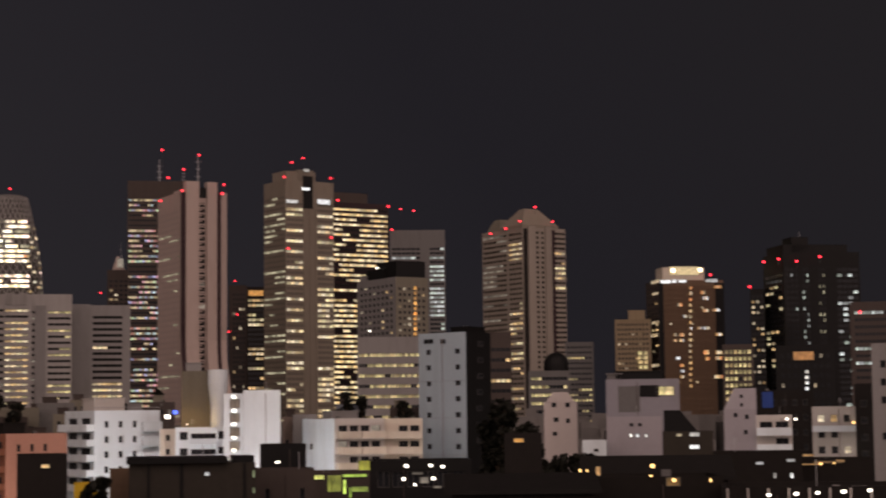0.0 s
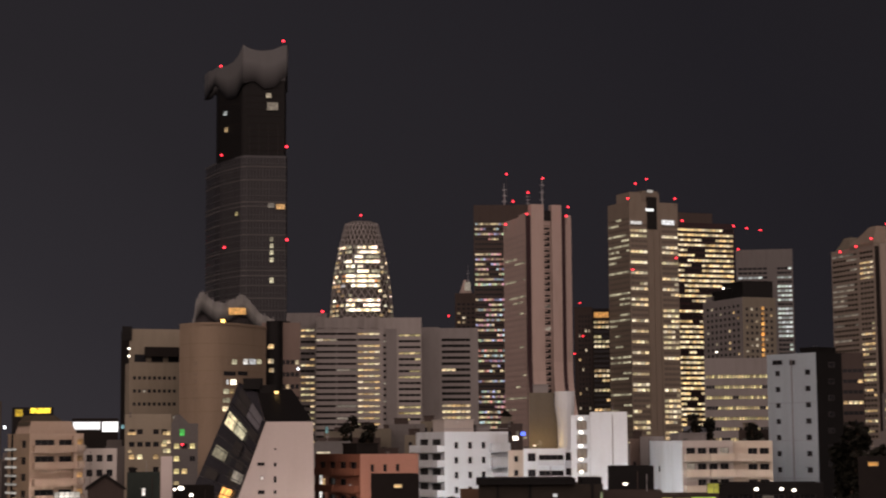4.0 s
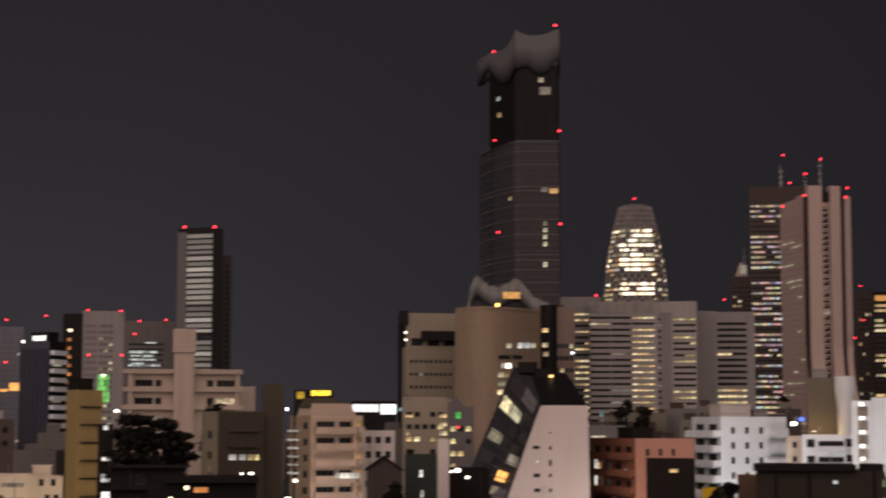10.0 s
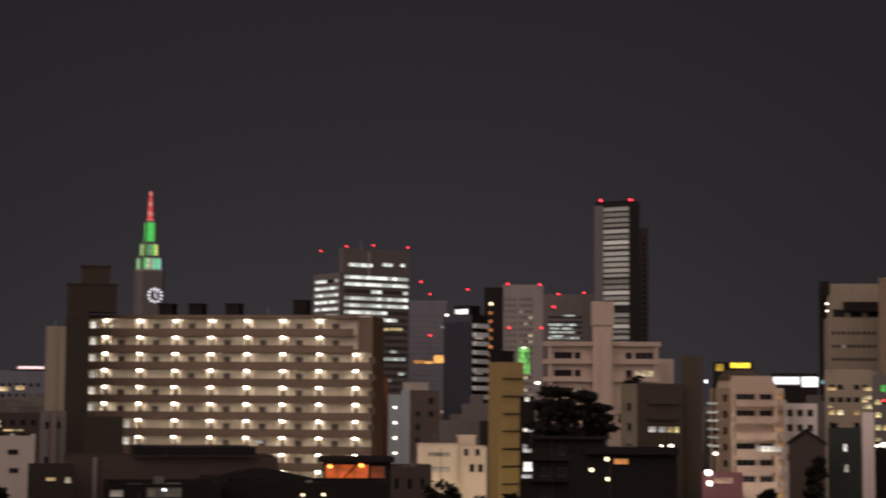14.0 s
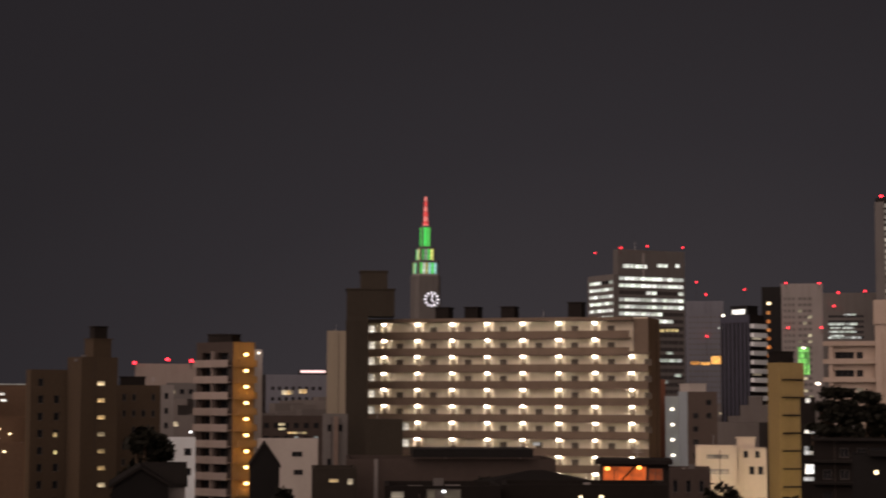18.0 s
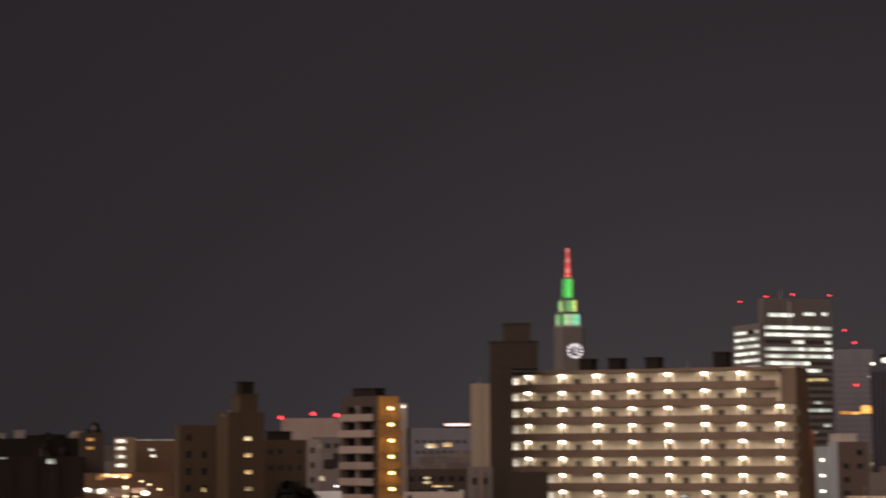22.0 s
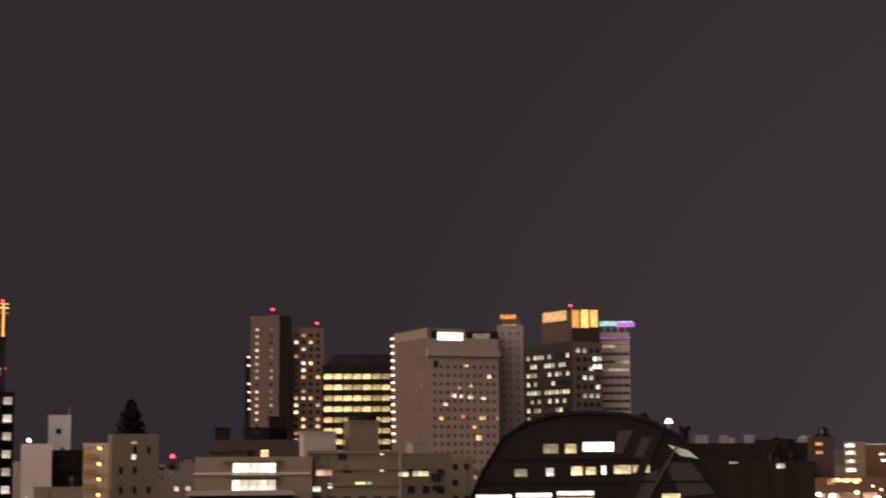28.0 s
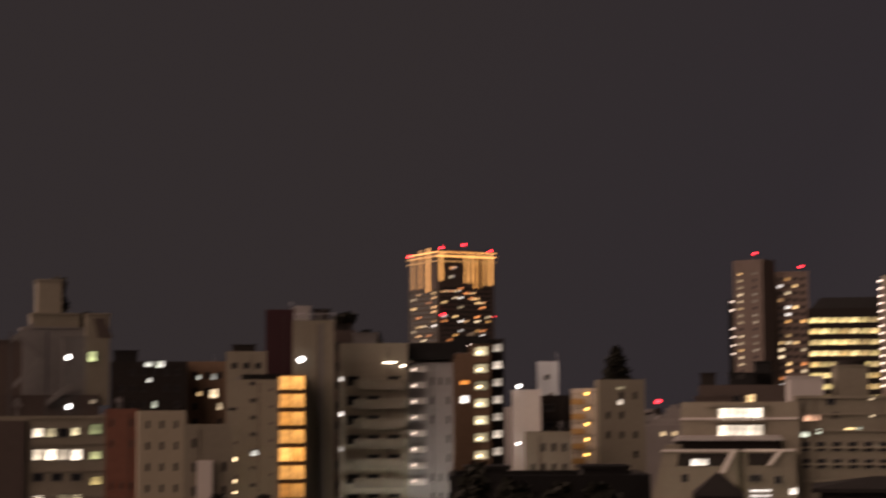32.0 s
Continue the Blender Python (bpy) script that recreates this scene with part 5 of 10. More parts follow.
    n = len(dense)
    v, f = [], []
    rows = 6
    for x, y in dense:
        top, foot = at_x(tops, x), at_x(feet, x)
        for k in range(rows + 1):
            v.append((x, y, foot + (top - foot) * k / rows))
        v.append((x * 0.95, y * 0.95, top))
        v.append((x * 0.95, y * 0.95, foot))
    w = rows + 3
    for i in range(n):
        a, c = w * i, w * ((i + 1) % n)
        for k in range(w):
            q = (k + 1) % w
            f.append((a + k, c + k, c + q, a + q))
    me = mesh_of("crown", v, f)
    uv = me.uv_layers.new(name="bay_height")
    for loop in me.loops:
        uv.data[loop.index].uv = (0.5, min(1.0, (loop.vertex_index % w) / rows) if loop.vertex_index % w <= rows + 1 else 0.0)
    part("crown", me, "frit", e, "white fritted glass screen")
    return e


KH = 226
kab = wave_tower((-268.7, 864.2), 17.27, KH)
kab["size"] = (39.0, 39.0, KH)
b = kab
tower_turn = Matrix.Rotation(radians(-58), 4, "Z")
for x, y, z in ((18.2, -24.6, 224.9), (-12.6, -8.0, 215.2), (-11.9, -9.0, 169.9), (19.9, -25.0, 171.8), (-10.4, -11.2, 123.2), (20.2, -25.2, 125.6)):
    beacon(b, kab.matrix_world @ Vector((x, y, z)), 1.15, 3)
for x, y, z, w, h, tone, slant in ((-10.3, -12.3, 190.5, 3.6, 2.2, "cool", True), (-9.8, -13.0, 182.1, 3.4, 2.4, "warm", True), (11.0, -25.0, 197.4, 2.6, 2.4, "warm", False), (13.0, -25.0, 192.0, 5.4, 4.0, "dim", False),
                                   (-4.4, -21.2, 138.9, 3.0, 2.0, "yellow", True), (12.4, -25.6, 142.6, 3.2, 2.4, "dim", False), (17.0, -25.6, 142.0, 4.2, 2.6, "gold_dim", False),
                                   (12.8, -25.7, 125.9, 1.8, 2.2, "dim2", False), (12.8, -25.7, 122.6, 1.8, 2.2, "dim2", False), (12.8, -25.7, 119.3, 1.8, 2.2, "dim2", False), (12.8, -25.7, 115.7, 1.8, 2.2, "dim2", False), (12.8, -25.7, 105.7, 2.0, 2.6, "dim2", False)):
    part("window", window_mesh(w, h, tone, True), None, kab, m=Matrix.Translation((x, y, z)) @ (tower_turn if slant else Matrix.Identity(4)))

# its dark podium with a pale curling edge
def podium(at, yaw):
    e = thing("podium", "dark theatre podium with a pale curling roof edge", "building", at, yaw)
    k = 0.27
    crest = ((-90, 540), (-84, 500), (-76, 487), (-66, 494), (-52, 506), (-36, 508), (-20, 500), (-6, 493), (6, 500), (20, 518), (40, 532), (60, 540), (76, 548), (86, 560))
    z = lambda y: 83.85 + (540 - y) * k
    v, f = [], []
    for x, y in crest:
        v += [(x * k, 0, 0), (x * k, 0, z(y) - 3), (x * k, 22, z(y) - 3), (x * k, 22, 0)]
    for i in range(len(crest) - 1):
        a = 4 * i
        f += [(a, a + 4, a + 5, a + 1), (a + 1, a + 5, a + 6, a + 2), (a + 2, a + 6, a + 7, a + 3)]
    f += [(0, 1, 2, 3), tuple(len(v) - 1 - i for i in range(4))]
    part("wall", mesh_of("wall", v, f), "shade", e)
    # a curtain of fritted glass that thins out downwards, its crest broken into small shards
    fine = []
    for (xa, ya), (xb, yb) in zip(crest, crest[1:]):
        fine += [(xa + (xb - xa) * j / 4, ya + (yb - ya) * j / 4) for j in range(4)]
    fine.append(crest[-1])
    rnd = random.Random(3)
    v, f, hgt = [], [], (-9.5, -5.0, -2.0, 0.0)
    for x, y in fine:
        jag = rnd.uniform(-0.5, 0.9)
        v += [(x * k, -1.5 + 0.5 * math.sin(x * 0.35), z(y) + d + (jag if d == 0 else 0)) for d in hgt]
    for i in range(len(fine) - 1):
        for j in range(3):
            f.append((4 * i + j, 4 * i + 4 + j, 4 * i + 5 + j, 4 * i + 1 + j))
    me = mesh_of("roof_edge", v, f)
    uv = me.uv_layers.new(name="bay_height")
    for loop in me.loops:
        uv.data[loop.index].uv = (0.5, (0.0, 0.4, 0.8, 1.0)[loop.vertex_index % 4])
    part("roof_edge", me, "podium_frit", e, "pale curling glass edge")
    part("cap", Solid().box(-84 * k, 80 * k, 0.5, 3, z(552), z(538)).mesh("cap"), "dark", e)
    for i in range(0, len(fine) - 1, 3):
        x, y = fine[i]
        hh = rnd.uniform(0.4, 1.5)
        part("shard", Solid().prism([(-0.5, -1.9), (0.5, -1.9), (0.5, -1.2), (-0.5, -1.2)], z(y) - 1.5, z(y) + hh, top=[(-0.15, -1.8), (0.15, -1.8), (0.15, -1.5), (-0.15, -1.5)]).mesh("shard"), "rim", e, m=Matrix.Translation((x * k, 0, 0)))
    part("window", window_mesh(8.2, 3.4, "amber_l", True), None, e, m=Matrix.Translation((-13 * k, -2.4, z(521))))
    for i in range(9):
        part("fin", Solid().box(-0.2, 0.2, -0.5, 0, 30, z(538)).mesh("fin"), "dark", e, m=Matrix.Translation(((-22 + 6 * i) * k, 0, 0)))
    return e


podium((-255.5, 821.2), 17.29)

# ---- the beige store and its wings ----
def store(at, yaw):
    """A broad store whose blank front bulges in a curve; ribbon windows on the flank that turns away."""
    e = thing("department_store", "beige store building with a rounded blank front", "building", at, yaw)
    front = [(-1.39, -17.0), (1.87, -22.0), (5.46, -25.0), (9.95, -25.6), (14.5, -23.2), (20.17, -16.35), (26.74, -4.6)]
    curve = []
    for i in range(len(front) - 1):
        p0, p1, p2, p3 = (Vector(front[max(0, min(len(front) - 1, i + k))]) for k in (-1, 0, 1, 2))
        for j in range(4):
            t = j / 4
            curve.append(tuple(0.5 * (2 * p1 + (p2 - p0) * t + (2 * p0 - 5 * p1 + 4 * p2 - p3) * t * t + (3 * p1 - p0 - 3 * p2 + p3) * t ** 3)))
    curve.append(front[-1])
    plan = curve + [(26.7, 14.0), (-1.4, 14.0)]
    part("wall", Solid().prism(plan, 0, 63.6).mesh("wall"), "beige", e)
    rim = [(x * 1.01, y * 1.012) for x, y in curve] + [(26.7, 13.0), (-1.4, 13.0)]
    part("parapet", Solid().prism(rim, 63.6, 64.3).mesh("parapet"), "beige", e)
    # storey joints: a thin shadow line right round the curve
    for z in (57.6, 53.3, 49.0, 44.7, 40.4, 36.1):
        part("joint", Solid().prism([(x * 1.002, y * 1.002) for x, y in curve] + [(26.0, 10.0), (-1.0, 10.0)], z, z + 0.12).mesh("joint"), "tan", e)
    for x, y, z, turn, w, h, tone in ((12.9, -24.2, 51.8, 33, 2.8, 1.7, "glass"), (15.9, -21.8, 51.9, 50, 2.6, 1.7, "dim2"), (19.6, -17.2, 52.2, 53, 2.6, 1.9, "white_l"), (21.9, -13.9, 52.4, 60, 4.6, 1.9, "white_l"), (24.2, -9.7, 52.6, 60, 3.2, 1.6, "dim2"),
                                     (14.4, -23.2, 48.2, 42, 5.2, 1.3, "glass"), (18.6, -18.6, 48.4, 50, 5.0, 1.3, "glass"),
                                     (13.2, -24.1, 45.4, 33, 2.0, 1.7, "white_l"), (15.6, -22.3, 45.5, 48, 2.8, 1.7, "bright"), (13.3, -24.1, 42.5, 33, 2.2, 1.6, "dim2"), (15.2, -22.7, 42.6, 45, 1.8, 1.6, "office"), (13.4, -24.0, 39.7, 33, 2.6, 1.6, "dim2"), (13.1, -24.2, 37.0, 33, 2.2, 1.6, "bright"),
                                     (3.75, -23.75, 51.4, -40, 0.9, 1.0, "towertan_glass"), (3.75, -23.75, 48.1, -40, 0.9, 1.0, "glass"), (3.75, -23.75, 45.4, -40, 1.0, 1.2, "glass"), (3.75, -23.75, 42.5, -40, 1.0, 1.2, "glass"), (3.75, -23.75, 39.7, -40, 1.0, 1.2, "glass")):
        part("window", window_mesh(w, h, tone, True), None, e, m=Matrix.Translation((x, y, z)) @ Matrix.Rotation(radians(turn), 4, "Z") @ Matrix.Translation((0, -0.12, 0)))
    part("roof_lamp", Solid().prism(ring(0.55, 10, 12.2, -24.0), 64.2, 65.3).mesh("roof_lamp"), "amber_lamp", e)
    return e


store((-197.1, 566.7), 19.18)
b = building("store_wing", "beige store wing with narrow bands of windows", (-220.1, 577.5), 28.86, 19.01, 9.73, 53.43, F(9, 4.4, 3, 0.6, 1.1, 0.05, 0.85, lit=0.06, tone="dim"), None, "storetan")
b = building("store_wing", "set-back upper storey of the store with a dark corner post", (-224.5, 588.6), 28.88, 19.41, 20.18, 65.74, F(3, 4.4, 8, 0.7, 2.6, 0.05, 0.95, lit=0.0, floors=1), None, "storetan", "dark")
ledge(b, "r", -2.5, 0.8, b["size"][2] - 4, b["size"][2] + 0.8, 0.6, "black", "corner_post")
ledge(b, "r", 5.29, 17.63, 56.09, 59.43, 3.0, "dark", "canopy")
lamps(b, "r", [(-0.1, 58.87, 1.37, 1.38), (-0.06, 56.33, 1.37, 1.19)], "white_lamp")
b = building("store_wing", "dim end of the store with a round glazed stair", (-184.4, 612.9), 16.74, 13.64, 40, 68.68, F(4, 4.3, 12, 0.8, 1.6, 0.5, 0.98, lit=0.08, tone="office"), None, "mauve")
s = Solid().prism(ring(2.96, 20, 4.53, 0.0), 0, b["size"][2] + 0.5)
part("stair_tower", s.mesh("stair_tower"), "black", b, "round dark stair tower")
spots(b, "r", [(3.26, 60.06, 2, 1.61), (3.29, 54.85, 2, 1.61), (3.5, 51.65, 1.8, 1.61)], "office", "window", 3.6)
lamps(b, "r", [(12.91, 52.27, 1.6, 1.81)], "cool_lamp")

# ---- skyline: west and south-west ----
# right face's shade is in its grey; left bands emit light as window strips
b = building("office_tower", "slim tower striped with pale floor bands", (-590.4, 1158.2), 89.01, 15.44, 28.16, 170.03, None, F(1, 4.05, 4, 0.985, 2.9, 0.22, 0.99, lit=0.93, tone="stripe_l", rec=0.4, low=10), "shade", "black", category="tower")
ledge(b, "l", 0, 6.83, 0, b["size"][2] - 3, 1.2, "midgrey", "pier")
for k in (4, 8, 13, 18, 23, 28, 33, 38):
    z = b["size"][2] - 4 - 4.05 * k
    ledge(b, "l", b["size"][1] * 0.22, b["size"][1] * 0.99, z, z + 1.3, 0.3, "shade", "dark_band")
for at in ((-614.3, 1159.3, 170.93), (-589.2, 1157.7, 169.93)):
    beacon(b, at, 1.7, 5)
lamps(b, "l", [(2.88, 164.36, 2.74, 4.94)], "white_lamp")
b = building("office_tower", "plain dark tower behind the striped one", (-609.7, 1193.3), 27.06, 15.19, 30, 153.54, F(3, 4, 6, 0.5, 2, lit=0.0, glass="black"), None, "shade")
b = building("office_tower", "pale grey tower with green lit lower floors", (-618.5, 1028.3), 31.03, 26.77, 25, 102.17, F(1, 4.0, 8, wh=1.9, cols=[(0.05, 0.35, 3, 0.6, 0.0, "cool"), (0.4, 0.75, 3, 0.75, 0.22, "dim2")], glass="midgrey"), None, "grey")
spots(b, "r", [(14.21, 58.94, 7.14, 3.58), (14.24, 55.19, 7.14, 3.58), (14.26, 51.44, 7.14, 3.58), (14.28, 47.69, 7.14, 3.58), (14.3, 44.31, 7.14, 3.58)], "leafgreen_l")
for at in ((-615.1, 1029.2, 102.5), (-596.6, 1040, 102.25), (-613.3, 1028, 73.05), (-594.8, 1038.8, 73.17)):
    beacon(b, at, 1.1, 4)
b = building("office_building", "dim office with white lit floors", (-694.7, 1215.5), 29.75, 40.46, 25, 107.72, F(12, 4, 16, 0.85, 1.9, 0.1, 0.75, lit=0.5, rows=True, tone="cool"), None, "midgrey")
spots(b, "r", [(10.0, 84.0, 11.4, 2.0), (21.2, 84.0, 8.3, 1.7), (9.0, 81.2, 7.3, 1.3), (18.9, 81.1, 9.0, 1.7), (14.8, 78.2, 20.0, 1.6), (20.4, 91.2, 9.0, 1.3), (10.7, 75.2, 9.0, 1.3)], "cool")
for at in ((-683.8, 1220.5, 107.72), (-666.5, 1230, 108.69), (-686.4, 1217.9, 97.54)):
    beacon(b, at, 1.3, 5)
b = building("office_tower", "broad office tower with rows of white lit floors", (-707.2, 969.4), 66.11, 52.13, 6, 125.98, F(12, 4.7, 17, 0.95, 2.5, 0.02, 0.98, lit=0.9, rows=True, tone="coolbright", low=76, glass="shade"), None, "midgrey", category="tower")
wing = building("office_wing", "lower wing of the broad office with white lit floors", (-709.0, 968.0), 66.11, 4, 36, 109.5, None, F(6, 4.7, 3, 0.95, 2.3, lit=0.85, rows=True, tone="coolbright", low=76), "midgrey")
spots(b, "r", [(13.19, 114.96, 18.31, 2.65), (34.33, 115.99, 8.01, 2.29), (46.5, 116.2, 3.2, 2.4)], "coolbright")
spots(b, "r", [(17.0, 61.5, 5.0, 1.9), (28.5, 61.6, 6.0, 1.9), (14.0, 57.0, 6.0, 1.9), (30.0, 57.2, 4.0, 1.9), (40.0, 57.4, 5.0, 1.9), (20.0, 52.2, 16.0, 2.3), (40.0, 52.4, 18.0, 2.3), (14.0, 47.4, 12.0, 2.2), (46.0, 42.5, 5.0, 2.2), (36.0, 38.0, 4.0, 2.2)], "cool", "window", 0.06)
ledge(b, "r", 19.2, 20.2, 108, 124, 0.5, "bandwhite", "mast_foot")
spots(b, "r", [(8.66, 71.81, 9.52, 1.89), (19.54, 72.11, 9.62, 1.9), (30.53, 72.41, 9.73, 1.91), (41.65, 72.72, 9.83, 1.92)], "yellow", "window", 0.3)
mast(b, 19.5, 10, 8)
for at in ((-743.2, 992.6, 126.78), (-704.9, 969.9, 126.68), (-694.1, 985, 128.19), (-694.4, 1027.3, 129.93)):
    beacon(b, at, 1.0, 5)
b = building("office_building", "blank pinkish tower with orange lights near its foot", (-754.6, 1119.4), 33.98, 27.86, 25, 99.38, F(8, 4, 10, 0.5, 1.2, lit=0.015, tone="cool", glass="midgrey", rec=0.15), None, "bluedim")
spots(b, "r", [(6.83, 53.43, 6.73, 2.54), (14.41, 53.06, 6.73, 2.12), (22.38, 55.64, 7.58, 5.93)], "orange", "lit_panel")
for at in ((-753.3, 1132.3, 114.09), (-741.5, 1127, 104.12), (-744.8, 1185.4, 110.87), (-740.6, 1126.3, 73.23)):
    beacon(b, at, 1.2, 14)
b = building("apartment_tower", "dark blue tower with a column of balconies", (-328.6, 525.7), 82.01, 7.94, 12.84, 54.47, F(1, 3.05, 3, wh=1.9, cols=[(0.1, 0.9, 1, 0.8, 0.35, "dim")]), None, "dark", "navy", category="tower")
for k in range(7):
    x = b["size"][1] * (0.06 + 0.14 * k)
    ledge(b, "l", x, x + 0.35, 0, b["size"][2] - 2.5, 0.35, "dark", "rib")
balconies(b, "r", 0.05, 0.95, 3.05, 1.5, 18, 1, 1.4, 1.3, "white")
penthouse(b, 1, b["size"][0] * 0.8, 1.5, b["size"][1] * 0.7, 3, "black")
spots(b, "l", [(8.24, 55.56, 5.63, 1.76)], "white_l", "lit_sign")
lamps(b, "l", [(1.56, 54.56, 2.07, 1.57)], "white_lamp")
b = building("apartment_tower", "dark tower with a stair of orange lamps", (-367, 596.1), 31.62, 7.47, 14, 68.86, None, None, "black")
spots(b, "r", [(2.49, 58.98, 1.32, 1.32), (2.52, 55.69, 1.32, 1.32), (2.54, 52.4, 1.32, 1.32), (2.57, 49.11, 1.32, 1.32), (2.59, 45.82, 1.31, 1.32), (2.62, 42.54, 1.31, 1.32), (2.64, 39.26, 1.31, 1.32), (2.67, 35.98, 1.31, 1.32), (2.69, 32.7, 1.31, 1.32), (2.72, 29.43, 1.31, 1.32)], "deeporange", "stair_light")
lamps(b, "r", [(2.69, 62.5, 2.85, 2.2)], "warm_white_lamp")


# ---- the stepped tower with the clock ----
def clock_tower(at, yaw):
    e = thing("clock_tower", "stepped stone skyscraper with a clock and coloured floodlight", "tower", at, yaw)
    k = 0.59
    z = lambda y: 154.62 + (500 - y) * k

    def tier(name, half, y0, y1, m, turn=0.0, label=""):
        r = half * k * 1.22
        c = ring(r, 4, 0, 0, math.pi / 4 + turn)
        ch = []
        for i in range(4):
            a, b2 = Vector(c[i]), Vector(c[(i + 1) % 4])
            ch += [tuple(a + (b2 - a) * 0.12), tuple(a + (b2 - a) * 0.88)]
        return part(name, Solid().prism(ch, z(y0) if y0 else 0, z(y1)).mesh(name), m, e, label)

    tier("shaft", 27, 0, 498, "midgrey")
    tier("cornice", 25, 498, 494, "grey")
    names = (("lower_tier", 23.5, 498, 470), ("middle_tier", 16.5, 470, 446), ("upper_tier", 9.5, 446, 407))
    for name, half, y0, y1 in names:
        tier(name, half, y0, y1, "midgrey")
    # coloured floodlight on each tier, put in as glowing upright strips
    for half, y0, y1, n, tones in ((23.5, 497, 474, 6, ("green_l", "cool", "lime", "cyan_l", "green_l", "cyan_l")), (16.5, 469, 449, 4, ("green_l", "cool", "green_l", "lime")), (9.5, 444, 410, 2, ("green_l", "green_l"))):
        w = half * k * 1.22 * 1.414 * 0.76 / n
        for side in (0, -1):
            m = Matrix.Rotation(side * math.pi / 2, 4, "Z") @ Matrix.Translation((0, -half * k * 0.864, 0))
            for i in range(n):
                part("light_panel", window_mesh(w * 0.92, (y0 - y1) * k, tones[i], True), None, e,
                     m=m @ Matrix.Translation(((i - n / 2 + 0.5) * w, -0.15, z((y0 + y1) / 2))))
    # spire, its floodlight put in as emission
    for i in range(6):
        y0, y1 = 407 - 9 * i, 407 - 9 * (i + 1)
        r0, r1 = (5.0 - 0.48 * i) * k, (5.0 - 0.48 * (i + 1)) * k
        part("spire", Solid().prism(ring(r0, 6), z(y0), z(y1) - 0.6, top=ring(r1, 6)).mesh("spire"), "pinklight" if i % 2 else "redlight", e, "red spire stage, floodlight put in as glow")
    part("collar", Solid().prism(ring(5.6 * k, 8), z(407) - 0.5, z(404)).mesh("collar"), "pinklight", e)
    # clock face with twelve marks and two pointers
    m = Matrix.Translation((5 * k, -27 * k * 0.87 - 0.2, z(540)))
    disc = Solid()
    disc.prism(ring(15 * k, 24), 0, 0.5)
    tilt = m @ Matrix.Rotation(math.pi / 2, 4, "X")
    part("clock_face", disc.mesh("clock_face"), "darkmetal", e, "dark round dial", tilt)
    for i in range(12):
        a = i * math.pi / 6
        part("hour_mark", Solid().box(-1.5 * k, 1.5 * k, -2.4 * k, 2.4 * k, 0.5, 0.9).mesh("hour_mark"), "cool_lamp_dim", e,
             m=tilt @ Matrix.Rotation(-a, 4, "Z") @ Matrix.Translation((0, 11.5 * k, 0)))
    for a, ln in ((0.2, 9), (2.6, 6)):
        part("pointer", Solid().box(-1.0 * k, 1.0 * k, 0, ln * k, 0.9, 1.2).mesh("pointer"), "cool_lamp_dim", e, m=tilt @ Matrix.Rotation(-a, 4, "Z"))
    return e


clock_tower((-1276.8, 1407.1), 42.22 + 14)

# ---- skyline: south ----
b = building("office_tower", "glass office tower with a gold and purple lit crown", (-724.2, 339.9), 99.86, 16.45, 39.15, 77.79, F(1, 4.0, 2, wh=2.0, cols=[(0.1, 0.95, 4, 0.6, 0.3, "cool")]), F(12, 4.0, 4, 0.85, 2.0, lit=0.45, rows=False, tone="dim2"), "mauve", "black", category="tower")
pw, pd, ph = b["size"]
penthouse(b, 0.5, pw - 0.5, 1, pd * 0.62, 13.5, "dkbrown", "crown")
spots(b, "r", [(2.75, 87.99, 4.01, 8.05), (7.7, 88.22, 4.04, 8.07), (12.69, 88.45, 4.07, 7.6)], "gold_mid", "crown_light", -0.9)
spots(b, "l", [(25.78, 89.74, 18.92, 4.58)], "gold_dim", "crown_light", 0.1)
spots(b, "r", [(12.38, 70.41, 2.18, 2.03), (14.88, 70.49, 2.19, 2.03), (12.38, 66.86, 2.18, 2.03), (14.88, 66.94, 2.19, 2.03)], "white_l")
beacon(b, (-727.1, 340.7, 93.93), 1.0, 4)
b = building("office_tower", "rounded tower flank with white bands and a purple edge", (-745.7, 364.4), 63.96, 13.3, 25, 83.69, F(4, 3.6, 1, 0.95, 1.4, 0.02, 0.98, lit=0.25, rows=True, tone="dim"), None, "offwhite")
# canopy and its end emit their blue and purple light themselves
s = Solid().box(-1.0, b["size"][0] + 1.5, -1.5, 3, b["size"][2] + 3.2, b["size"][2] + 5.0)
part("canopy", s.mesh("canopy"), "cyan_l", b, "roof canopy lit in blue")
part("canopy_edge", Solid().box(b["size"][0] * 0.55, b["size"][0] + 2.4, -1.7, 3.2, b["size"][2] + 2.6, b["size"][2] + 4.4).mesh("canopy_edge"), "purple_l", b, "canopy end lit in purple")
part("parapet_light", Solid().box(0, b["size"][0], -0.4, 0.0, b["size"][2] - 3, b["size"][2] - 2.2).mesh("parapet_light"), "purple_l", b, "purple strip of light")
for k in range(4):
    part("post", Solid().box(-0.2, 0.2, 0, 0.4, b["size"][2] - 1, b["size"][2] + 3.3).mesh("post"), "metal", b, m=Matrix.Translation((2 + 3.1 * k, 0, 0)))
b = building("office_building", "slim grey stair tower with an orange lit top", (-719.2, 301.9), 67.23, 11.25, 20, 83.75, F(3, 3.4, 2, 0.3, 0.8, lit=0.0), None, "grey")
penthouse(b, 1.5, b["size"][0] - 1, 1, 10, 3.2, "brown")
spots(b, "r", [(4.87, 87.46, 6.85, 1.96), (5.38, 83.53, 5.87, 1.22)], "orange", "lit_panel", -0.8)
b = building("office_building", "dark block with a white lit roof storey", (-705.7, 282), 68.22, 13.55, 20, 79.56, None, None, "dark")
spots(b, "r", [(6.43, 77.68, 7.13, 2.38)], "dim", "lit_panel")
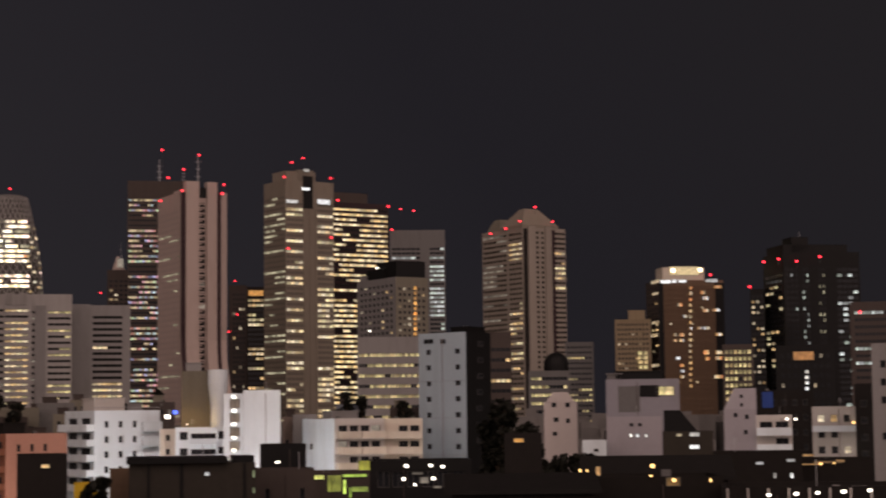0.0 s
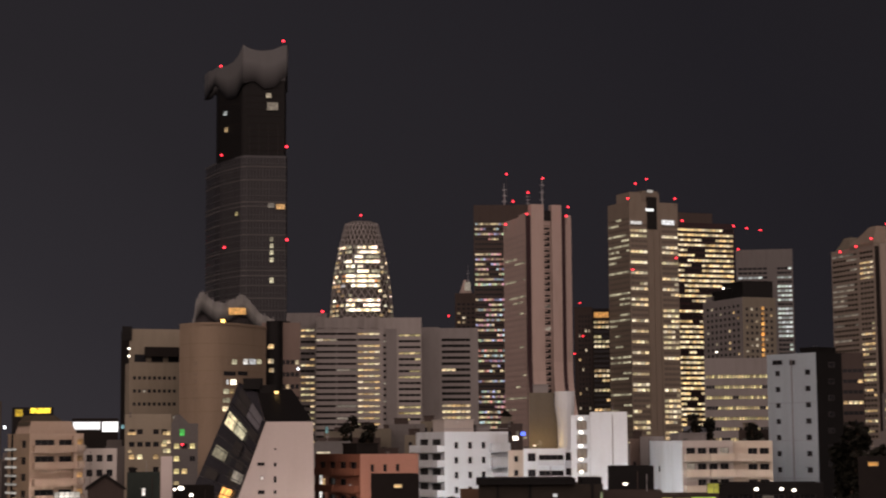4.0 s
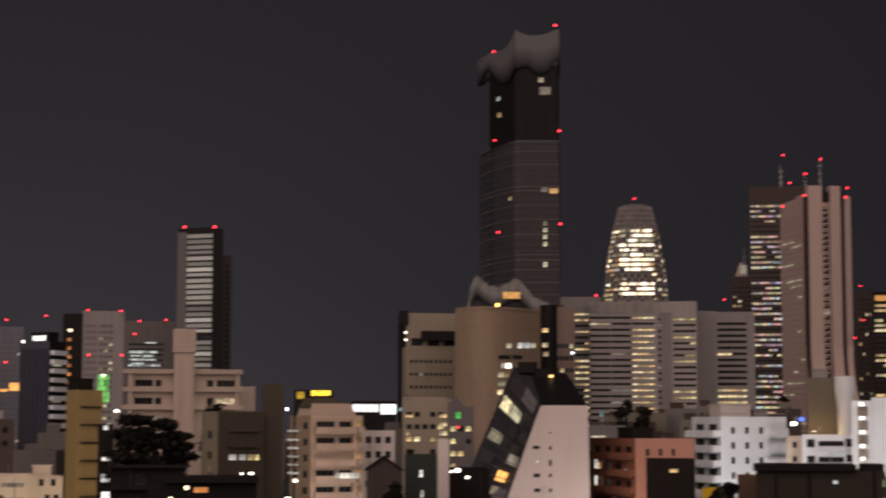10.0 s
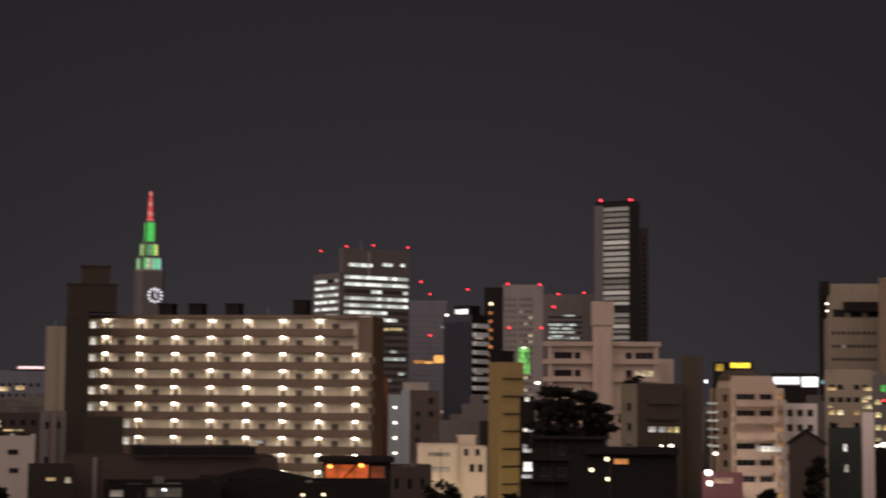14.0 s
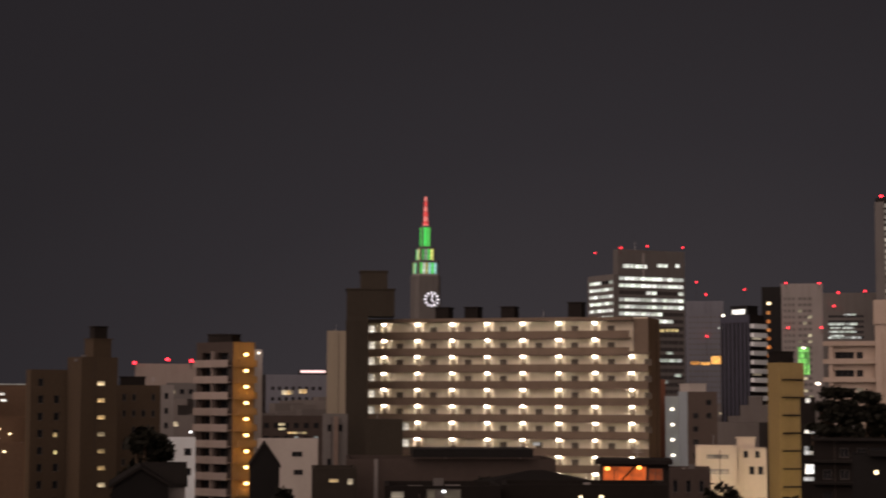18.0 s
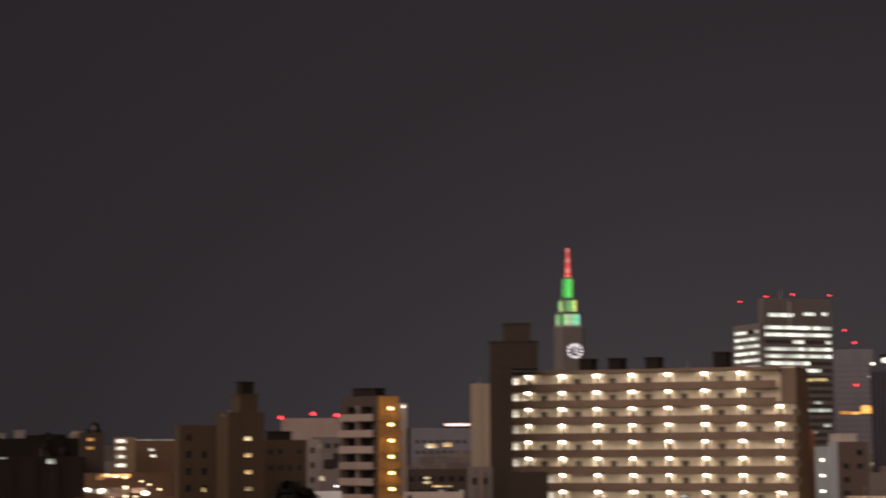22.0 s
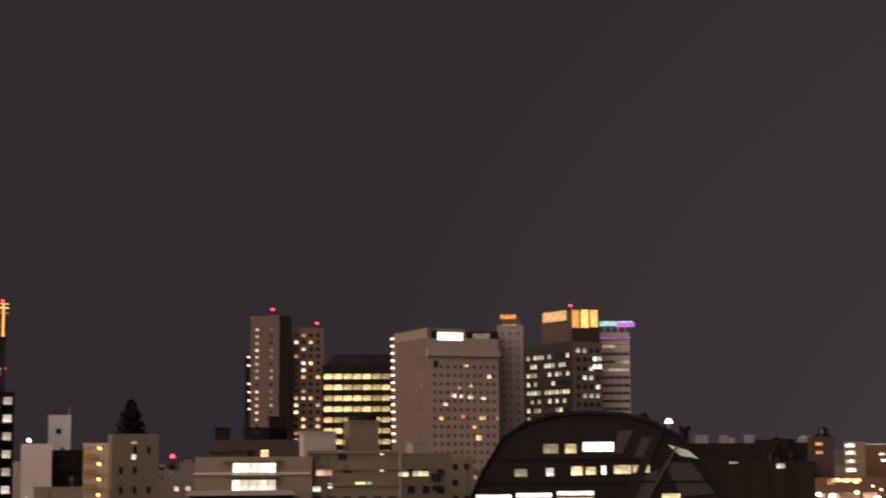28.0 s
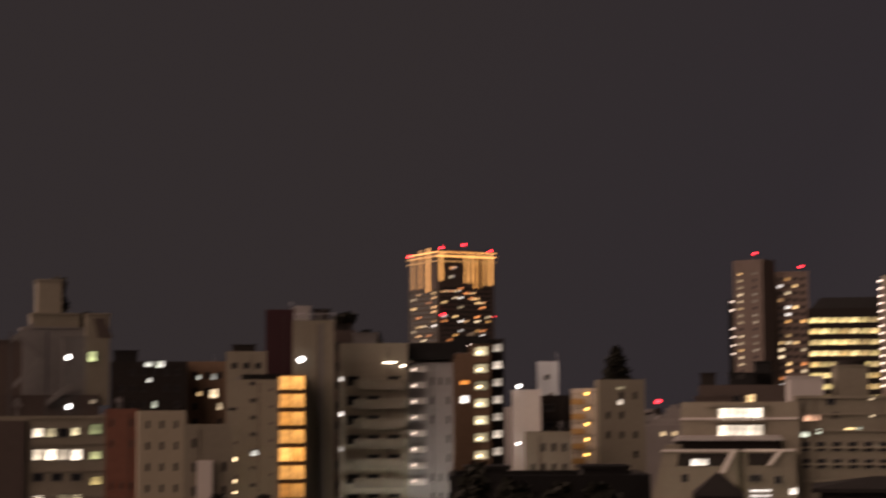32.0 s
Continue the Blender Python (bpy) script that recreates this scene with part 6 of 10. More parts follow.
b = building("hotel", "broad hotel slab with a white roof sign", (-608.7, 228), 91.47, 28.26, 35.66, 69.74, F(10, 3.1, 9, 0.5, 1.3, 0.06, 0.98, lit=0.03, tone="orange", glass="dkmauve", rec=0.2), F(1, 3.1, 6, 0.3, 1.2, 0.78, 0.9, lit=0.2, tone="dim", glass="mauve"), "greige", "dkmauve", category="hotel")
pw, pd, ph = b["size"]
penthouse(b, 0.3, pw * 0.55, 0.6, pd * 0.95, 3.4, "taupe")
spots(b, "r", [(9, 70.24, 10.16, 3.07)], "sign_white", "roof_sign", 0.3)
spots(b, "r", [(10.31, 48.82, 1.98, 1.44), (13.62, 48.67, 1.99, 1.44), (16.96, 48.32, 2, 1.44), (20.2, 33.65, 2.23, 1.86), (15.3, 59.75, 1.78, 1.03), (24.29, 55.85, 1.58, 1.45), (7.04, 45.72, 1.76, 1.23), (13.91, 41.34, 1.77, 1.44), (21.71, 40.81, 2.69, 1.45), (27.55, 40.88, 1.35, 1.45)], "homes", "window", 0.12)
spots(b, "r", [(22.1, 47.99, 1.79, 1.24), (12.27, 51.71, 1.55, 1.23), (16.93, 52.41, 1.56, 1.24)], "dim2", "window", 0.12)
ledge(b, "r", -0.3, pw + 0.3, 63.01, 65.48, 1.2, "greige", "cornice")
spots(b, "r", [(2.83, 70.85, 2.63, 2.86), (3.38, 60.28, 1.75, 2.45)], "glass", "window", 0.15)
lamps(b, "l", [(1.2, 71.43, 7.1, 1.5), (1.3, 68.66, 7.1, 1.5), (1.39, 65.89, 7.09, 1.5), (1.49, 63.12, 7.09, 1.5), (1.58, 60.35, 7.08, 1.5), (1.68, 57.59, 7.08, 1.5), (1.77, 54.83, 7.07, 1.5), (1.87, 52.08, 7.07, 1.5), (1.96, 49.32, 7.06, 1.5), (2.06, 46.57, 7.06, 1.5), (2.15, 43.83, 7.05, 1.5), (2.25, 41.08, 7.05, 1.5), (2.34, 38.34, 7.04, 1.5), (2.44, 35.61, 7.04, 1.5), (2.53, 32.87, 7.03, 1.49)], "soft_lamp", "stair_lamp")
b = building("office_building", "dark office with lit yellow floors and a sloping top", (-668.7, 207), 72.8, 27.15, 25, 62.63, F(7, 4.2, 2.5, 0.9, 2.1, 0.02, 0.98, lit=1.0, rows=True, tone="yellow"), None, "dark")
part("roof_screen", Solid().prism([(1, 1), (b["size"][0], 1), (b["size"][0], 12), (1, 12)], b["size"][2] - 0.5, b["size"][2] + 4.2, top=[(5, 2), (b["size"][0], 2), (b["size"][0], 11), (5, 11)]).mesh("roof_screen"), "black", b)
b = building("apartment_tower", "brown apartment tower with columns of warm windows", (-827.3, 234.8), 134.15, 11.67, 15.82, 95.01, None, F(1, 3.3, 5, wh=1.3, cols=[(0.1, 0.35, 1, 0.45, 0.9, "warm"), (0.6, 0.85, 1, 0.4, 0.55, "dim")]), "dkmauve", "dkmauve", category="tower")
beacon(b, (-834, 233.4, 98.14), 1.1, 4)
b = building("apartment_tower", "pinkish apartment tower with warm windows", (-846.2, 241.7), 74.06, 20.17, 20, 90.38, F(5, 3.4, 2, 0.55, 1.7, 0.08, 0.95, lit=0.36, tone="homes"), None, "mauve", category="tower")
beacon(b, (-841.4, 257.9, 92.5), 1.1, 4)
b = building("apartment_tower", "slim dark stair tower with white lamps", (-841.2, 221.9), 75.22, 3.41, 10, 76.78, None, None, "black")
lamps(b, "r", [(1.6, 75.46, 2.36, 1.64), (1.69, 71.45, 2.36, 1.64), (1.87, 62.63, 2.36, 1.64), (1.95, 58.63, 2.36, 1.64), (2.04, 54.63, 2.36, 1.64), (2.12, 50.63, 2.36, 1.64)], "soft_lamp")


# ---- the high-rise with the orange crown ----
b = building("apartment_tower", "high-rise with a crown of vertical orange lights", (-1293.8, 127), 112.39, 46.67, 45.84, 136.41, F(9, 3.4, 22, 0.6, 1.8, lit=0.2, tone="homes"), F(5, 3.4, 22, 0.6, 1.8, lit=0.26, tone="homes"), "dkbrown", "olive", category="tower")
pw, pd, ph = b["size"]
# light strips up the crown, and the double glowing rail round its top
for x, w, z0, z1 in ((5.5, 3.0, 113.5, 139.5), (17.5, 3.2, 113.5, 142.0), (29.5, 3.2, 110.5, 142.5)):
    ledge(b, "l", x, x + w, z0, z1, 0.6, "gold_strip", "light_strip")
for x, w, z0, z1 in ((1.6, 1.8, 118.0, 138.5), (22.6, 0.9, 117.0, 137.0), (26.6, 0.9, 116.5, 137.0), (30.4, 1.0, 113.0, 137.5), (34.4, 1.0, 113.0, 138.0), (38.8, 1.0, 115.5, 138.5), (43.4, 1.2, 115.5, 139.0)):
    ledge(b, "r", x, x + w, z0, z1, 0.6, "gold_strip", "light_strip")
for x, z in ((11.0, 127.8), (11.0, 121.2), (13.2, 127.8)):
    spots(b, "r", [(x, z, 2.0, 1.9)], "homes", "window", 0.2)
spots(b, "r", [(5.5, 110.5, 4.6, 1.5), (11.5, 110.8, 3.6, 1.5), (15.6, 110.9, 3.0, 1.5), (28.0, 109.5, 3.6, 1.5), (31.0, 105.5, 6.0, 1.5), (36.0, 102.5, 5.0, 1.5)], "homes", "window", 0.2)
for z0, z1, tone in ((ph - 0.9, ph + 0.1, "gold_strip"), (ph + 2.2, ph + 2.9, "gold_mid"), (ph - 4.4, ph - 3.8, "gold_dim")):
    part("crown_rail", Solid().box(-0.9, pw + 0.9, -1.2, -0.3, z0, z1).mesh("crown_rail"), tone, b, "glowing orange roof rail")
    part("crown_rail", Solid().box(-1.2, -0.3, 0.0, pd + 0.9, z0, z1).mesh("crown_rail"), tone, b, "glowing orange roof rail")
for k in range(12):
    part("rail_post", Solid().box(-0.25, 0.25, -0.9, -0.5, ph, ph + 2.3).mesh("rail_post"), "gold_dim", b, m=Matrix.Translation((1.0 + pw * k / 12, 0, 0)))
ledge(b, "l", 0.5, pd - 0.5, ph - 24, ph - 0.5, 0.15, "dkbrown", "crown_panel")
penthouse(b, pw * 0.2, pw * 0.8, 4, pd * 0.6, 4.2, "brown")
for at in ((-1320.6, 108.3, 137.39), (-1292.5, 129.4, 141.65), (-1301.7, 146.9, 144.61), (-1319.3, 168.3, 141.68), (-1291.4, 130.3, 93.28), (-1319, 170.4, 93.07)):
    beacon(b, at, 1.7, 4)

# ---- near houses, north end ----
b = building("apartment_house", "brick red apartment house with a salmon end wall", (-70.7, 291.5), 41.63, 11.1, 16.49, 23.69, F(1, 2.8, 1.0, wh=1.2, cols=[(0.1, 0.75, 3, 0.28, 0.0, "warm")]), F(4, 2.8, 0.8, 0.62, 1.7, 0.04, 0.96, lit=0.08, tone="warm", rec=0.35), "salmon", "brick", near=True)
balconies(b, "l", 0.02, 0.98, 2.8, 0.6, 6, 2, 0.8, 0.9, "brick")
spots(b, "l", [(3.93, 17.69, 1.07, 4.88), (14.7, 18.1, 1.2, 1.14)], "white_l", "strip_light", 0.9)
penthouse(b, 1, 5, 3, 8, 1.6, "dark")
penthouse(b, 6, 10, 5, 12, 0.8, "dkbrown")
b = building("apartment_house", "white apartment house with balconies round one corner", (-66.6, 343.6), 32.97, 13.47, 15.18, 27.66, F(1, 2.86, 1.3, wh=1.25, cols=[(0.08, 0.72, 3, 0.27, 0.03, "warm")]), F(2, 2.86, 0.9, 0.7, 1.7, lit=0.05, tone="dim"), "white", near=True)
balconies(b, "l", 0.0, 1.0, 2.86, 1.0, 6, 1, 1.4, 1.1, "white")
balconies(b, "r", 0.70, 1.0, 2.86, 1.0, 6, 1, 1.1, 1.5, "white")
penthouse(b, 0.8, 7, 2, 8, 2.2, "offwhite")
penthouse(b, 8, 11, 3, 8, 1.2, "grey")
part("roof_rail", Solid().box(0, b["size"][0], 0.1, 0.2, b["size"][2] + 0.5, b["size"][2] + 0.6).mesh("roof_rail"), "metal", b)
b = building("apartment_house", "low white house with square windows", (-49.4, 331.3), 8.48, 9.76, 10, 24.3, None, None, "white", near=True)
spots(b, "r", [(1.54, 22.74, 1.43, 1.47), (8.52, 22.85, 1.44, 1.47), (1.55, 19.86, 1.43, 1.26), (8.53, 20.07, 1.44, 1.26)], "glass")
spots(b, "r", [(5.13, 22.69, 4.52, 0.95), (5.13, 19.81, 4.52, 0.95)], "glass")
ledge(b, "r", 2.62, 7.59, 21.25, 22.18, 1.0, "white", "balcony")
ledge(b, "r", 2.62, 7.59, 18.37, 19.29, 1.0, "white", "balcony")
b = building("apartment_house", "narrow cream house between white ones", (-52.6, 333.9), 8.95, 2.89, 10, 24.02, None, None, "cream", near=True)
spots(b, "r", [(1.45, 22.44, 0.72, 1.06), (1.45, 19.85, 0.72, 1.06)], "glass")
b = building("apartment_house", "tan block lit amber from below", (-60.5, 415.6), 8.28, 6.45, 12, 37.06, None, None, "taupe", near=True)
penthouse(b, 1, 4.5, 2, 7, 1.8, "grey")
s = Solid()
cx = 8.26
for z0, z1, r0, r1 in ((0, b["size"][2] - 8, 1.7, 1.7), (b["size"][2] - 8, b["size"][2] - 3, 1.7, 2.3), (b["size"][2] - 3, b["size"][2] + 0.2, 2.3, 2.3)):
    s.prism(ring(r0, 14, cx, -1), z0, z1, top=ring(r1, 14, cx, -1))
part("tank_tower", s.mesh("tank_tower"), "white", b, "white flaring water tower")
b = building("apartment_house", "blank white block with a lit outdoor stair", (-36.6, 328), 6.37, 6.74, 12, 30.9, None, None, "white", near=True)
b = building("stair_tower", "open white stair with a lamp on each landing", (-40.3, 329.5), 6.97, 3.48, 6, 30.35, F(1, 2.55, 0.6, 0.7, 1.6, 0.2, 0.95, lit=0.0, rec=1.2, glass="cream"), None, "white", near=True)
lamps(b, "r", [(1.84, 29.72, 1.13, 0.94), (1.84, 27.26, 1.13, 0.94), (1.84, 24.79, 1.13, 0.94), (1.84, 22.34, 1.12, 0.94), (1.84, 20.09, 1.12, 0.94)], "white_lamp", "stair_lamp")
b = building("apartment_house", "cream house with long rows of balconies", (-19.5, 319.4), 23.49, 9.43, 17.42, 25.59, F(4, 2.75, 0.8, 0.8, 1.7, lit=0.12, tone="dim", rec=0.3), F(2, 2.75, 1.0, 0.22, 1.1, lit=0.0), "offwhite", "white", near=True)
balconies(b, "r", 0.01, 0.99, 2.75, 0.7, 8, 2, 1.2, 1.0, "cream")
penthouse(b, 1, 6, 4, 9, 1.2, "grey")
b = building("apartment_house", "cream house wing lit warm behind its balconies", (-10.9, 323.8), 1.92, 6.88, 14, 25.49, F(3, 2.75, 0.8, 0.8, 1.7, lit=0.15, tone="dim"), None, "cream", near=True)
balconies(b, "r", 0.01, 0.99, 2.75, 0.7, 8, 1, 1.2, 1.0, "cream")
b = building("utility_house", "small pale plant house on a roof", (-28.9, 343.8), 4.81, 4.5, 8, 26.47, None, None, "grey", near=True)
# shade on the right face is put in as a black wall
b = building("apartment_tower", "slim blue-grey tower with paired windows", (4.1, 340), 49.31, 7.34, 11.92, 41.67, None, F(1, 3.0, 2.2, wh=1.0, cols=[(0.12, 0.30, 1, 0.55, 0.0, "warm"), (0.72, 0.92, 1, 0.55, 0.0, "warm")]), "black", "bluegrey", near=True, category="tower")
spots(b, "l", [(2.63, 40.14, 2.39, 0.87), (6.26, 40, 1.38, 0.86)], "glass")
spots(b, "r", [(4.28, 39.46, 1.47, 0.97), (4.16, 36.39, 1.47, 0.97), (4.04, 33.34, 1.47, 0.97), (3.91, 30.29, 1.46, 0.97), (3.79, 27.25, 1.46, 0.97), (3.67, 24.21, 1.46, 0.97), (3.54, 21.19, 1.46, 0.97)], "glass")
penthouse(b, 1.5, b["size"][0] - 0.5, 1, 5, 0.9, "black")
for k in range(1, 4):
    ledge(b, "l", 0.02, b["size"][1] - 0.02, b["size"][2] - 2.2 - 7.0 * k, b["size"][2] - 2.15 - 7.0 * k, 0.03, "grey", "joint")
ledge(b, "l", b["size"][1] * 0.5, b["size"][1] * 0.5 + 0.15, 0, b["size"][2] - 1, 0.12, "grey", "downpipe")

b = building("house_block", "small beige house with an arched gable", (15.3, 279.6), -3.13, 5.14, 10, 27.66, None, None, "palepink", near=True, category="house")
s = Solid()
s.prism([(0.2, 0.0), (4.9, 0.0), (4.9, 8), (0.2, 8)], b["size"][2] - 0.2, b["size"][2] + 1.5, top=[(1.4, 0.0), (3.7, 0.0), (3.7, 8), (1.4, 8)])
part("gable", s.mesh("gable"), "palepink", b)
spots(b, "r", [(1.56, 27.21, 0.7, 0.7), (3.65, 27.18, 0.7, 0.7), (1.87, 24.94, 0.78, 0.7), (3.7, 24.75, 0.61, 0.7), (1.66, 22.78, 0.7, 0.61)], "glass")
b = building("house_block", "low whitish house lit bluish", (18.1, 239.3), -4.32, 3.2, 8, 22.16, None, None, "white", near=True, category="house")
spots(b, "r", [(1.83, 20.88, 0.59, 0.38)], "glass")
b = building("apartment_house", "mauve-grey concrete house with a recessed terrace", (24, 268.9), -5.1, 10.85, 12, 30.81, None, None, "mauvegrey", near=True)
# two thin dark panels paint the terrace recess's shade on the wall
ledge(b, "r", 1.81, 5, 25.92, 29.77, 0.05, "midgrey", "recess")
ledge(b, "r", 5, 7.85, 28.14, 29.89, 0.06, "black", "recess")
spots(b, "r", [(8.73, 29.02, 2.66, 1.36)], "yellow")
penthouse(b, 1.5, 8.5, 3, 9, 1.1, "black")
penthouse(b, 0.2, 2.4, 3, 9, 0.8, "midgrey")
b = building("apartment_house", "plain grey house with small lit windows", (21.8, 244), -5.1, 7.34, 10, 25.25, None, None, "palegrey", near=True)
spots(b, "r", [(3.21, 22.72, 0.45, 0.54), (4.11, 22.71, 0.53, 0.54), (5.25, 22.69, 0.45, 0.54)], "white_l")
spots(b, "r", [(3.31, 24.15, 0.53, 0.46), (4.45, 24.14, 0.53, 0.46)], "glass")
b = building("house_block", "dark house with two lit windows", (26.8, 223.4), -6.84, 6.21, 9, 23.35, None, None, "olive", near=True, category="house")
part("gable", Solid().prism([(0.2, 0.2), (4.6, 0.2), (4.6, 8), (0.2, 8)], b["size"][2] - 0.4, b["size"][2] + 2.6, top=[(0.2, 0.2), (2.2, 0.2), (2.2, 8), (0.2, 8)]).mesh("gable"), "black", b)
spots(b, "r", [(3.93, 22.96, 1.24, 0.56), (3.89, 21.44, 1.24, 0.56)], "white_l")
spots(b, "r", [(2.06, 22.91, 0.69, 0.42)], "office")
b = building("apartment_house", "tall pale house with a sloping shoulder", (45.7, 296.5), -8.77, 5.3, 10, 26.3, None, None, "palegrey", near=True)
part("shoulder", Solid().prism([(0, 0), (5.3, 0), (5.3, 10), (0, 10)], b["size"][2], b["size"][2] + 3.4, top=[(1.75, 0), (5.3, 0), (5.3, 10), (1.75, 10)]).mesh("shoulder"), "palegrey", b)
penthouse(b, 2.6, 4.9, 2, 7, 3.6, "dark")
spots(b, "r", [(2.9, 28.4, 0.5, 0.6), (2.9, 27.0, 0.5, 0.6), (1.9, 25.34, 0.64, 0.75), (3.72, 25.04, 0.64, 0.75), (3.47, 22.56, 0.64, 0.75)], "glass")
b = building("apartment_house", "white house with open balconies", (50.8, 295.7), -9.76, 5.8, 10, 25.3, F(2, 2.7, 0.6, 0.8, 1.6, lit=0.1, tone="dim"), None, "offwhite", near=True)
balconies(b, "r", 0.0, 1.0, 2.7, 0.5, 5, 1, 1.2, 1.0, "white")
lamps(b, "r", [(4.97, 24.6, 0.81, 0.75), (6.33, 24.58, 0.72, 0.75)], "white_lamp", "lamp", 1.6)
b = building("apartment_house", "white stepped house by the lane", (65.6, 323.4), -11.47, 7.68, 12, 26.72, F(3, 2.8, 0.8, 0.5, 1.3, lit=0.06, tone="warm"), None, "offwhite", near=True)
ledge(b, "r", 0, b["size"][0], b["size"][2] - 4.5, b["size"][2] - 3.4, 1.2, "white", "balcony")
lamps(b, "r", [(7.2, 23.82, 0.98, 0.83)], "warm_lamp")
b = building("apartment_house", "tall grey house at the lane's end", (69.1, 291.9), -13.31, 8.75, 12, 36.65, F(3, 2.9, 2, 0.35, 1.2, lit=0.02), None, "grey", near=True)
b = building("apartment_house", "dark narrow house by the lane", (70.8, 312.1), -12.78, 2.94, 10, 30.46, F(1, 2.9, 2, 0.4, 1.2, lit=0.0), None, "dark", near=True)
b = building("apartment_house", "dark house with blue panels behind the gables", (60.8, 354.8), -9.72, 11.42, 10, 30.11, F(5, 2.9, 1, 0.4, 1.2, lit=0.06, tone="warm"), None, "dark", near=True)
ledge(b, "r", 1.47, 3.55, 26.78, 29.87, 0.2, "bluepaint", "panel")
b = building("shed_row", "long low lamp-lit gallery in front of the lane", (16.5, 108.7), -8.65, 11.91, 8, 20.86, None, None, "dark", near=True, category="building")
lamps(b, "r", [(2.78, 20.37, 0.46, 0.35), (4.38, 20.43, 0.53, 0.35), (5.63, 20.49, 0.46, 0.35), (7.14, 20.55, 0.59, 0.35), (8.65, 20.61, 0.46, 0.35)], "white_lamp", "gallery_lamp")
for k in range(9):
    ledge(b, "r", 1.2 * k + 0.3, 1.2 * k + 0.42, b["size"][2] - 1.4, b["size"][2] - 0.1, 0.12, "offwhite", "post")

# dark roofs and low houses before the white blocks; their shade is in the colours
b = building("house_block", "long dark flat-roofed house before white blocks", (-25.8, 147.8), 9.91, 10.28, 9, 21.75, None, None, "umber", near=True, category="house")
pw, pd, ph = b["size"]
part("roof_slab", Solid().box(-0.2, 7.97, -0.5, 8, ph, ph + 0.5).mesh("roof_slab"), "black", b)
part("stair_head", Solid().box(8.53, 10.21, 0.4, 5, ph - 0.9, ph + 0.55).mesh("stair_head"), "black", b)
spots(b, "r", [(6.31, 20.87, 0.46, 0.38)], "white_l")
spots(b, "r", [(10.14, 20.81, 0.23, 0.61), (10.14, 19.47, 0.23, 0.47)], "greenish_l")
for x, w in ((262, 3), (318, 4), (428, 3)):
    ledge(b, "r", 1.49 + (x - 262) * 0.047, 1.49 + (x - 262) * 0.047 + w * 0.06, 0, ph, 0.12, "black", "pier")
b = building("house_block", "dim brown low house beside the black block", (-16.5, 157.1), 5.98, 5.13, 8, 20.93, F(3, 2.6, 0.9, 0.3, 1.0, lit=0.0, low=0), None, "dkbrown", near=True, category="house")
lamps(b, "r", [(1.95, 21.59, 0.78, 0.35)], "white_lamp", "lamp", 0.5)
b = building("house_block", "small brown lean-to with a tin roof", (-29.1, 157.3), 10.49, 1.84, 6, 21.07, None, None, "brown", near=True, category="house")
b = building("house_block", "small black block with a flat roof", (-18.8, 184), 5.84, 4.64, 8, 22.8, None, None, "black", near=True, category="house")
b = building("house_block", "dark house with one lit window", (-34.5, 146), 13.31, 3.97, 8, 22.63, None, None, "dark", near=True, category="house")
spots(b, "r", [(2.24, 21.71, 0.75, 0.38)], "office")
b = building("house_block", "low shop front lit green and yellow", (-14.7, 199.5), 4.21, 6.83, 8, 19.52, None, None, "dkbrown", near=True, category="shop")
spots(b, "r", [(0.68, 18.96, 1.36, 0.56), (4.71, 19.09, 2.73, 0.38), (5.26, 17.6, 1.86, 0.63), (3.59, 17.87, 0.37, 1.63), (4.2, 17.24, 0.31, 1.13)], "lime", "lit_panel", 0.1)
spots(b, "r", [(2.47, 18.25, 1.61, 1.88), (5.84, 20.18, 1.49, 1.13)], "dimlime", "lit_panel", 0.06)
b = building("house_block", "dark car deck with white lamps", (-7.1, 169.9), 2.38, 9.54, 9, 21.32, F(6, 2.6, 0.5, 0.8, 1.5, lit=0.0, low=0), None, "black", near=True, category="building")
# dim emitting panels imitate the whitish glow round the lamps
spots(b, "r", [(4.49, 20.11, 1.06, 0.27), (5.12, 19.47, 0.85, 0.64), (6.33, 18.82, 0.74, 0.27)], "dim", "lit_panel", 0.1)
lamps(b, "r", [(3.44, 20.81, 0.74, 0.59), (5.71, 20.83, 0.69, 0.53), (6.83, 20.71, 0.69, 0.53), (3.16, 19.6, 0.63, 0.59), (5.97, 19.62, 0.74, 0.53), (4.21, 19.06, 0.53, 0.43)], "white_lamp")
b = building("yellow_hoarding", "small yellow painted shed", (-28.1, 137.2), 11.57, 1.72, 6, 20.51, None, None, "yellowpaint", near=True, category="shed")
tree((6, 189.9), 27.27, 2.5, 0)
tree((8.2, 184.8), 25.06, 2.32, 1)
tree((11, 179.7), 23.18, 2.03, 2)
tree((13.2, 171.5), 21.9, 1.83, 3)
tree((6, 164.9), 22.1, 2.07, 4)
tree((8.8, 159.8), 21.41, 2.01, 5)
tree((2.4, 150), 20.31, 1.41, 6)
tree((4.9, 191.9), 25.22, 1.81, 7)
tree((9.3, 183.8), 24.02, 1.73, 8)
tree((12.1, 175.6), 22.39, 1.88, 9)
tree((6, 187.9), 25.79, 2.12, 10)
tree((-26.1, 137.6), 20.98, 0.7, 11)
tree((-26.9, 136.4), 20.6, 0.61, 12)

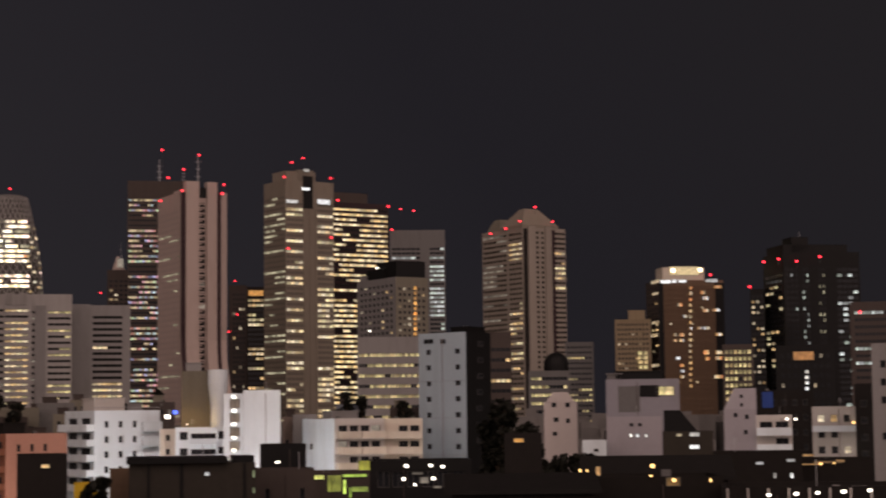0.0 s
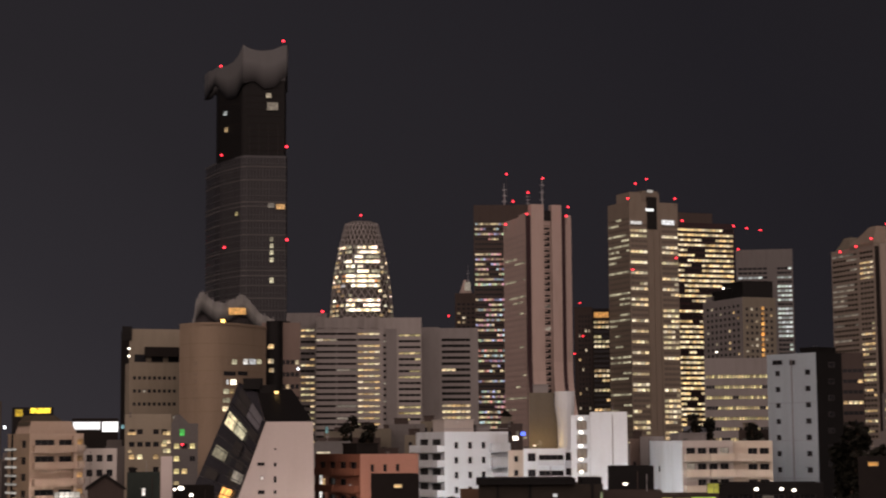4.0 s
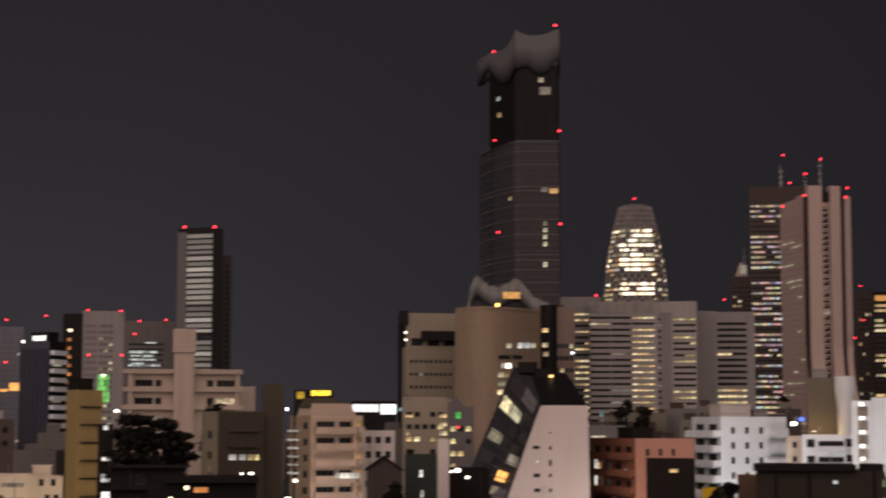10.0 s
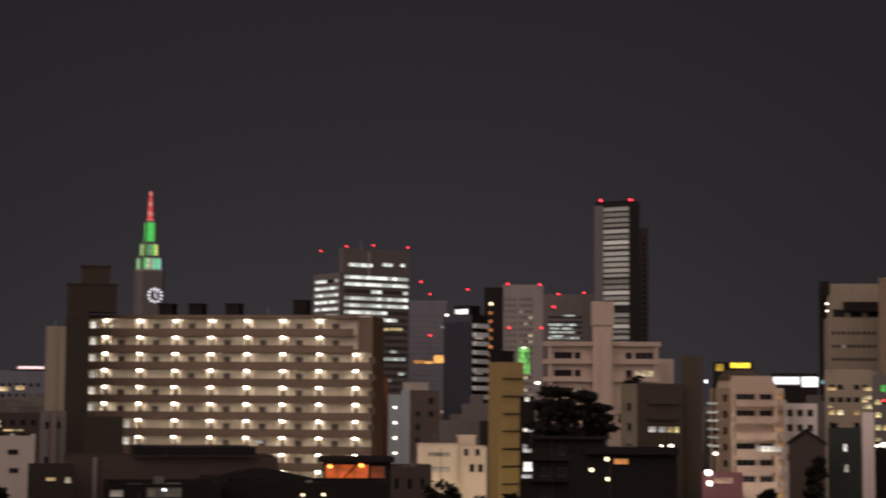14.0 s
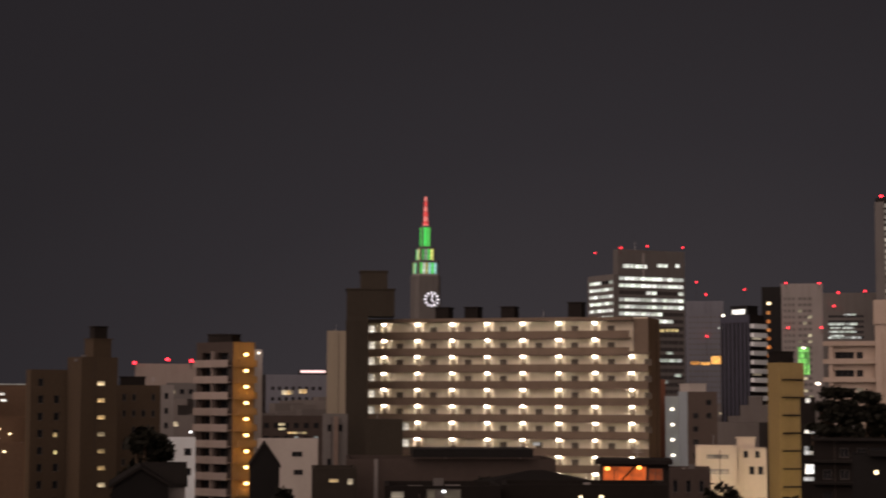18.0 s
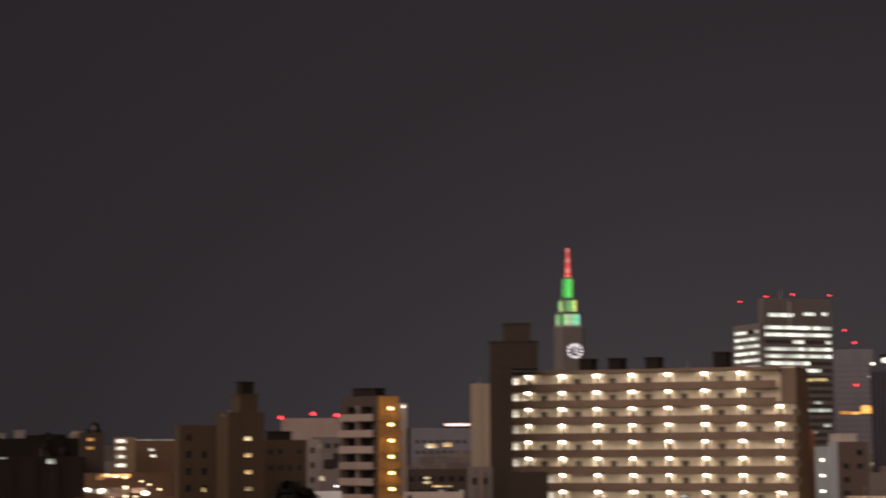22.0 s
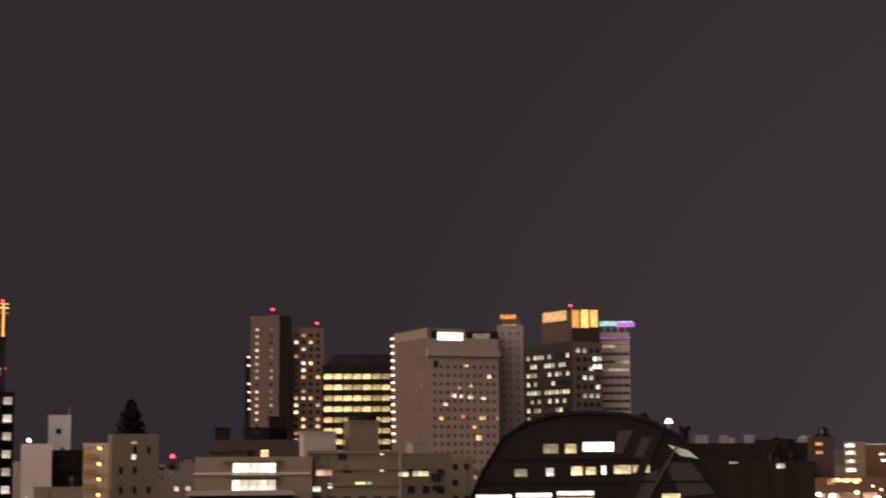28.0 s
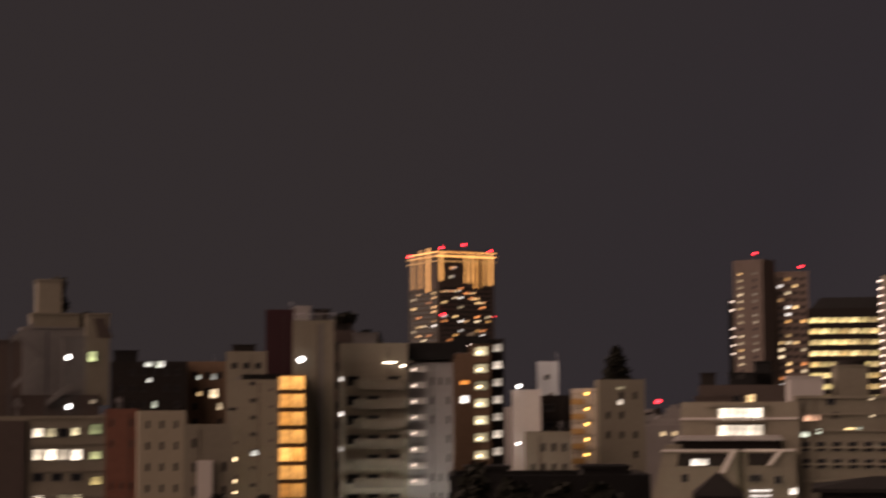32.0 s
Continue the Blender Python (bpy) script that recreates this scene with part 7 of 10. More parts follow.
b = building("house_block", "dark house among trees with an orange window", (4.9, 150.3), -1.88, 3.1, 4, 23.9, None, None, "dark", near=True, category="house")
spots(b, "r", [(1.2, 23.3, 0.9, 0.42)], "orange")
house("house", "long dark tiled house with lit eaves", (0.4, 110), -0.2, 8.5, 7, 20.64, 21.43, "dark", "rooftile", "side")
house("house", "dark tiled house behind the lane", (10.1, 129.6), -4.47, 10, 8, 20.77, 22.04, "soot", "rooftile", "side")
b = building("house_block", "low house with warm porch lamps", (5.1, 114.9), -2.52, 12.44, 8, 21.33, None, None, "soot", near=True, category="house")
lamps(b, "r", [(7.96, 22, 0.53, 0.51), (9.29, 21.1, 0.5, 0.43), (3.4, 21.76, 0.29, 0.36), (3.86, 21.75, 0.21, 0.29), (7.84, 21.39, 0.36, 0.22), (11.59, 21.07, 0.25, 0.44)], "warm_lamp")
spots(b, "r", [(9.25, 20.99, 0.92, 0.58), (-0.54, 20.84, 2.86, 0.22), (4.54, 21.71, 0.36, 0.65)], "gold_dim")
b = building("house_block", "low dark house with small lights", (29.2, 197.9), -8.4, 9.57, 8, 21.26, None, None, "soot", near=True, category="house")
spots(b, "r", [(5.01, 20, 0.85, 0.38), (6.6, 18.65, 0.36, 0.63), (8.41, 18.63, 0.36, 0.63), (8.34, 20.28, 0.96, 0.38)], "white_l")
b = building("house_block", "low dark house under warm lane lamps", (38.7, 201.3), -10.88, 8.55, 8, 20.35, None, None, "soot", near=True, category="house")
lamps(b, "r", [(2.87, 19.77, 0.67, 0.51), (0.54, 19.84, 0.62, 0.51), (-0.48, 20.91, 0.55, 0.45), (4.34, 19.82, 0.37, 0.32)], "warm_lamp")
# emitting strips in place of lamplight on the awnings
spots(b, "r", [(0.9, 19.72, 3.69, 0.19), (3.67, 19.95, 3.06, 0.26), (1.55, 20.71, 1.23, 0.32), (4.96, 20.06, 0.98, 0.32)], "gold_dim", "awning_light", 0.2)

# ---- small roofs between the white blocks and the offices ----
def roofs(rows):
    for label, at, wall, tone in rows:
        b = building("apartment_house", label, *at, F(3, 2.8, 0.9, 0.45, 1.2, lit=0.22, tone=tone), None, wall, near=True)
        pw = b["size"][0]
        penthouse(b, pw * 0.15, pw * 0.55, 1.5, 5, 1.3, "dkbrown" if wall != "dkbrown" else "taupe")


roofs((("small taupe roof house before the offices", ((-110.3, 425.9), 14.52, 4.12, 9, 28.11), "taupe", "warm"), ("dark brown house with an orange lamp", ((-104.2, 417.2), 14.02, 7.78, 9, 26.98), "dkbrown", "orange"),
       ("grey house with scattered lit windows", ((-101.4, 438.4), 13.02, 6.74, 9, 28.77), "midgrey", "office"), ("low taupe house under the office row", ((-90, 415.4), 12.23, 6.35, 9, 27.51), "taupe", "warm"),
       ("sand-coloured house with a roof room", ((-93.9, 452.4), 11.73, 6.33, 9, 31.18), "sand", "office"), ("grey house with a pale roof tank", ((-86.7, 446.7), 10.98, 3.96, 9, 29.69), "grey", "warm"),
       ("mauve house behind the white corner block", ((-86.1, 462), 10.55, 11.37, 9, 28.39), "mauve", "office"), ("dark house beside the flaring water tower", ((-64.6, 394.8), 9.29, 5.62, 9, 29.76), "dkbrown", "dim"),
       ("grey roof house behind the cream balconies", ((-21.1, 349.4), 3.46, 5.02, 9, 28.36), "bluedim", "dim"), ("dark roof house behind the cream wing", ((-10.7, 351.8), 1.74, 5.72, 9, 27.6), "dkbrown", "dim"),
       ("brown low roof house by the white slab", ((-31.3, 348.6), 5.13, 4.34, 9, 26.08), "mauve", "dim"), ("dim house over the brick one", ((-108.4, 405.8), 14.96, 9.11, 9, 27.01), "dkbrown", "warm"),
       ("taupe house over the brick one", ((-105, 427.3), 13.8, 8.89, 9, 29.23), "taupe", "office"), ("grey house over the salmon wall", ((-99.1, 439), 12.72, 8.97, 9, 30.39), "midgrey", "office")))
tree((-106.7, 432), 32.59, 2.23, 101, "tree", 700)
tree((-99, 416.4), 29.37, 2.42, 102, "tree", 700)
tree((-19, 347.5), 31.13, 2.18, 103, "tree", 700)
tree((-7.8, 349.9), 29.52, 1.98, 104, "tree", 700)
tree((-16.1, 349.6), 30.05, 1.54, 105, "tree", 700)
tree((-99.4, 418.4), 32.31, 2.7, 106, "tree", 700)
tree((-101.6, 405.5), 30.32, 2.1, 107, "tree", 700)
tree((-65.8, 414.8), 32.82, 1.58, 108, "tree", 700)

e = thing("street_lamp", "small bright lamps on a roof pole", "lamp", (-59.9, 390.4))
part("pole", Solid().prism(ring(0.06, 6), 0, 26.5).mesh("pole"), "darkmetal", e)
part("lens", Solid().prism(ring(0.55, 10), 26.5 - 0.4, 26.5 + 0.4).mesh("lens"), "white_lamp", e, "glowing white lens")
part("lens", Solid().prism(ring(0.5, 10, 1.7, 0), 27.45 - 0.4, 27.45 + 0.4).mesh("lens"), "blue_lamp", e, "glowing blue lens")
part("arm", Solid().box(0, 1.7, -0.04, 0.04, 27.45 - 0.5, 27.45 - 0.42).mesh("arm"), "darkmetal", e)

# ---- the faceted glass house with the white wall ----
def faceted(at, yaw):
    e = thing("office_building", "dark faceted glass building with a white slanting wall", "building", at, yaw)
    k = 0.09
    z0 = 29.09
    P = lambda x, y, d=0.0: Vector(((x - 640) * k * (1 + d / 300), d, z0 + (750 - y) * k * (1 + d / 300)))
    base = 960

    def slab(name, pts, m, label="", thick=0.5):
        v = pts + [p + Vector((0, thick, 0)) for p in pts]
        n = len(pts)
        f = [tuple(range(n)), tuple(reversed(range(n, 2 * n)))] + [(i, n + i, n + (i + 1) % n, (i + 1) % n) for i in range(n)]
        return part(name, mesh_of(name, v, [tuple(reversed(q)) for q in f]), m, e, label)

    slab("white_wall", [P(610, 750), P(696, 750), P(700, base), P(534, base)], "whitewarm", "plain white rendered wall")
    slab("roof", [P(592, 689, 12), P(657, 689, 12), P(695, 749, 0.1), P(609, 749, 0.1)], "black", "black sloping roof")
    slab("glass_flank", [P(609, 751, -0.05), P(530, base, -0.05), P(440, base, 12), P(560, 676, 14), P(592, 689, 12)], "facetglass", "dark slanting glass")
    slab("side_wall", [P(696, 750, 0.1), P(700, base, 0.1), P(700, base, 14), P(655, 690, 12)], "black")
    for x0, x1, y0, y1 in ((568, 604, 656, 678), (598, 626, 668, 694)):
        a, b2 = P(x0, y1, 11), P(x1, y0, 11)
        part("plant_box", Solid().box(a.x, b2.x, 10.5, 14, a.z - 1, b2.z - 1.2).mesh("plant_box"), "black", e)
    # glazing bars, lit panes and panes with painted reflections follow the slant
    a, b2, c, d = P(609, 751, -0.3), P(530, base, -0.3), P(440, base, 11.7), P(562, 676, 13.7)
    at2 = lambda u, w: (a + (b2 - a) * w) * (1 - u) + (d + (c - d) * w) * u
    for j in range(1, 15):
        w = j / 15
        p, q = at2(0, w), at2(1, w)
        t = Vector((0, -0.12, 0.14))
        v = [p, q, q + Vector((0, 0, 0.16)), p + Vector((0, 0, 0.16))]
        v += [x + Vector((0, -0.15, 0)) for x in v]
        part("glazing_bar", mesh_of("glazing_bar", v, [(0, 1, 2, 3), (7, 6, 5, 4), (0, 4, 5, 1), (1, 5, 6, 2), (2, 6, 7, 3), (3, 7, 4, 0)]), "darkmetal", e)
    # facetpale and facetmid panes: reflections put into the base colour
    toned_panes = ((0.36, 0.64, 0.175, 0.255, "dim2"), (0.66, 0.94, 0.175, 0.255, "office"), (0.58, 0.92, 0.385, 0.455, "dim2"), (0.03, 0.28, 0.465, 0.545, "dim"), (0.15, 0.38, 0.61, 0.69, "orange"), (0.24, 0.38, 0.73, 0.80, "dim2"),
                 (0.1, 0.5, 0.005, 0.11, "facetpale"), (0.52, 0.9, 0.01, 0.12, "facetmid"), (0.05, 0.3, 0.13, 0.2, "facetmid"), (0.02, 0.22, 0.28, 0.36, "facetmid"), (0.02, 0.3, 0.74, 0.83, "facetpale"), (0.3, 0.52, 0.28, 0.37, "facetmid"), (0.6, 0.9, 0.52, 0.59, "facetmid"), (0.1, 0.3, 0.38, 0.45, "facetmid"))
    for u0, u1, w0, w1, tone in toned_panes:
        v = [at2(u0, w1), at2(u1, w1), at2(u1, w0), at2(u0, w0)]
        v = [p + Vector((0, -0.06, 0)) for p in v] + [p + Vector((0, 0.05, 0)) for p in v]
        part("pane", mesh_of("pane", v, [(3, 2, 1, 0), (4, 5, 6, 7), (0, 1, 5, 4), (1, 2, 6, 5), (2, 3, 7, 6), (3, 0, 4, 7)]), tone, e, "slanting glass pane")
    for x, y, w, h, tone in ((601, 827, 13, 6, "glass"), (627, 828, 5, 7, "glass"), (627, 800, 4, 3, "glass"), (603, 852, 6, 7, "white_l"), (627, 855, 5, 12, "glass"), (602, 878, 12, 7, "glass"), (627, 878, 5, 7, "glass"), (603, 905, 12, 7, "glass"), (627, 905, 5, 7, "glass")):
        p = P(x, y)
        part("window", window_mesh(w * k, h * k, tone, True), None, e, m=Matrix.Translation((p.x, -0.05, p.z)))
    part("roof_lamp", Solid().prism(ring(0.35, 10), 0, 0.4).mesh("roof_lamp"), "warm_lamp", e, m=Matrix.Translation(P(629, 697, 10)))
    return e


faceted((-83.1, 288.3), 16.08)

# ---- houses below the beige store ----
b = building("office_building", "pale narrow office with lit floors", (-168.2, 438.9), 20.97, 11.59, 12, 33.53, F(5, 3.2, 3, 0.7, 1.3, lit=0.15, rows=True, tone="office"), None, "storetan", near=True)
spots(b, "r", [(1.66, 28.6, 2.31, 0.88), (10.48, 28.61, 2.03, 1.03), (10.51, 26.44, 2.03, 1.03), (10.54, 24.12, 2.03, 1.18), (1.29, 24.12, 1.01, 0.88)], "office")
b = building("office_building", "small dark office with green and red shop lights", (-147.2, 414.6), 19.55, 6.4, 12, 30.69, F(3, 3.0, 4, 0.7, 1.3, lit=0.45, tone="yellow"), None, "midgrey", near=True)
spots(b, "r", [(2.61, 28.52, 1.22, 1.66)], "green_l", "sign_panel")
lamps(b, "r", [(2.64, 25.67, 1.09, 0.97)], "red_lamp", "red_sign")
part("gable", Solid().prism([(0, 0.3), (4.5, 0.3), (4.5, 8), (0, 8)], b["size"][2] - 0.2, b["size"][2] + 2.2, top=[(1, 0.3), (2, 0.3), (2, 8), (1, 8)]).mesh("gable"), "midgrey", b)
b = building("apartment_house", "white slab end wall", (-86.6, 239.8), 19.86, 1.57, 5, 23.74, None, None, "whitewarm", near=True)
b = building("house_block", "dark green house with a lit window", (-85.6, 224.2), 20.89, 4.27, 8, 21.75, None, None, "greenpaint", near=True, category="house")
spots(b, "r", [(2.17, 19.25, 0.5, 1.05), (2.3, 16.6, 0.5, 1.05)], "white_l")
penthouse(b, 0.3, 1.2, 1, 3, 0.4, "black")
house("house", "small dark gabled house", (-86.5, 213.1), 22.1, 4.4, 7, 19.93, 21.47, "dkbrown", "rooftile", "front", over=0.3)
b = building("house_block", "low yard with a bright lamp", (-86.7, 245.1), 19.47, 5.77, 8, 19.56, None, None, "soot", near=True, category="house")
lamps(b, "r", [(1.12, 19.24, 1.6, 1.14), (2.58, 18.27, 1.12, 0.82), (0.25, 19.08, 0.8, 0.65)], "white_lamp")
b = building("office_building", "plain grey house behind the brick one", (-98.7, 366.9), 15.06, 7.46, 10, 26.05, None, None, "midgrey", near=True)
spots(b, "r", [(1.78, 23.7, 2.84, 0.48)], "warm", "strip_light")
spots(b, "r", [(2.48, 28.41, 0.71, 1.43)], "cyan_l", "sign_panel", 0.2)

b = building("carport", "low carport with white strip lights", (-45.1, 132.5), 18.8, 9.35, 7, 19.27, None, None, "soot", near=True, category="carport")
# wall pieces under the lamps emit, in place of light on them
spots(b, "r", [(2.93, 19.14, 2.09, 0.53), (6.05, 19.1, 0.83, 0.44)], "dim2", "lit_panel", 0.05)
lamps(b, "r", [(1.05, 19.12, 0.42, 0.44), (5.43, 19.22, 0.41, 0.4), (6.26, 19.36, 0.5, 0.44), (6.71, 19.07, 0.5, 0.44), (6.17, 18.76, 0.5, 0.4)], "white_lamp")
spots(b, "r", [(2.71, 18, 2.92, 0.31)], "sign_white", "strip_light", 0.3)
# billboard lit white, far down the avenue
b = building("sign_board", "brightly lit white billboard on a roof", (-215.1, 517), 22.59, 13.7, 3, 33.91, None, None, "dark", near=True, category="billboard")
spots(b, "r", [(4.31, 31.69, 8.2, 2.46), (11.33, 31.35, 4.8, 3.16)], "sign_white", "sign_panel")
spots(b, "r", [(15.11, 31.36, 1.03, 1.23)], "cyan_l", "sign_panel")

b = building("apartment_house", "cream house with broad balconies and a lit stair", (-133.5, 301.8), 43.87, 10.12, 11.41, 27.61, F(2, 2.95, 0.5, 0.82, 1.6, lit=0.0, rec=0.4), F(2, 2.95, 0.5, 0.5, 1.3, lit=0.15, tone="dim"), "creamtan", "beige", near=True)
balconies(b, "r", 0.04, 0.80, 2.95, 0.3, 7, 1, 1.3, 1.0, "creamtan")
spots(b, "r", [(6.53, 16.68, 4.96, 1.15)], "white_room", "window", 1.5)
ledge(b, "r", 7.86, 8.52, 0, b["size"][2] - 0.5, 1.0, "creamtan", "pier")
part("stair_head", Solid().prism([(0.2, 1.5), (9.6, 1.5), (9.6, 9), (0.2, 9)], b["size"][2] - 0.4, b["size"][2] + 2.2, top=[(0.9, 2), (8.4, 2), (8.4, 9), (0.9, 9)]).mesh("stair_head"), "creamtan", b)
part("roof_room", Solid().prism([(0.4, 1.9), (8.0, 1.9), (8.0, 8), (0.4, 8)], b["size"][2] + 1.4, b["size"][2] + 3.3, top=[(1.6, 2.4), (5.4, 2.4), (5.4, 8), (1.6, 8)]).mesh("roof_room"), "khaki", b, "dark sloping roof room")
pod = Solid().prism([(-0.9, 0.0), (-0.9, -0.7), (-0.5, -1.25), (0.5, -1.25), (0.9, -0.7), (0.9, 0.0)], -0.1, 1.05).mesh("side_balcony")
for k in range(7):
    part("side_balcony", pod, "bandtan", b, m=Matrix.Translation((9.35, 0.0, b["size"][2] - 3.1 - 2.95 * k)))
spots(b, "r", [(9.4, b["size"][2] - 1.5 - 2.95 * k, 1.1, 1.0) for k in range(7)], "gold_dim", "window", 0.04)
# pale stair slabs whose brightness is put in as emission
spots(b, "l", [(2.33, 24.78, 6.11, 0.53), (2.44, 23.14, 6.1, 0.53), (2.53, 21.6, 6.09, 0.53), (2.63, 20.06, 6.09, 0.53), (2.73, 18.52, 6.08, 0.53), (2.82, 16.99, 6.07, 0.53)], "grey_l", "stair_landing", 0.3)
lamps(b, "l", [(3.82, 15.58, 3.93, 1.06)], "white_lamp", "stair_lamp")
b = building("roof_sign", "yellow glowing roof sign on a small frame", (-139.7, 307.8), 24.41, 7.37, 3, 32.41, None, None, "black", near=True, category="sign")
spots(b, "r", [(1.24, 31.39, 1.43, 1.38), (5.02, 31.81, 3.69, 1.06)], "sign_yellow", "sign_panel")
lamps(b, "r", [(-1.25, 28.8, 0.91, 1.17)], "cool_lamp", "lamp", 0.8)
b = building("apartment_house", "pale low house with yellow windows", (-132.6, 323.9), 22.26, 6.41, 9, 24.88, F(3, 2.8, 0.5, 0.6, 1.3, lit=0.2, tone="yellow"), None, "offwhite", near=True)
penthouse(b, 1, 4.5, 1, 6, 1.5, "dark")
b = building("apartment_house", "dark brown block with a taller stair end", (-117.1, 232.1), 48.77, 7.08, 6.46, 27.59, None, F(1, 2.9, 2, 0.3, 1.2, lit=0.0), "khaki", "taupe", near=True)
spots(b, "r", [(2.26, 21.05, 1.2, 0.9), (3.8, 21.04, 1.12, 0.9)], "white_l")
spots(b, "r", [(5.1, 21.03, 1.04, 0.9), (6.06, 21.02, 0.7, 0.91)], "yellow")
lamps(b, "r", [(5.05, 18.71, 1.39, 0.82), (3.58, 18.72, 0.69, 0.57)], "white_lamp")
for y in (756, 784):
    ledge(b, "r", 1.5, b["size"][0] - 1.0, b["size"][2] - (y - 726) * 0.08 - 0.5, b["size"][2] - (y - 726) * 0.08 + 0.4, 0.5, "khaki", "balcony")
b = building("stair_tower", "dark blank stair tower of the brown block", (-113.3, 238.4), 25.42, 3.16, 8, 31.64, None, None, "khaki", near=True)
tree((-127, 249.5), 30.2, 2.5, 41, "roof_tree", 500, "small dark shrub on a roof")

# ---- beige block with the central stair tower ----
b = building("apartment_house", "beige block with deep eaves and a central stair tower", (-197.5, 347.8), 29.59, 24.45, 14, 37.96, F(1, 3.9, 1.05, wh=1.45, cols=[(0.058, 0.221, 1, 1.0, 0.06, "dim"), (0.24, 0.297, 1, 1.0, 0.3, "dim"), (0.70, 0.76, 1, 1.0, 0.1, "dim"), (0.785, 0.95, 1, 1.0, 0.1, "office")], rec=0.7), None, "bandtan", near=True)
pw, pd, ph = b["size"]
for k in range(3):
    ledge(b, "r", -1.2, pw + 0.4, ph - 0.85 - 3.9 * k, ph + 0.15 - 3.9 * k, 1.4, "bandtan", "eaves_band")
ledge(b, "r", 9.84, 14.22, 0, 41.74, 2.2, "bandtan", "stair_tower")
ledge(b, "r", 9.6, 14.46, 41.74, 46.92, 2.6, "bandtan", "stair_head", -3.5)
for x in (0.46, 0.56):
    ledge(b, "r", pw * x, pw * x + 0.1, 0, ph + 2, 2.3, "beige", "joint")
for x in (0.02, 0.97):
    ledge(b, "r", pw * x - 0.3, pw * x + 0.3, 0, ph - 1, 1.3, "bandtan", "column")
b = building("utility_house", "small pale plant room", (-185.2, 376.9), 26.17, 3.93, 8, 34.91, None, None, "bandtan", near=True)

# ---- the long gallery block ----
b = building("apartment_block", "long apartment block with lamp-lit access galleries", (-172.8, 245.3), 115.16, 11.57, 49.15, 38.91, None, None, "brown", "gallery_wall", near=True, category="apartment block")
pw, pd, ph = b["size"]
fl = 2.78
L = pd
# galleries: slabs and parapets for each floor, doors, piers and lamps
top_end = 46.28
for j in range(13):
    z = ph - 0.55 - fl * (j + 1)
    s1 = L + 0.3 if j > 1 else top_end
    s0 = 6.34 if j >= 6 else 0.1
    if j > 9:
        s0 = 33.06
    ledge(b, "l", s0, s1, z, z + 1.12, 1.75, "gallery", "parapet", 1.6)
    ledge(b, "l", s0, s1, z - 0.2, z, 1.8, "gallery", "gallery_floor")
ledge(b, "l", -0.2, top_end + 0.4, ph - 0.55, ph + 0.05, 1.9, "gallery", "roof_edge")
ledge(b, "l", top_end, L + 0.4, ph - 0.55 - 2 * fl, ph - 0.1 - 2 * fl, 1.9, "gallery", "roof_edge")
ledge(b, "l", top_end + 0.5, L + 0.1, ph - 0.3 - 2 * fl, ph - 0.2, 0.5, "gallery", "end_wall")
step = (40 - 2.95) / 6
x_lamp = 2.95
fm = face_matrix(b, "l")
door = Solid().box(-0.42, 0.42, -0.08, 0.02, 0, 2.0).mesh("door")
niche = Solid().box(-0.17, 0.17, -0.3, 0.02, 0, 2.5).mesh("pier")
lens = Solid().prism(ring(0.22, 10), -0.22, -0.1, top=ring(0.3, 10)).prism(ring(0.3, 10), -0.1, 0.0, top=ring(0.18, 10)).mesh("lamp")
for j in range(12):
    z = ph - 0.55 - fl * (j + 1)
    for i in range(8):
        x = x_lamp + step * i
        if (i == 0 and j > 5) or (i == 7 and j < 2) or (i < 5 and j > 7):
            continue
        m = fm @ Matrix.Translation((x + (0.35 if i else 0.5), 0, z))
        part("lamp", lens, "gallery_lamp", b, m=m @ Matrix.Translation((0, -0.95, fl - 0.22)))
        for d in (-0.82, 0.82):
            part("pier", niche, "gallery_wall", b, m=m @ Matrix.Translation((d, 0, 0)))
        part("door", door, "doorpaint", b, m=m)
        if random.random() < 0.8:
            part("window", window_mesh(1.2, 1.1, "towertan_glass", True), None, b, m=m @ Matrix.Translation((2.6, -0.06, 1.45)))
for j in range(8):
    z = ph - 0.55 - fl * (j + 1)
    spots(b, "l", [((1.0 if j < 6 else 7.2), z + 1.6, 1.05, 1.5)], "white_room", "window", 0.25)
for t in range(4):
    x = (18.18, 24.64, 36.35, 12.95)[t]
    penthouse(b, 2, 5, L - x - 1.2, L - x + 1.2, 2.0 if t != 2 else 2.6, "dark", "tank_house")
mast(b, 3, L - 30.63, 2.6, 0.08)
b = building("stair_tower", "dark brown lift tower at the block's end", (-211.2, 213.1), 44.74, 3.76, 12, 38.27, None, None, "olive", near=True)
penthouse(b, 0.1, 8.2, 4, 11, 3.6, "olive", "lift_head", 39.2)
penthouse(b, 2.4, 7.0, 5, 10, 2.0, "olive", "tank", 43.9)
part("lift_shaft", Solid().box(0.1, 3.7, 4, 11, 37, 39.3).mesh("lift_shaft"), "olive", b)
b = building("apartment_house", "dark corner block before the galleries", (-198.4, 204.6), 44.11, 5.96, 9, 22.06, None, None, "olive", near=True)
b = building("apartment_house", "grey slab behind the lift tower", (-298.7, 295.2), 45.33, 4.47, 10, 41.18, None, None, "storetan", near=True)
b = building("apartment_house", "low grey house with a pipe", (-213.8, 210.4), 45.45, 4.12, 8, 22.8, F(2, 2.8, 1, 0.4, 1.2, lit=0.0), None, "midgrey", near=True)
ledge(b, "r", 1.86, 2.61, 0, 22.4, 0.8, "mauve", "pipe")
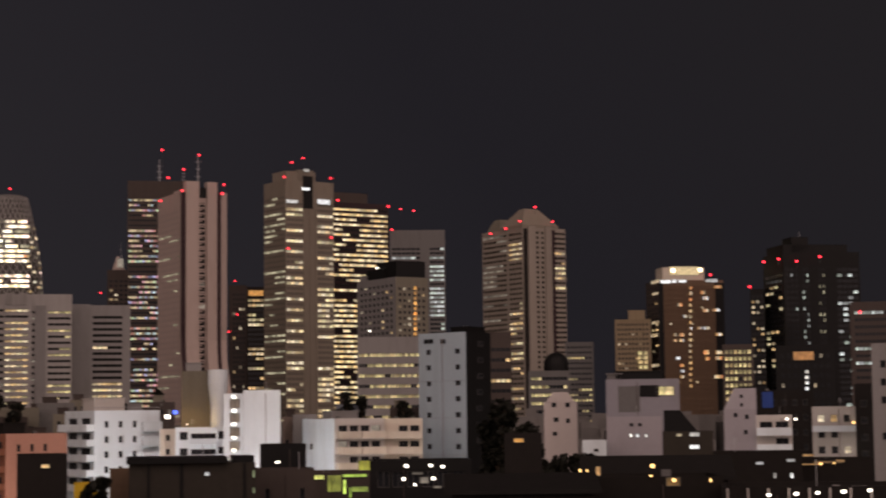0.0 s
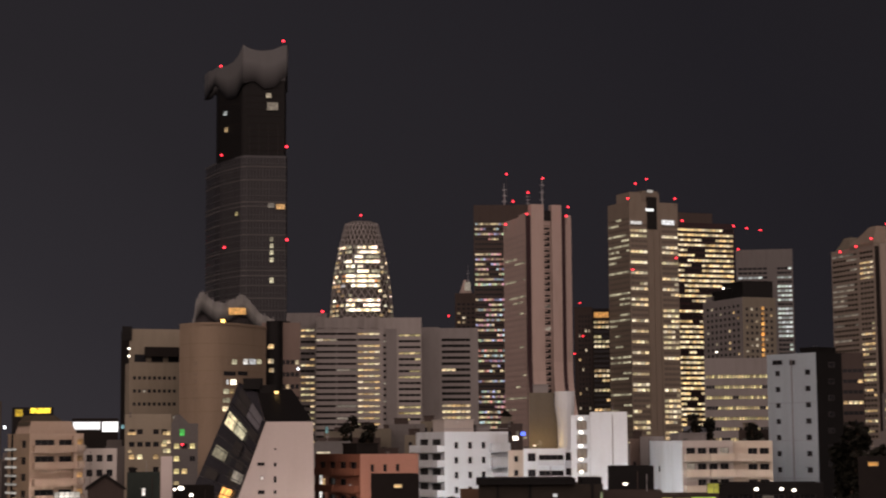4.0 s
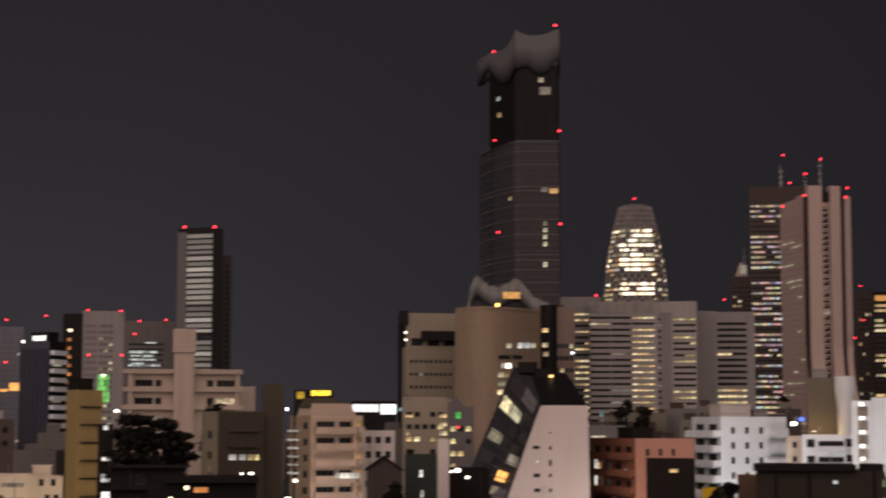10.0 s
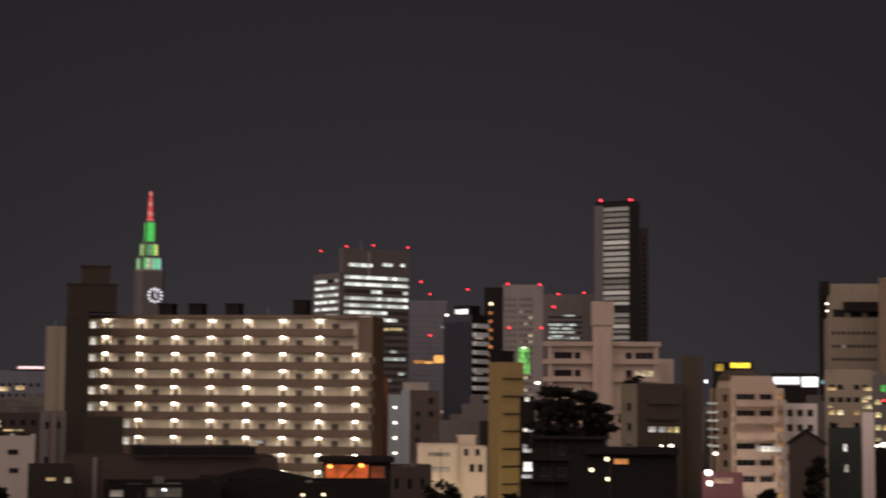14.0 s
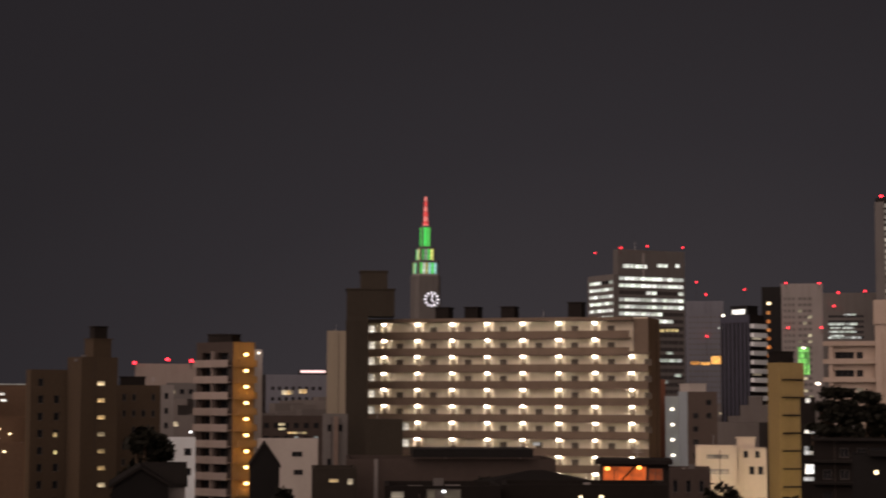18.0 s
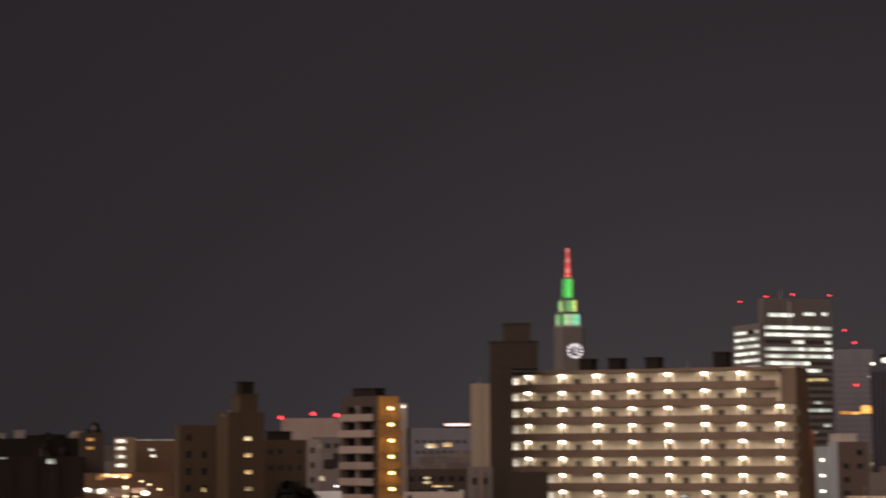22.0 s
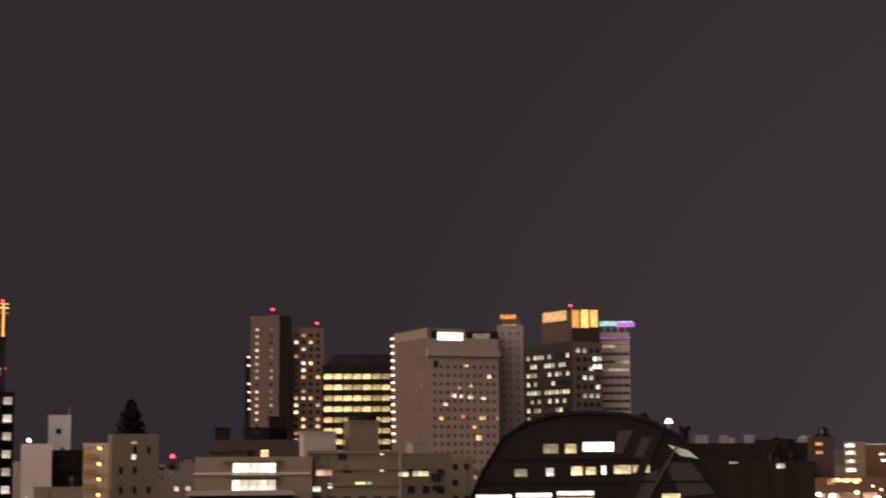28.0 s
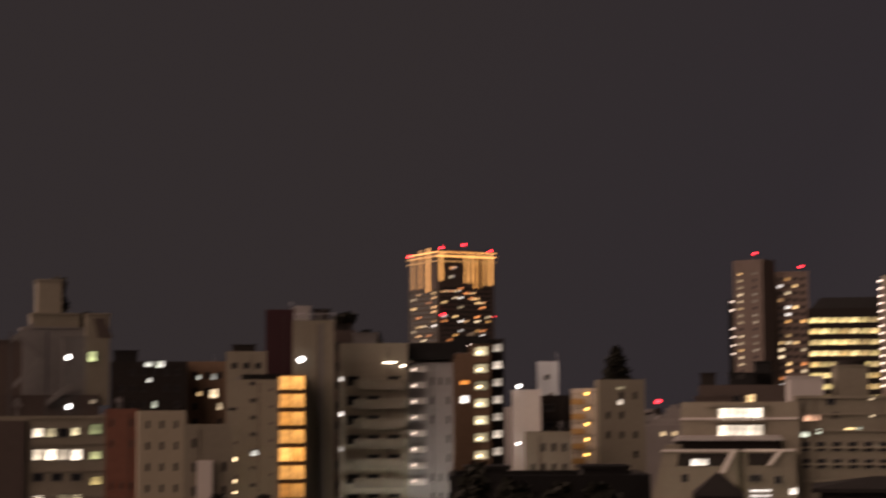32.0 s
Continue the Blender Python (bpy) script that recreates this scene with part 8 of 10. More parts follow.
# roofs in front of the block
b = building("workshop", "long low workshop with a dark overhanging roof", (-119.6, 120.8), 44.73, 19.75, 12, 19.55, None, None, "dkbrown", near=True, category="workshop")
part("roof_slab", Solid().box(6.27, 17.53, -1.0, 8, b["size"][2] + 0.2, b["size"][2] + 0.95).mesh("roof_slab"), "black", b)
ledge(b, "r", 2.64, 3.01, 0, b["size"][2], 0.2, "grey", "pier")
spots(b, "r", [(18.05, 20.96, 0.75, 0.38)], "white_l", "window", -1)
spots(b, "r", [(9.55, 16.6, 3.18, 0.43)], "dim", "window")
b = building("shed", "open shed glowing orange inside", (-95.6, 128.3), 36.68, 6.02, 6, 19.61, None, None, "dark", near=True, category="shed")
spots(b, "r", [(2.13, 18.68, 3.84, 1.31)], "shed_glow", "opening")
spots(b, "r", [(4.84, 18.63, 1.29, 1.1)], "shed_dim", "opening")
lamps(b, "r", [(0.65, 19.12, 0.74, 0.6), (3.4, 19.22, 0.79, 0.6)], "orange_lamp")
part("roof", Solid().prism([(-0.4, -0.6), (6.32, -0.6), (6.32, 6), (-0.4, 6)], b["size"][2] - 0.1, b["size"][2] + 0.3).mesh("roof"), "dark", b)
a, c = Vector((1.79, -0.2, 18.14)), Vector((2.93, -0.2, 19.32))
q = [a, c, c + Vector((0.2, 0, 0)), a + Vector((0.2, 0, 0))]
q += [v + Vector((0, 0.12, 0)) for v in q]
part("brace", mesh_of("brace", q, [(0, 1, 2, 3), (7, 6, 5, 4), (0, 4, 5, 1), (1, 5, 6, 2), (2, 6, 7, 3), (3, 7, 4, 0)]), "black", b)
b = building("house_block", "black low house with two warm lamps", (-71.7, 86.1), 39.79, 10.13, 7, 19.87, None, None, "soot", near=True, category="house")
lamps(b, "r", [(4.85, 19.13, 0.41, 0.35), (6.12, 19.16, 0.45, 0.35)], "warm_white_lamp")
house("house", "dark house roof below the galleries", (-78.3, 90.9), 40.74, 9, 8, 18.98, 20.07, "dark", "rooftile", "hip")
b = building("house_block", "small house with bright garage", (-75.7, 79.8), 43.46, 7.05, 7, 19.86, None, None, "dark", near=True, category="house")
spots(b, "r", [(3.59, 19.37, 2.1, 0.62), (0.79, 19.32, 0.84, 0.48)], "dim", "garage_opening")
lamps(b, "r", [(3.59, 19.54, 0.46, 0.28)], "cool_lamp")
b = building("apartment_house", "red-brown house beside the gallery block", (-190.4, 269.5), 35.24, 3.48, 10, 29.02, F(1, 2.8, 1, 0.4, 1.3, lit=0.1, tone="warm"), None, "brick", near=True)
lamps(b, "r", [(1.1, 22.88, 0.82, 1.45), (1.14, 19.92, 0.82, 1.45)], "gallery_lamp_dim")
b = building("stair_tower", "white stair with a lamp on each floor", (-184.8, 267.4), 34.64, 2.52, 6, 25.95, None, None, "bluegrey", near=True)
lamps(b, "r", [(1.24, 23.63, 1.11, 0.82), (1.27, 20.91, 1.11, 0.82), (1.3, 18.2, 1.11, 0.82), (1.34, 15.49, 1.11, 0.82)], "white_lamp", "stair_lamp")
# blue light on the side is a blue-grey wall colour
b = building("apartment_house", "house with bluish light put into its side wall colour", (-223.4, 331.8), 58.95, 7.2, 4.76, 27.19, F(2, 2.9, 1, 0.4, 1.3, lit=0.1, tone="warm"), None, "dkmauve", "bluegrey", near=True)
penthouse(b, 1, 5, 1, 6, 1.6, "offwhite")
b = building("house_block", "cream low house with a stair block", (-144.3, 216.3), 33.72, 5.82, 9, 18.68, None, None, "cream", near=True, category="house")
spots(b, "r", [(3.08, 17.24, 3.07, 0.57), (3.1, 15.15, 3.07, 0.65)], "dim")
b = building("house_block", "cream house with small windows", (-140.7, 221), 32.47, 4.41, 9, 18.33, None, None, "cream", near=True, category="house")
spots(b, "r", [(1.47, 17.52, 0.65, 0.99), (3.11, 17.53, 0.65, 0.99), (2.31, 15.26, 0.73, 1.15), (3.53, 15.26, 0.73, 1.15)], "glass")
penthouse(b, 0.2, 2.8, 1, 6, 1.4, "cream")
b = building("house_block", "dark low house in front", (-102.3, 148.1), 34.63, 4.35, 8, 18.4, F(3, 2.6, 0.5, 0.4, 1.2, lit=0.0, low=0), None, "dkbrown", near=True, category="house")
# yellow light is in the wall colour, besides an added lamp
b = building("apartment_house", "slim tan block, yellow light put into its ochre wall", (-155, 256.9), 61.1, 4.59, 3.8, 31.4, None, None, "ochre", near=True)
for k in range(1, 9):
    z = b["size"][2] - 2.9 * k
    ledge(b, "r", 0.5, b["size"][0] - 0.4, z, z + 0.22, 0.35, "dark", "ledge")
penthouse(b, 0.3, 3.0, 0.5, 4, 1.7, "dark")
lamps(b, "r", [(4.46, 33.83, 1.1, 0.57)], "white_lamp")
b = building("house_block", "stair with white lit windows below the tree", (-121.7, 206.8), 30.48, 1.95, 7, 25.64, None, None, "dark", near=True, category="house")
spots(b, "r", [(0.98, 25.2, 0.68, 0.68), (1.15, 21.39, 1.35, 1.05), (1.17, 18.71, 1.5, 1.2), (1.11, 16.33, 1.2, 1.36), (0.96, 15.06, 1.35, 0.6)], "white_l")
lamps(b, "r", [(2.32, 27.37, 1.2, 0.68)], "white_lamp", "floodlight", 1.0)
b = building("house_block", "dark house with layered eaves", (-115.3, 199), 30.1, 9.55, 9, 20.61, F(4, 2.7, 0.6, 0.5, 1.2, lit=0.08, tone="white_l", low=0), None, "dark", near=True, category="house")
for k in range(3):
    ledge(b, "r", -0.3, b["size"][0] + 0.4, b["size"][2] - 0.4 - 2.7 * k, b["size"][2] - 0.1 - 2.7 * k, 0.9, "rooftile", "eaves")
tree((-115.8, 205.6), 27.12, 3.26, 11, leaves=4500, layers=4, label="dense dark tree with layered foliage")
tree((-113.0, 207.4), 26.6, 3.3, 12, leaves=4500, layers=4, label="dense dark tree with layered foliage")
tree((-118.2, 206.2), 25.2, 2.6, 13, leaves=4000, layers=3, label="dense dark tree with layered foliage")
tree((-110.9, 208.2), 24.9, 2.6, 14, leaves=4000, layers=3, label="dense dark tree with layered foliage")
tree((-114.6, 206.0), 24.6, 4.2, 15, leaves=5500, layers=3, label="dense dark tree with layered foliage")

b = building("house_block", "low house with warm porch lights", (-91.9, 166.3), 28.94, 11.25, 9, 19.63, None, None, "black", near=True, category="house")
lamps(b, "r", [(3.97, 19, 0.89, 0.83), (2.37, 17.87, 0.89, 0.83), (4.03, 16.94, 0.83, 0.77)], "warm_white_lamp")
spots(b, "r", [(5.45, 18.77, 1.54, 0.66)], "gold_mid", "lit_panel")
part("roof_slab", Solid().box(1.72, 11.38, -1.2, 6, b["size"][2] - 0.1, b["size"][2] + 0.55).mesh("roof_slab"), "black", b)
# pink glow on the wall, put into its colour and an emitting panel
b = building("house_block", "pink lit shop front at the lane", (-104.7, 227), 24.75, 5.4, 7, 15.27, None, None, "pinkpaint", near=True, category="house")
lamps(b, "r", [(0.85, 15.43, 1.85, 1.57), (1, 13.97, 1.39, 1.41)], "white_lamp", "shop_lamp")
spots(b, "r", [(2.86, 14.37, 2.62, 0.94)], "salmon_l", "lit_panel")
tree((-65.1, 100.8), 20.01, 2.26, 21)
tree((-62.2, 100.3), 19.81, 1.85, 22)
tree((-50.6, 119.8), 19.62, 1.47, 23)
tree((-80, 205), 18.99, 1.79, 24)
tree((-58.7, 98.9), 19.52, 1.8, 25)


# ---- houses south of the gallery block ----
# the gallery's amber light is partly in its wall colour
b = building("apartment_house", "off-white balcony tower with an amber lit gallery", (-238.9, 212.9), 90.3, 5.15, 9.71, 35.29, None, F(1, 2.83, 1.2, wh=1.3, cols=[(0.14, 0.46, 1, 0.9, 0.06, "office"), (0.56, 0.92, 1, 0.9, 0.05, "office")], rec=1.0), "amber", "dkbrown", near=True, category="apartment tower")
pw, pd, ph = b["size"]
for j in range(11):
    z = ph - 1.4 - 2.83 * (j + 1)
    ledge(b, "l", 0.3, pd * 0.97, z - 0.25, z + 1.05, 1.0, "greige", "balcony_front", 0.85)
    ledge(b, "l", 0.3, pd * 0.97, z - 0.1, z + 0.1, 0.84, "greige", "balcony_floor")
    ledge(b, "l", pd * 0.5, pd * 0.52, z + 0.1, z + 2.6, 0.84, "greige", "divider")
    ledge(b, "r", 0.4, pw - 0.3, z, z + 1.05, 1.1, "amber", "parapet", 0.95)
    ledge(b, "r", 0.4, pw - 0.3, z - 0.15, z, 1.15, "amber", "gallery_floor")
lamps(b, "r", [(2.46, 33.06, 1.62, 1.01), (2.52, 30.21, 1.62, 1.01), (2.57, 27.37, 1.62, 1.01), (2.62, 24.54, 1.62, 1.01), (2.67, 21.7, 1.62, 1.01), (2.72, 18.87, 1.62, 1.01), (2.77, 16.05, 1.62, 1.01), (2.82, 13.23, 1.62, 1.01), (2.87, 10.41, 1.62, 1.01)], "amber_white_lamp", "gallery_lamp", 0.9)
for k in range(5):
    lamp = bpy.data.lights.new("gallery_light", "POINT")
    lamp.energy, lamp.color, lamp.shadow_soft_size = 70, (1.0, 0.52, 0.12), 0.15
    ob = new("gallery_light", lamp)
    ob.parent, ob.location = b, (2.6, -1.6, 32.6 - 5.66 * k)
penthouse(b, 0.5, 2.6, 1, 4, 1.2, "dark")
penthouse(b, 0.5, 3, pd * 0.4, pd * 0.75, 1.3, "dark")
b = building("stair_tower", "pale narrow stair behind the amber galleries", (-244, 222.2), 47.67, 1.75, 6, 34.21, None, None, "offwhite", near=True)
lamps(b, "r", [(1.14, 33.6, 0.62, 0.72)], "white_lamp")
b = building("office_building", "pale broad warehouse with red lights", (-546.6, 437.3), 51.33, 23.74, 20, 38.92, None, None, "greige")
for at in ((-545.9, 436.5, 39.12), (-540.4, 448.1, 40.59), (-532.2, 453.1, 39.95)):
    beacon(b, at, 1.15, 3)
b = building("office_building", "dark office below the warehouse", (-385, 319), 50.36, 8.49, 12, 29.75, F(3, 3, 1, 0.5, 1.3, lit=0.06, tone="warm"), None, "midgrey")
b = building("apartment_house", "tan block with a column of lit stair windows", (-247.5, 186.6), 77.98, 6.74, 5.43, 32.23, None, None, "tandark", near=True)
penthouse(b, 2.42, 5.71, 0.5, 4, 3.0, "tandark", "lift_head")
penthouse(b, 2.84, 5.18, 1, 3, 1.0, "dark", "tank", b["size"][2] + 3.2)
spots(b, "r", [(3.66, 27.78, 1.37, 0.78), (3.72, 24.93, 1.37, 0.78), (3.78, 22.08, 1.37, 0.78), (3.85, 19.23, 1.37, 0.78), (3.91, 16.38, 1.37, 0.78), (3.97, 13.54, 1.37, 0.78), (4.03, 10.71, 1.36, 0.78)], "office")
b = building("apartment_house", "brown block with dark windows", (-256.5, 182.9), 69.5, 6.34, 2.96, 30.14, F(2, 2.9, 0.8, 0.34, 1.4, lit=0.0), None, "tandark", near=True)
spots(b, "r", [(4.4, 19.06, 0.69, 0.79), (4.47, 16.08, 0.69, 0.69)], "yellow")
b = building("apartment_house", "dim house beside the tan block", (-259.6, 203.7), 51.88, 7.79, 9, 27.66, F(4, 2.9, 0.8, 0.4, 1.3, lit=0.0), None, "tandark", near=True)
penthouse(b, 0.5, 5, 1, 6, 1.4, "dark")
b = building("apartment_house", "narrow grey concrete slab house", (-278.1, 228.6), 50.58, 2.88, 9, 27.97, F(1, 2.9, 0.8, 0.3, 1.2, lit=0.0), None, "grey", near=True)
b = building("house_block", "white small house by the road", (-192.3, 159.8), 50.27, 3.69, 8, 19.82, F(2, 2.7, 0.6, 0.6, 1.0, lit=0.05), None, "white", near=True, category="house")
lamps(b, "r", [(2.99, 20.67, 0.62, 0.55), (2.25, 13.83, 0.92, 0.71)], "cool_lamp")
b = building("house_block", "pale house with two dark windows", (-180.5, 165.7), 52.44, 7.98, 1.76, 19.89, None, None, "offwhite", near=True, category="house")
spots(b, "r", [(5.15, 17.78, 1.38, 0.69), (5.33, 15.35, 1.23, 0.69)], "glass")
b = building("office_building", "low grey office under construction lights", (-309.7, 283.7), 47.5, 15.69, 12, 21.44, F(6, 3, 0.8, 0.5, 1.2, lit=0.12, tone="cool"), None, "dkbrown")
spots(b, "r", [(5.64, 19.52, 1.57, 0.66), (5.65, 18.48, 1.57, 0.66), (9.19, 17.58, 4.45, 0.53)], "office")
b = building("office_building", "bluish office with two lit windows", (-455.3, 420.8), 57.25, 21.35, 13.63, 33.83, F(8, 3.6, 3, 0.5, 1.2, lit=0.03, tone="warm"), None, "bluedim", "dark")
spots(b, "r", [(7.54, 27.71, 3.94, 1.56), (12.87, 28.13, 2.77, 1.56)], "warm")
b = building("roof_sign", "pink-white neon sign over a roof", (-462.1, 442.8), 46.22, 10, 3, 35.79, None, None, "dark", category="sign")
spots(b, "r", [(5, 35.22, 8.8, 1)], "pink_neon", "sign_panel")
spots(b, "r", [(6.03, 32.64, 4.4, 2.81)], "yellow", "sign_panel")
house("house", "small black house with a gable", (-99.9, 90.8), 47.7, 2.2, 6, 20.1, 21.69, "black", "rooftile", "front", over=0.1)
b = building("house_block", "dark house with small lit windows", (-114.7, 111.6), 45.79, 3.98, 8, 19.06, None, None, "umber", near=True, category="house")
spots(b, "r", [(1.95, 17.98, 0.9, 0.4), (3.39, 17.89, 0.55, 0.6)], "warm")
tree((-116.6, 94.4), 23.28, 1.9, 91)
tree((-117.3, 96.7), 22.6, 1.8, 92)
house("house", "dark steep house roofs", (-110.3, 86.3), 51.96, 4.2, 8, 18.48, 19.77, "black", "rooftile", "front", over=0.3)
house("house", "dark sloping roof by the road", (-112.7, 91.3), 51, 3.2, 8, 18.25, 19.75, "grey", "rooftile", "side", over=0.2)
tree((-155.3, 126), 21.83, 2.13, 31)
tree((-125.4, 99.3), 20.15, 1.51, 32)
tree((-94.6, 89.2), 19.2, 1.22, 33)
tree((-90.8, 106.5), 19.36, 1.76, 34)

b = building("office_building", "dark red-brown building with a light line on its roof", (-298.2, 201.7), 55.93, 8.33, 12, 27.99, None, None, "brown", near=True)
part("light_line", Solid().box(0, b["size"][0], -0.15, 0.0, b["size"][2] - 0.12, b["size"][2] + 0.1).mesh("light_line"), "grey_l", b, "pale strip of light on the roof edge")
spots(b, "r", [(3.52, 26.1, 1.09, 0.56), (3.87, 24.89, 1.09, 0.56)], "white_l")
b = building("office_building", "narrow house with a ladder of lit landings", (-283.5, 187.6), 56.5, 3.81, 8, 28.35, None, None, "tan", near=True)
spots(b, "r", [(1.14, 27.62, 1.85, 0.75), (1.16, 26.28, 1.85, 0.75), (1.19, 24.72, 1.85, 0.75), (1.21, 23.17, 1.85, 0.75)], "white_room", "landing", 0.15)
lamps(b, "r", [(1.24, 27.73, 1.44, 0.85), (1.26, 26.38, 1.44, 0.85), (1.29, 24.82, 1.44, 0.85), (1.31, 23.27, 1.44, 0.85)], "soft_lamp", "landing_lamp", 0.5)
b = building("restaurant", "low restaurant strung with warm lamps", (-278, 177.8), 57.4, 16.17, 10, 21.86, None, None, "brown", near=True, category="restaurant")
spots(b, "r", [(5.46, 21.42, 5.17, 0.72), (2.78, 21.14, 1.39, 1.04)], "gold_mid", "lit_panel", 0.2)
spots(b, "r", [(5.51, 18.41, 4.37, 1.86), (9.49, 18.78, 2.6, 1.04)], "salmon_l", "lit_panel", 0.1)
spots(b, "r", [(3.22, 18.63, 1.98, 0.93), (1.04, 18.75, 1.38, 0.83)], "white_room", "window", 0.15)
lamps(b, "r", [(3.97, 21.53, 1.09, 0.83), (5.46, 21.32, 1.39, 0.93), (7.06, 21.11, 1.3, 0.93), (7.19, 19.3, 1.49, 1.14), (7.21, 17.59, 1.59, 1.24), (4.73, 17.42, 1.19, 0.93), (9.01, 17.58, 1.1, 0.93), (11.38, 19.77, 0.8, 0.73), (13.19, 18.95, 0.9, 0.73), (9.97, 20.38, 0.8, 0.62)], "warm_white_lamp", "bulb")
lamps(b, "r", [(10.69, 18.27, 2.2, 1.45), (3.02, 18.83, 1.98, 1.04), (0.54, 18.95, 1.78, 1.14), (12.21, 17.15, 1.4, 1.04)], "white_lamp", "shop_lamp")
b = building("apartment_house", "dark house with two orange windows near the restaurant", (-291.3, 184.9), 57.59, 4.77, 9, 29.26, None, None, "dkbrown", near=True)
spots(b, "r", [(2.09, 28, 1.35, 0.65), (2.12, 26.42, 1.35, 0.65)], "orange")
b = building("house_block", "long low dark hall", (-287.8, 161.5), 60.69, 19.13, 14, 24.82, None, None, "soot", near=True, category="hall")
spots(b, "r", [(4.72, 24.62, 1.64, 0.41), (13.1, 24, 1.53, 0.93)], "cool", "window", 0.3)
for k in range(5):
    ledge(b, "r", 2.0 + 4.1 * k, 2.5 + 4.1 * k, 0, b["size"][2] - 0.6, 0.4, "dark", "pier")
b = building("house_block", "dark raised hall behind the dome", (-370.3, 198.2), 61.85, 33.96, 20, 28.95, None, None, "soot", near=True, category="hall")
pw, pd, ph = b["size"]
for x, w, hh, tone in ((920, 26, 1.2, "midgrey"), (946, 22, 1.8, "grey"), (985, 14, 1.6, "grey"), (999, 9, 1.0, "grey"), (1030, 16, 1.7, "grey"), (1052, 30, 0.5, "dark"), (1085, 40, 0.7, "dark")):
    c = (x - 890) * 0.13
    penthouse(b, c - w * 0.066, c + w * 0.066, 1.0, 5, hh, tone, "roof_room")
part("dome", Solid().prism(ring(1.8, 16, 31.1, 4), ph - 0.9, ph + 0.9).prism(ring(1.8, 16, 31.1, 4), ph + 0.9, ph + 1.7, top=ring(0.9, 16, 31.1, 4)).mesh("dome"), "sand", b, "pale small roof dome")
b = building("house_block", "low shop row with white lamps", (-240.9, 152.3), 57.69, 15.25, 10, 18.36, None, None, "brown", near=True, category="shop")
lamps(b, "r", [(2.17, 16.96, 1.4, 0.72), (5.67, 16.97, 1.13, 0.72), (8.8, 16.81, 1.13, 0.72), (12.11, 17.08, 0.96, 0.63)], "warm_white_lamp", "shop_lamp")
spots(b, "r", [(3.92, 16.62, 3.49, 1.07), (10.02, 16.64, 2.96, 1.07)], "salmon_l", "lit_panel")
tree((-368.3, 195.6), 31.64, 1.83, 51, "roof_tree", 420, "dark tree against the night sky")
tree((-336.4, 216.4), 32.93, 2.51, 56, "roof_tree", 420, "dark tree against the night sky")
tree((-337.4, 218.5), 32.22, 2.02, 57, "roof_tree", 420, "dark tree against the night sky")
tree((-266.5, 137.8), 33.05, 1.13, 58, "roof_tree", 420, "dark tree against the night sky")
tree((-365.9, 200), 33.32, 1.57, 59, "roof_tree", 420, "dark tree against the night sky")
tree((-355.7, 217.6), 30.32, 1.83, 60, "roof_tree", 420, "dark tree against the night sky")
tree((-354.1, 220.3), 29.92, 1.57, 61, "roof_tree", 420, "dark tree against the night sky")

s = Solid().prism(ring(0.08, 8), 0, 7.0, top=ring(0.05, 8))
e = thing("street_lamp", "bright street lamp on a tall pole", "street lamp", (-264.5, 141.5) + (31.55 - 7.0,))
part("pole", Solid().prism(ring(0.1, 8), -e.location.z, 7.0, top=ring(0.06, 8)).mesh("pole"), "metal", e)
part("lens", Solid().prism(ring(0.62, 12), 6.6, 7.3, top=ring(0.3, 12)).mesh("lens"), "white_lamp", e, "glowing white lens")

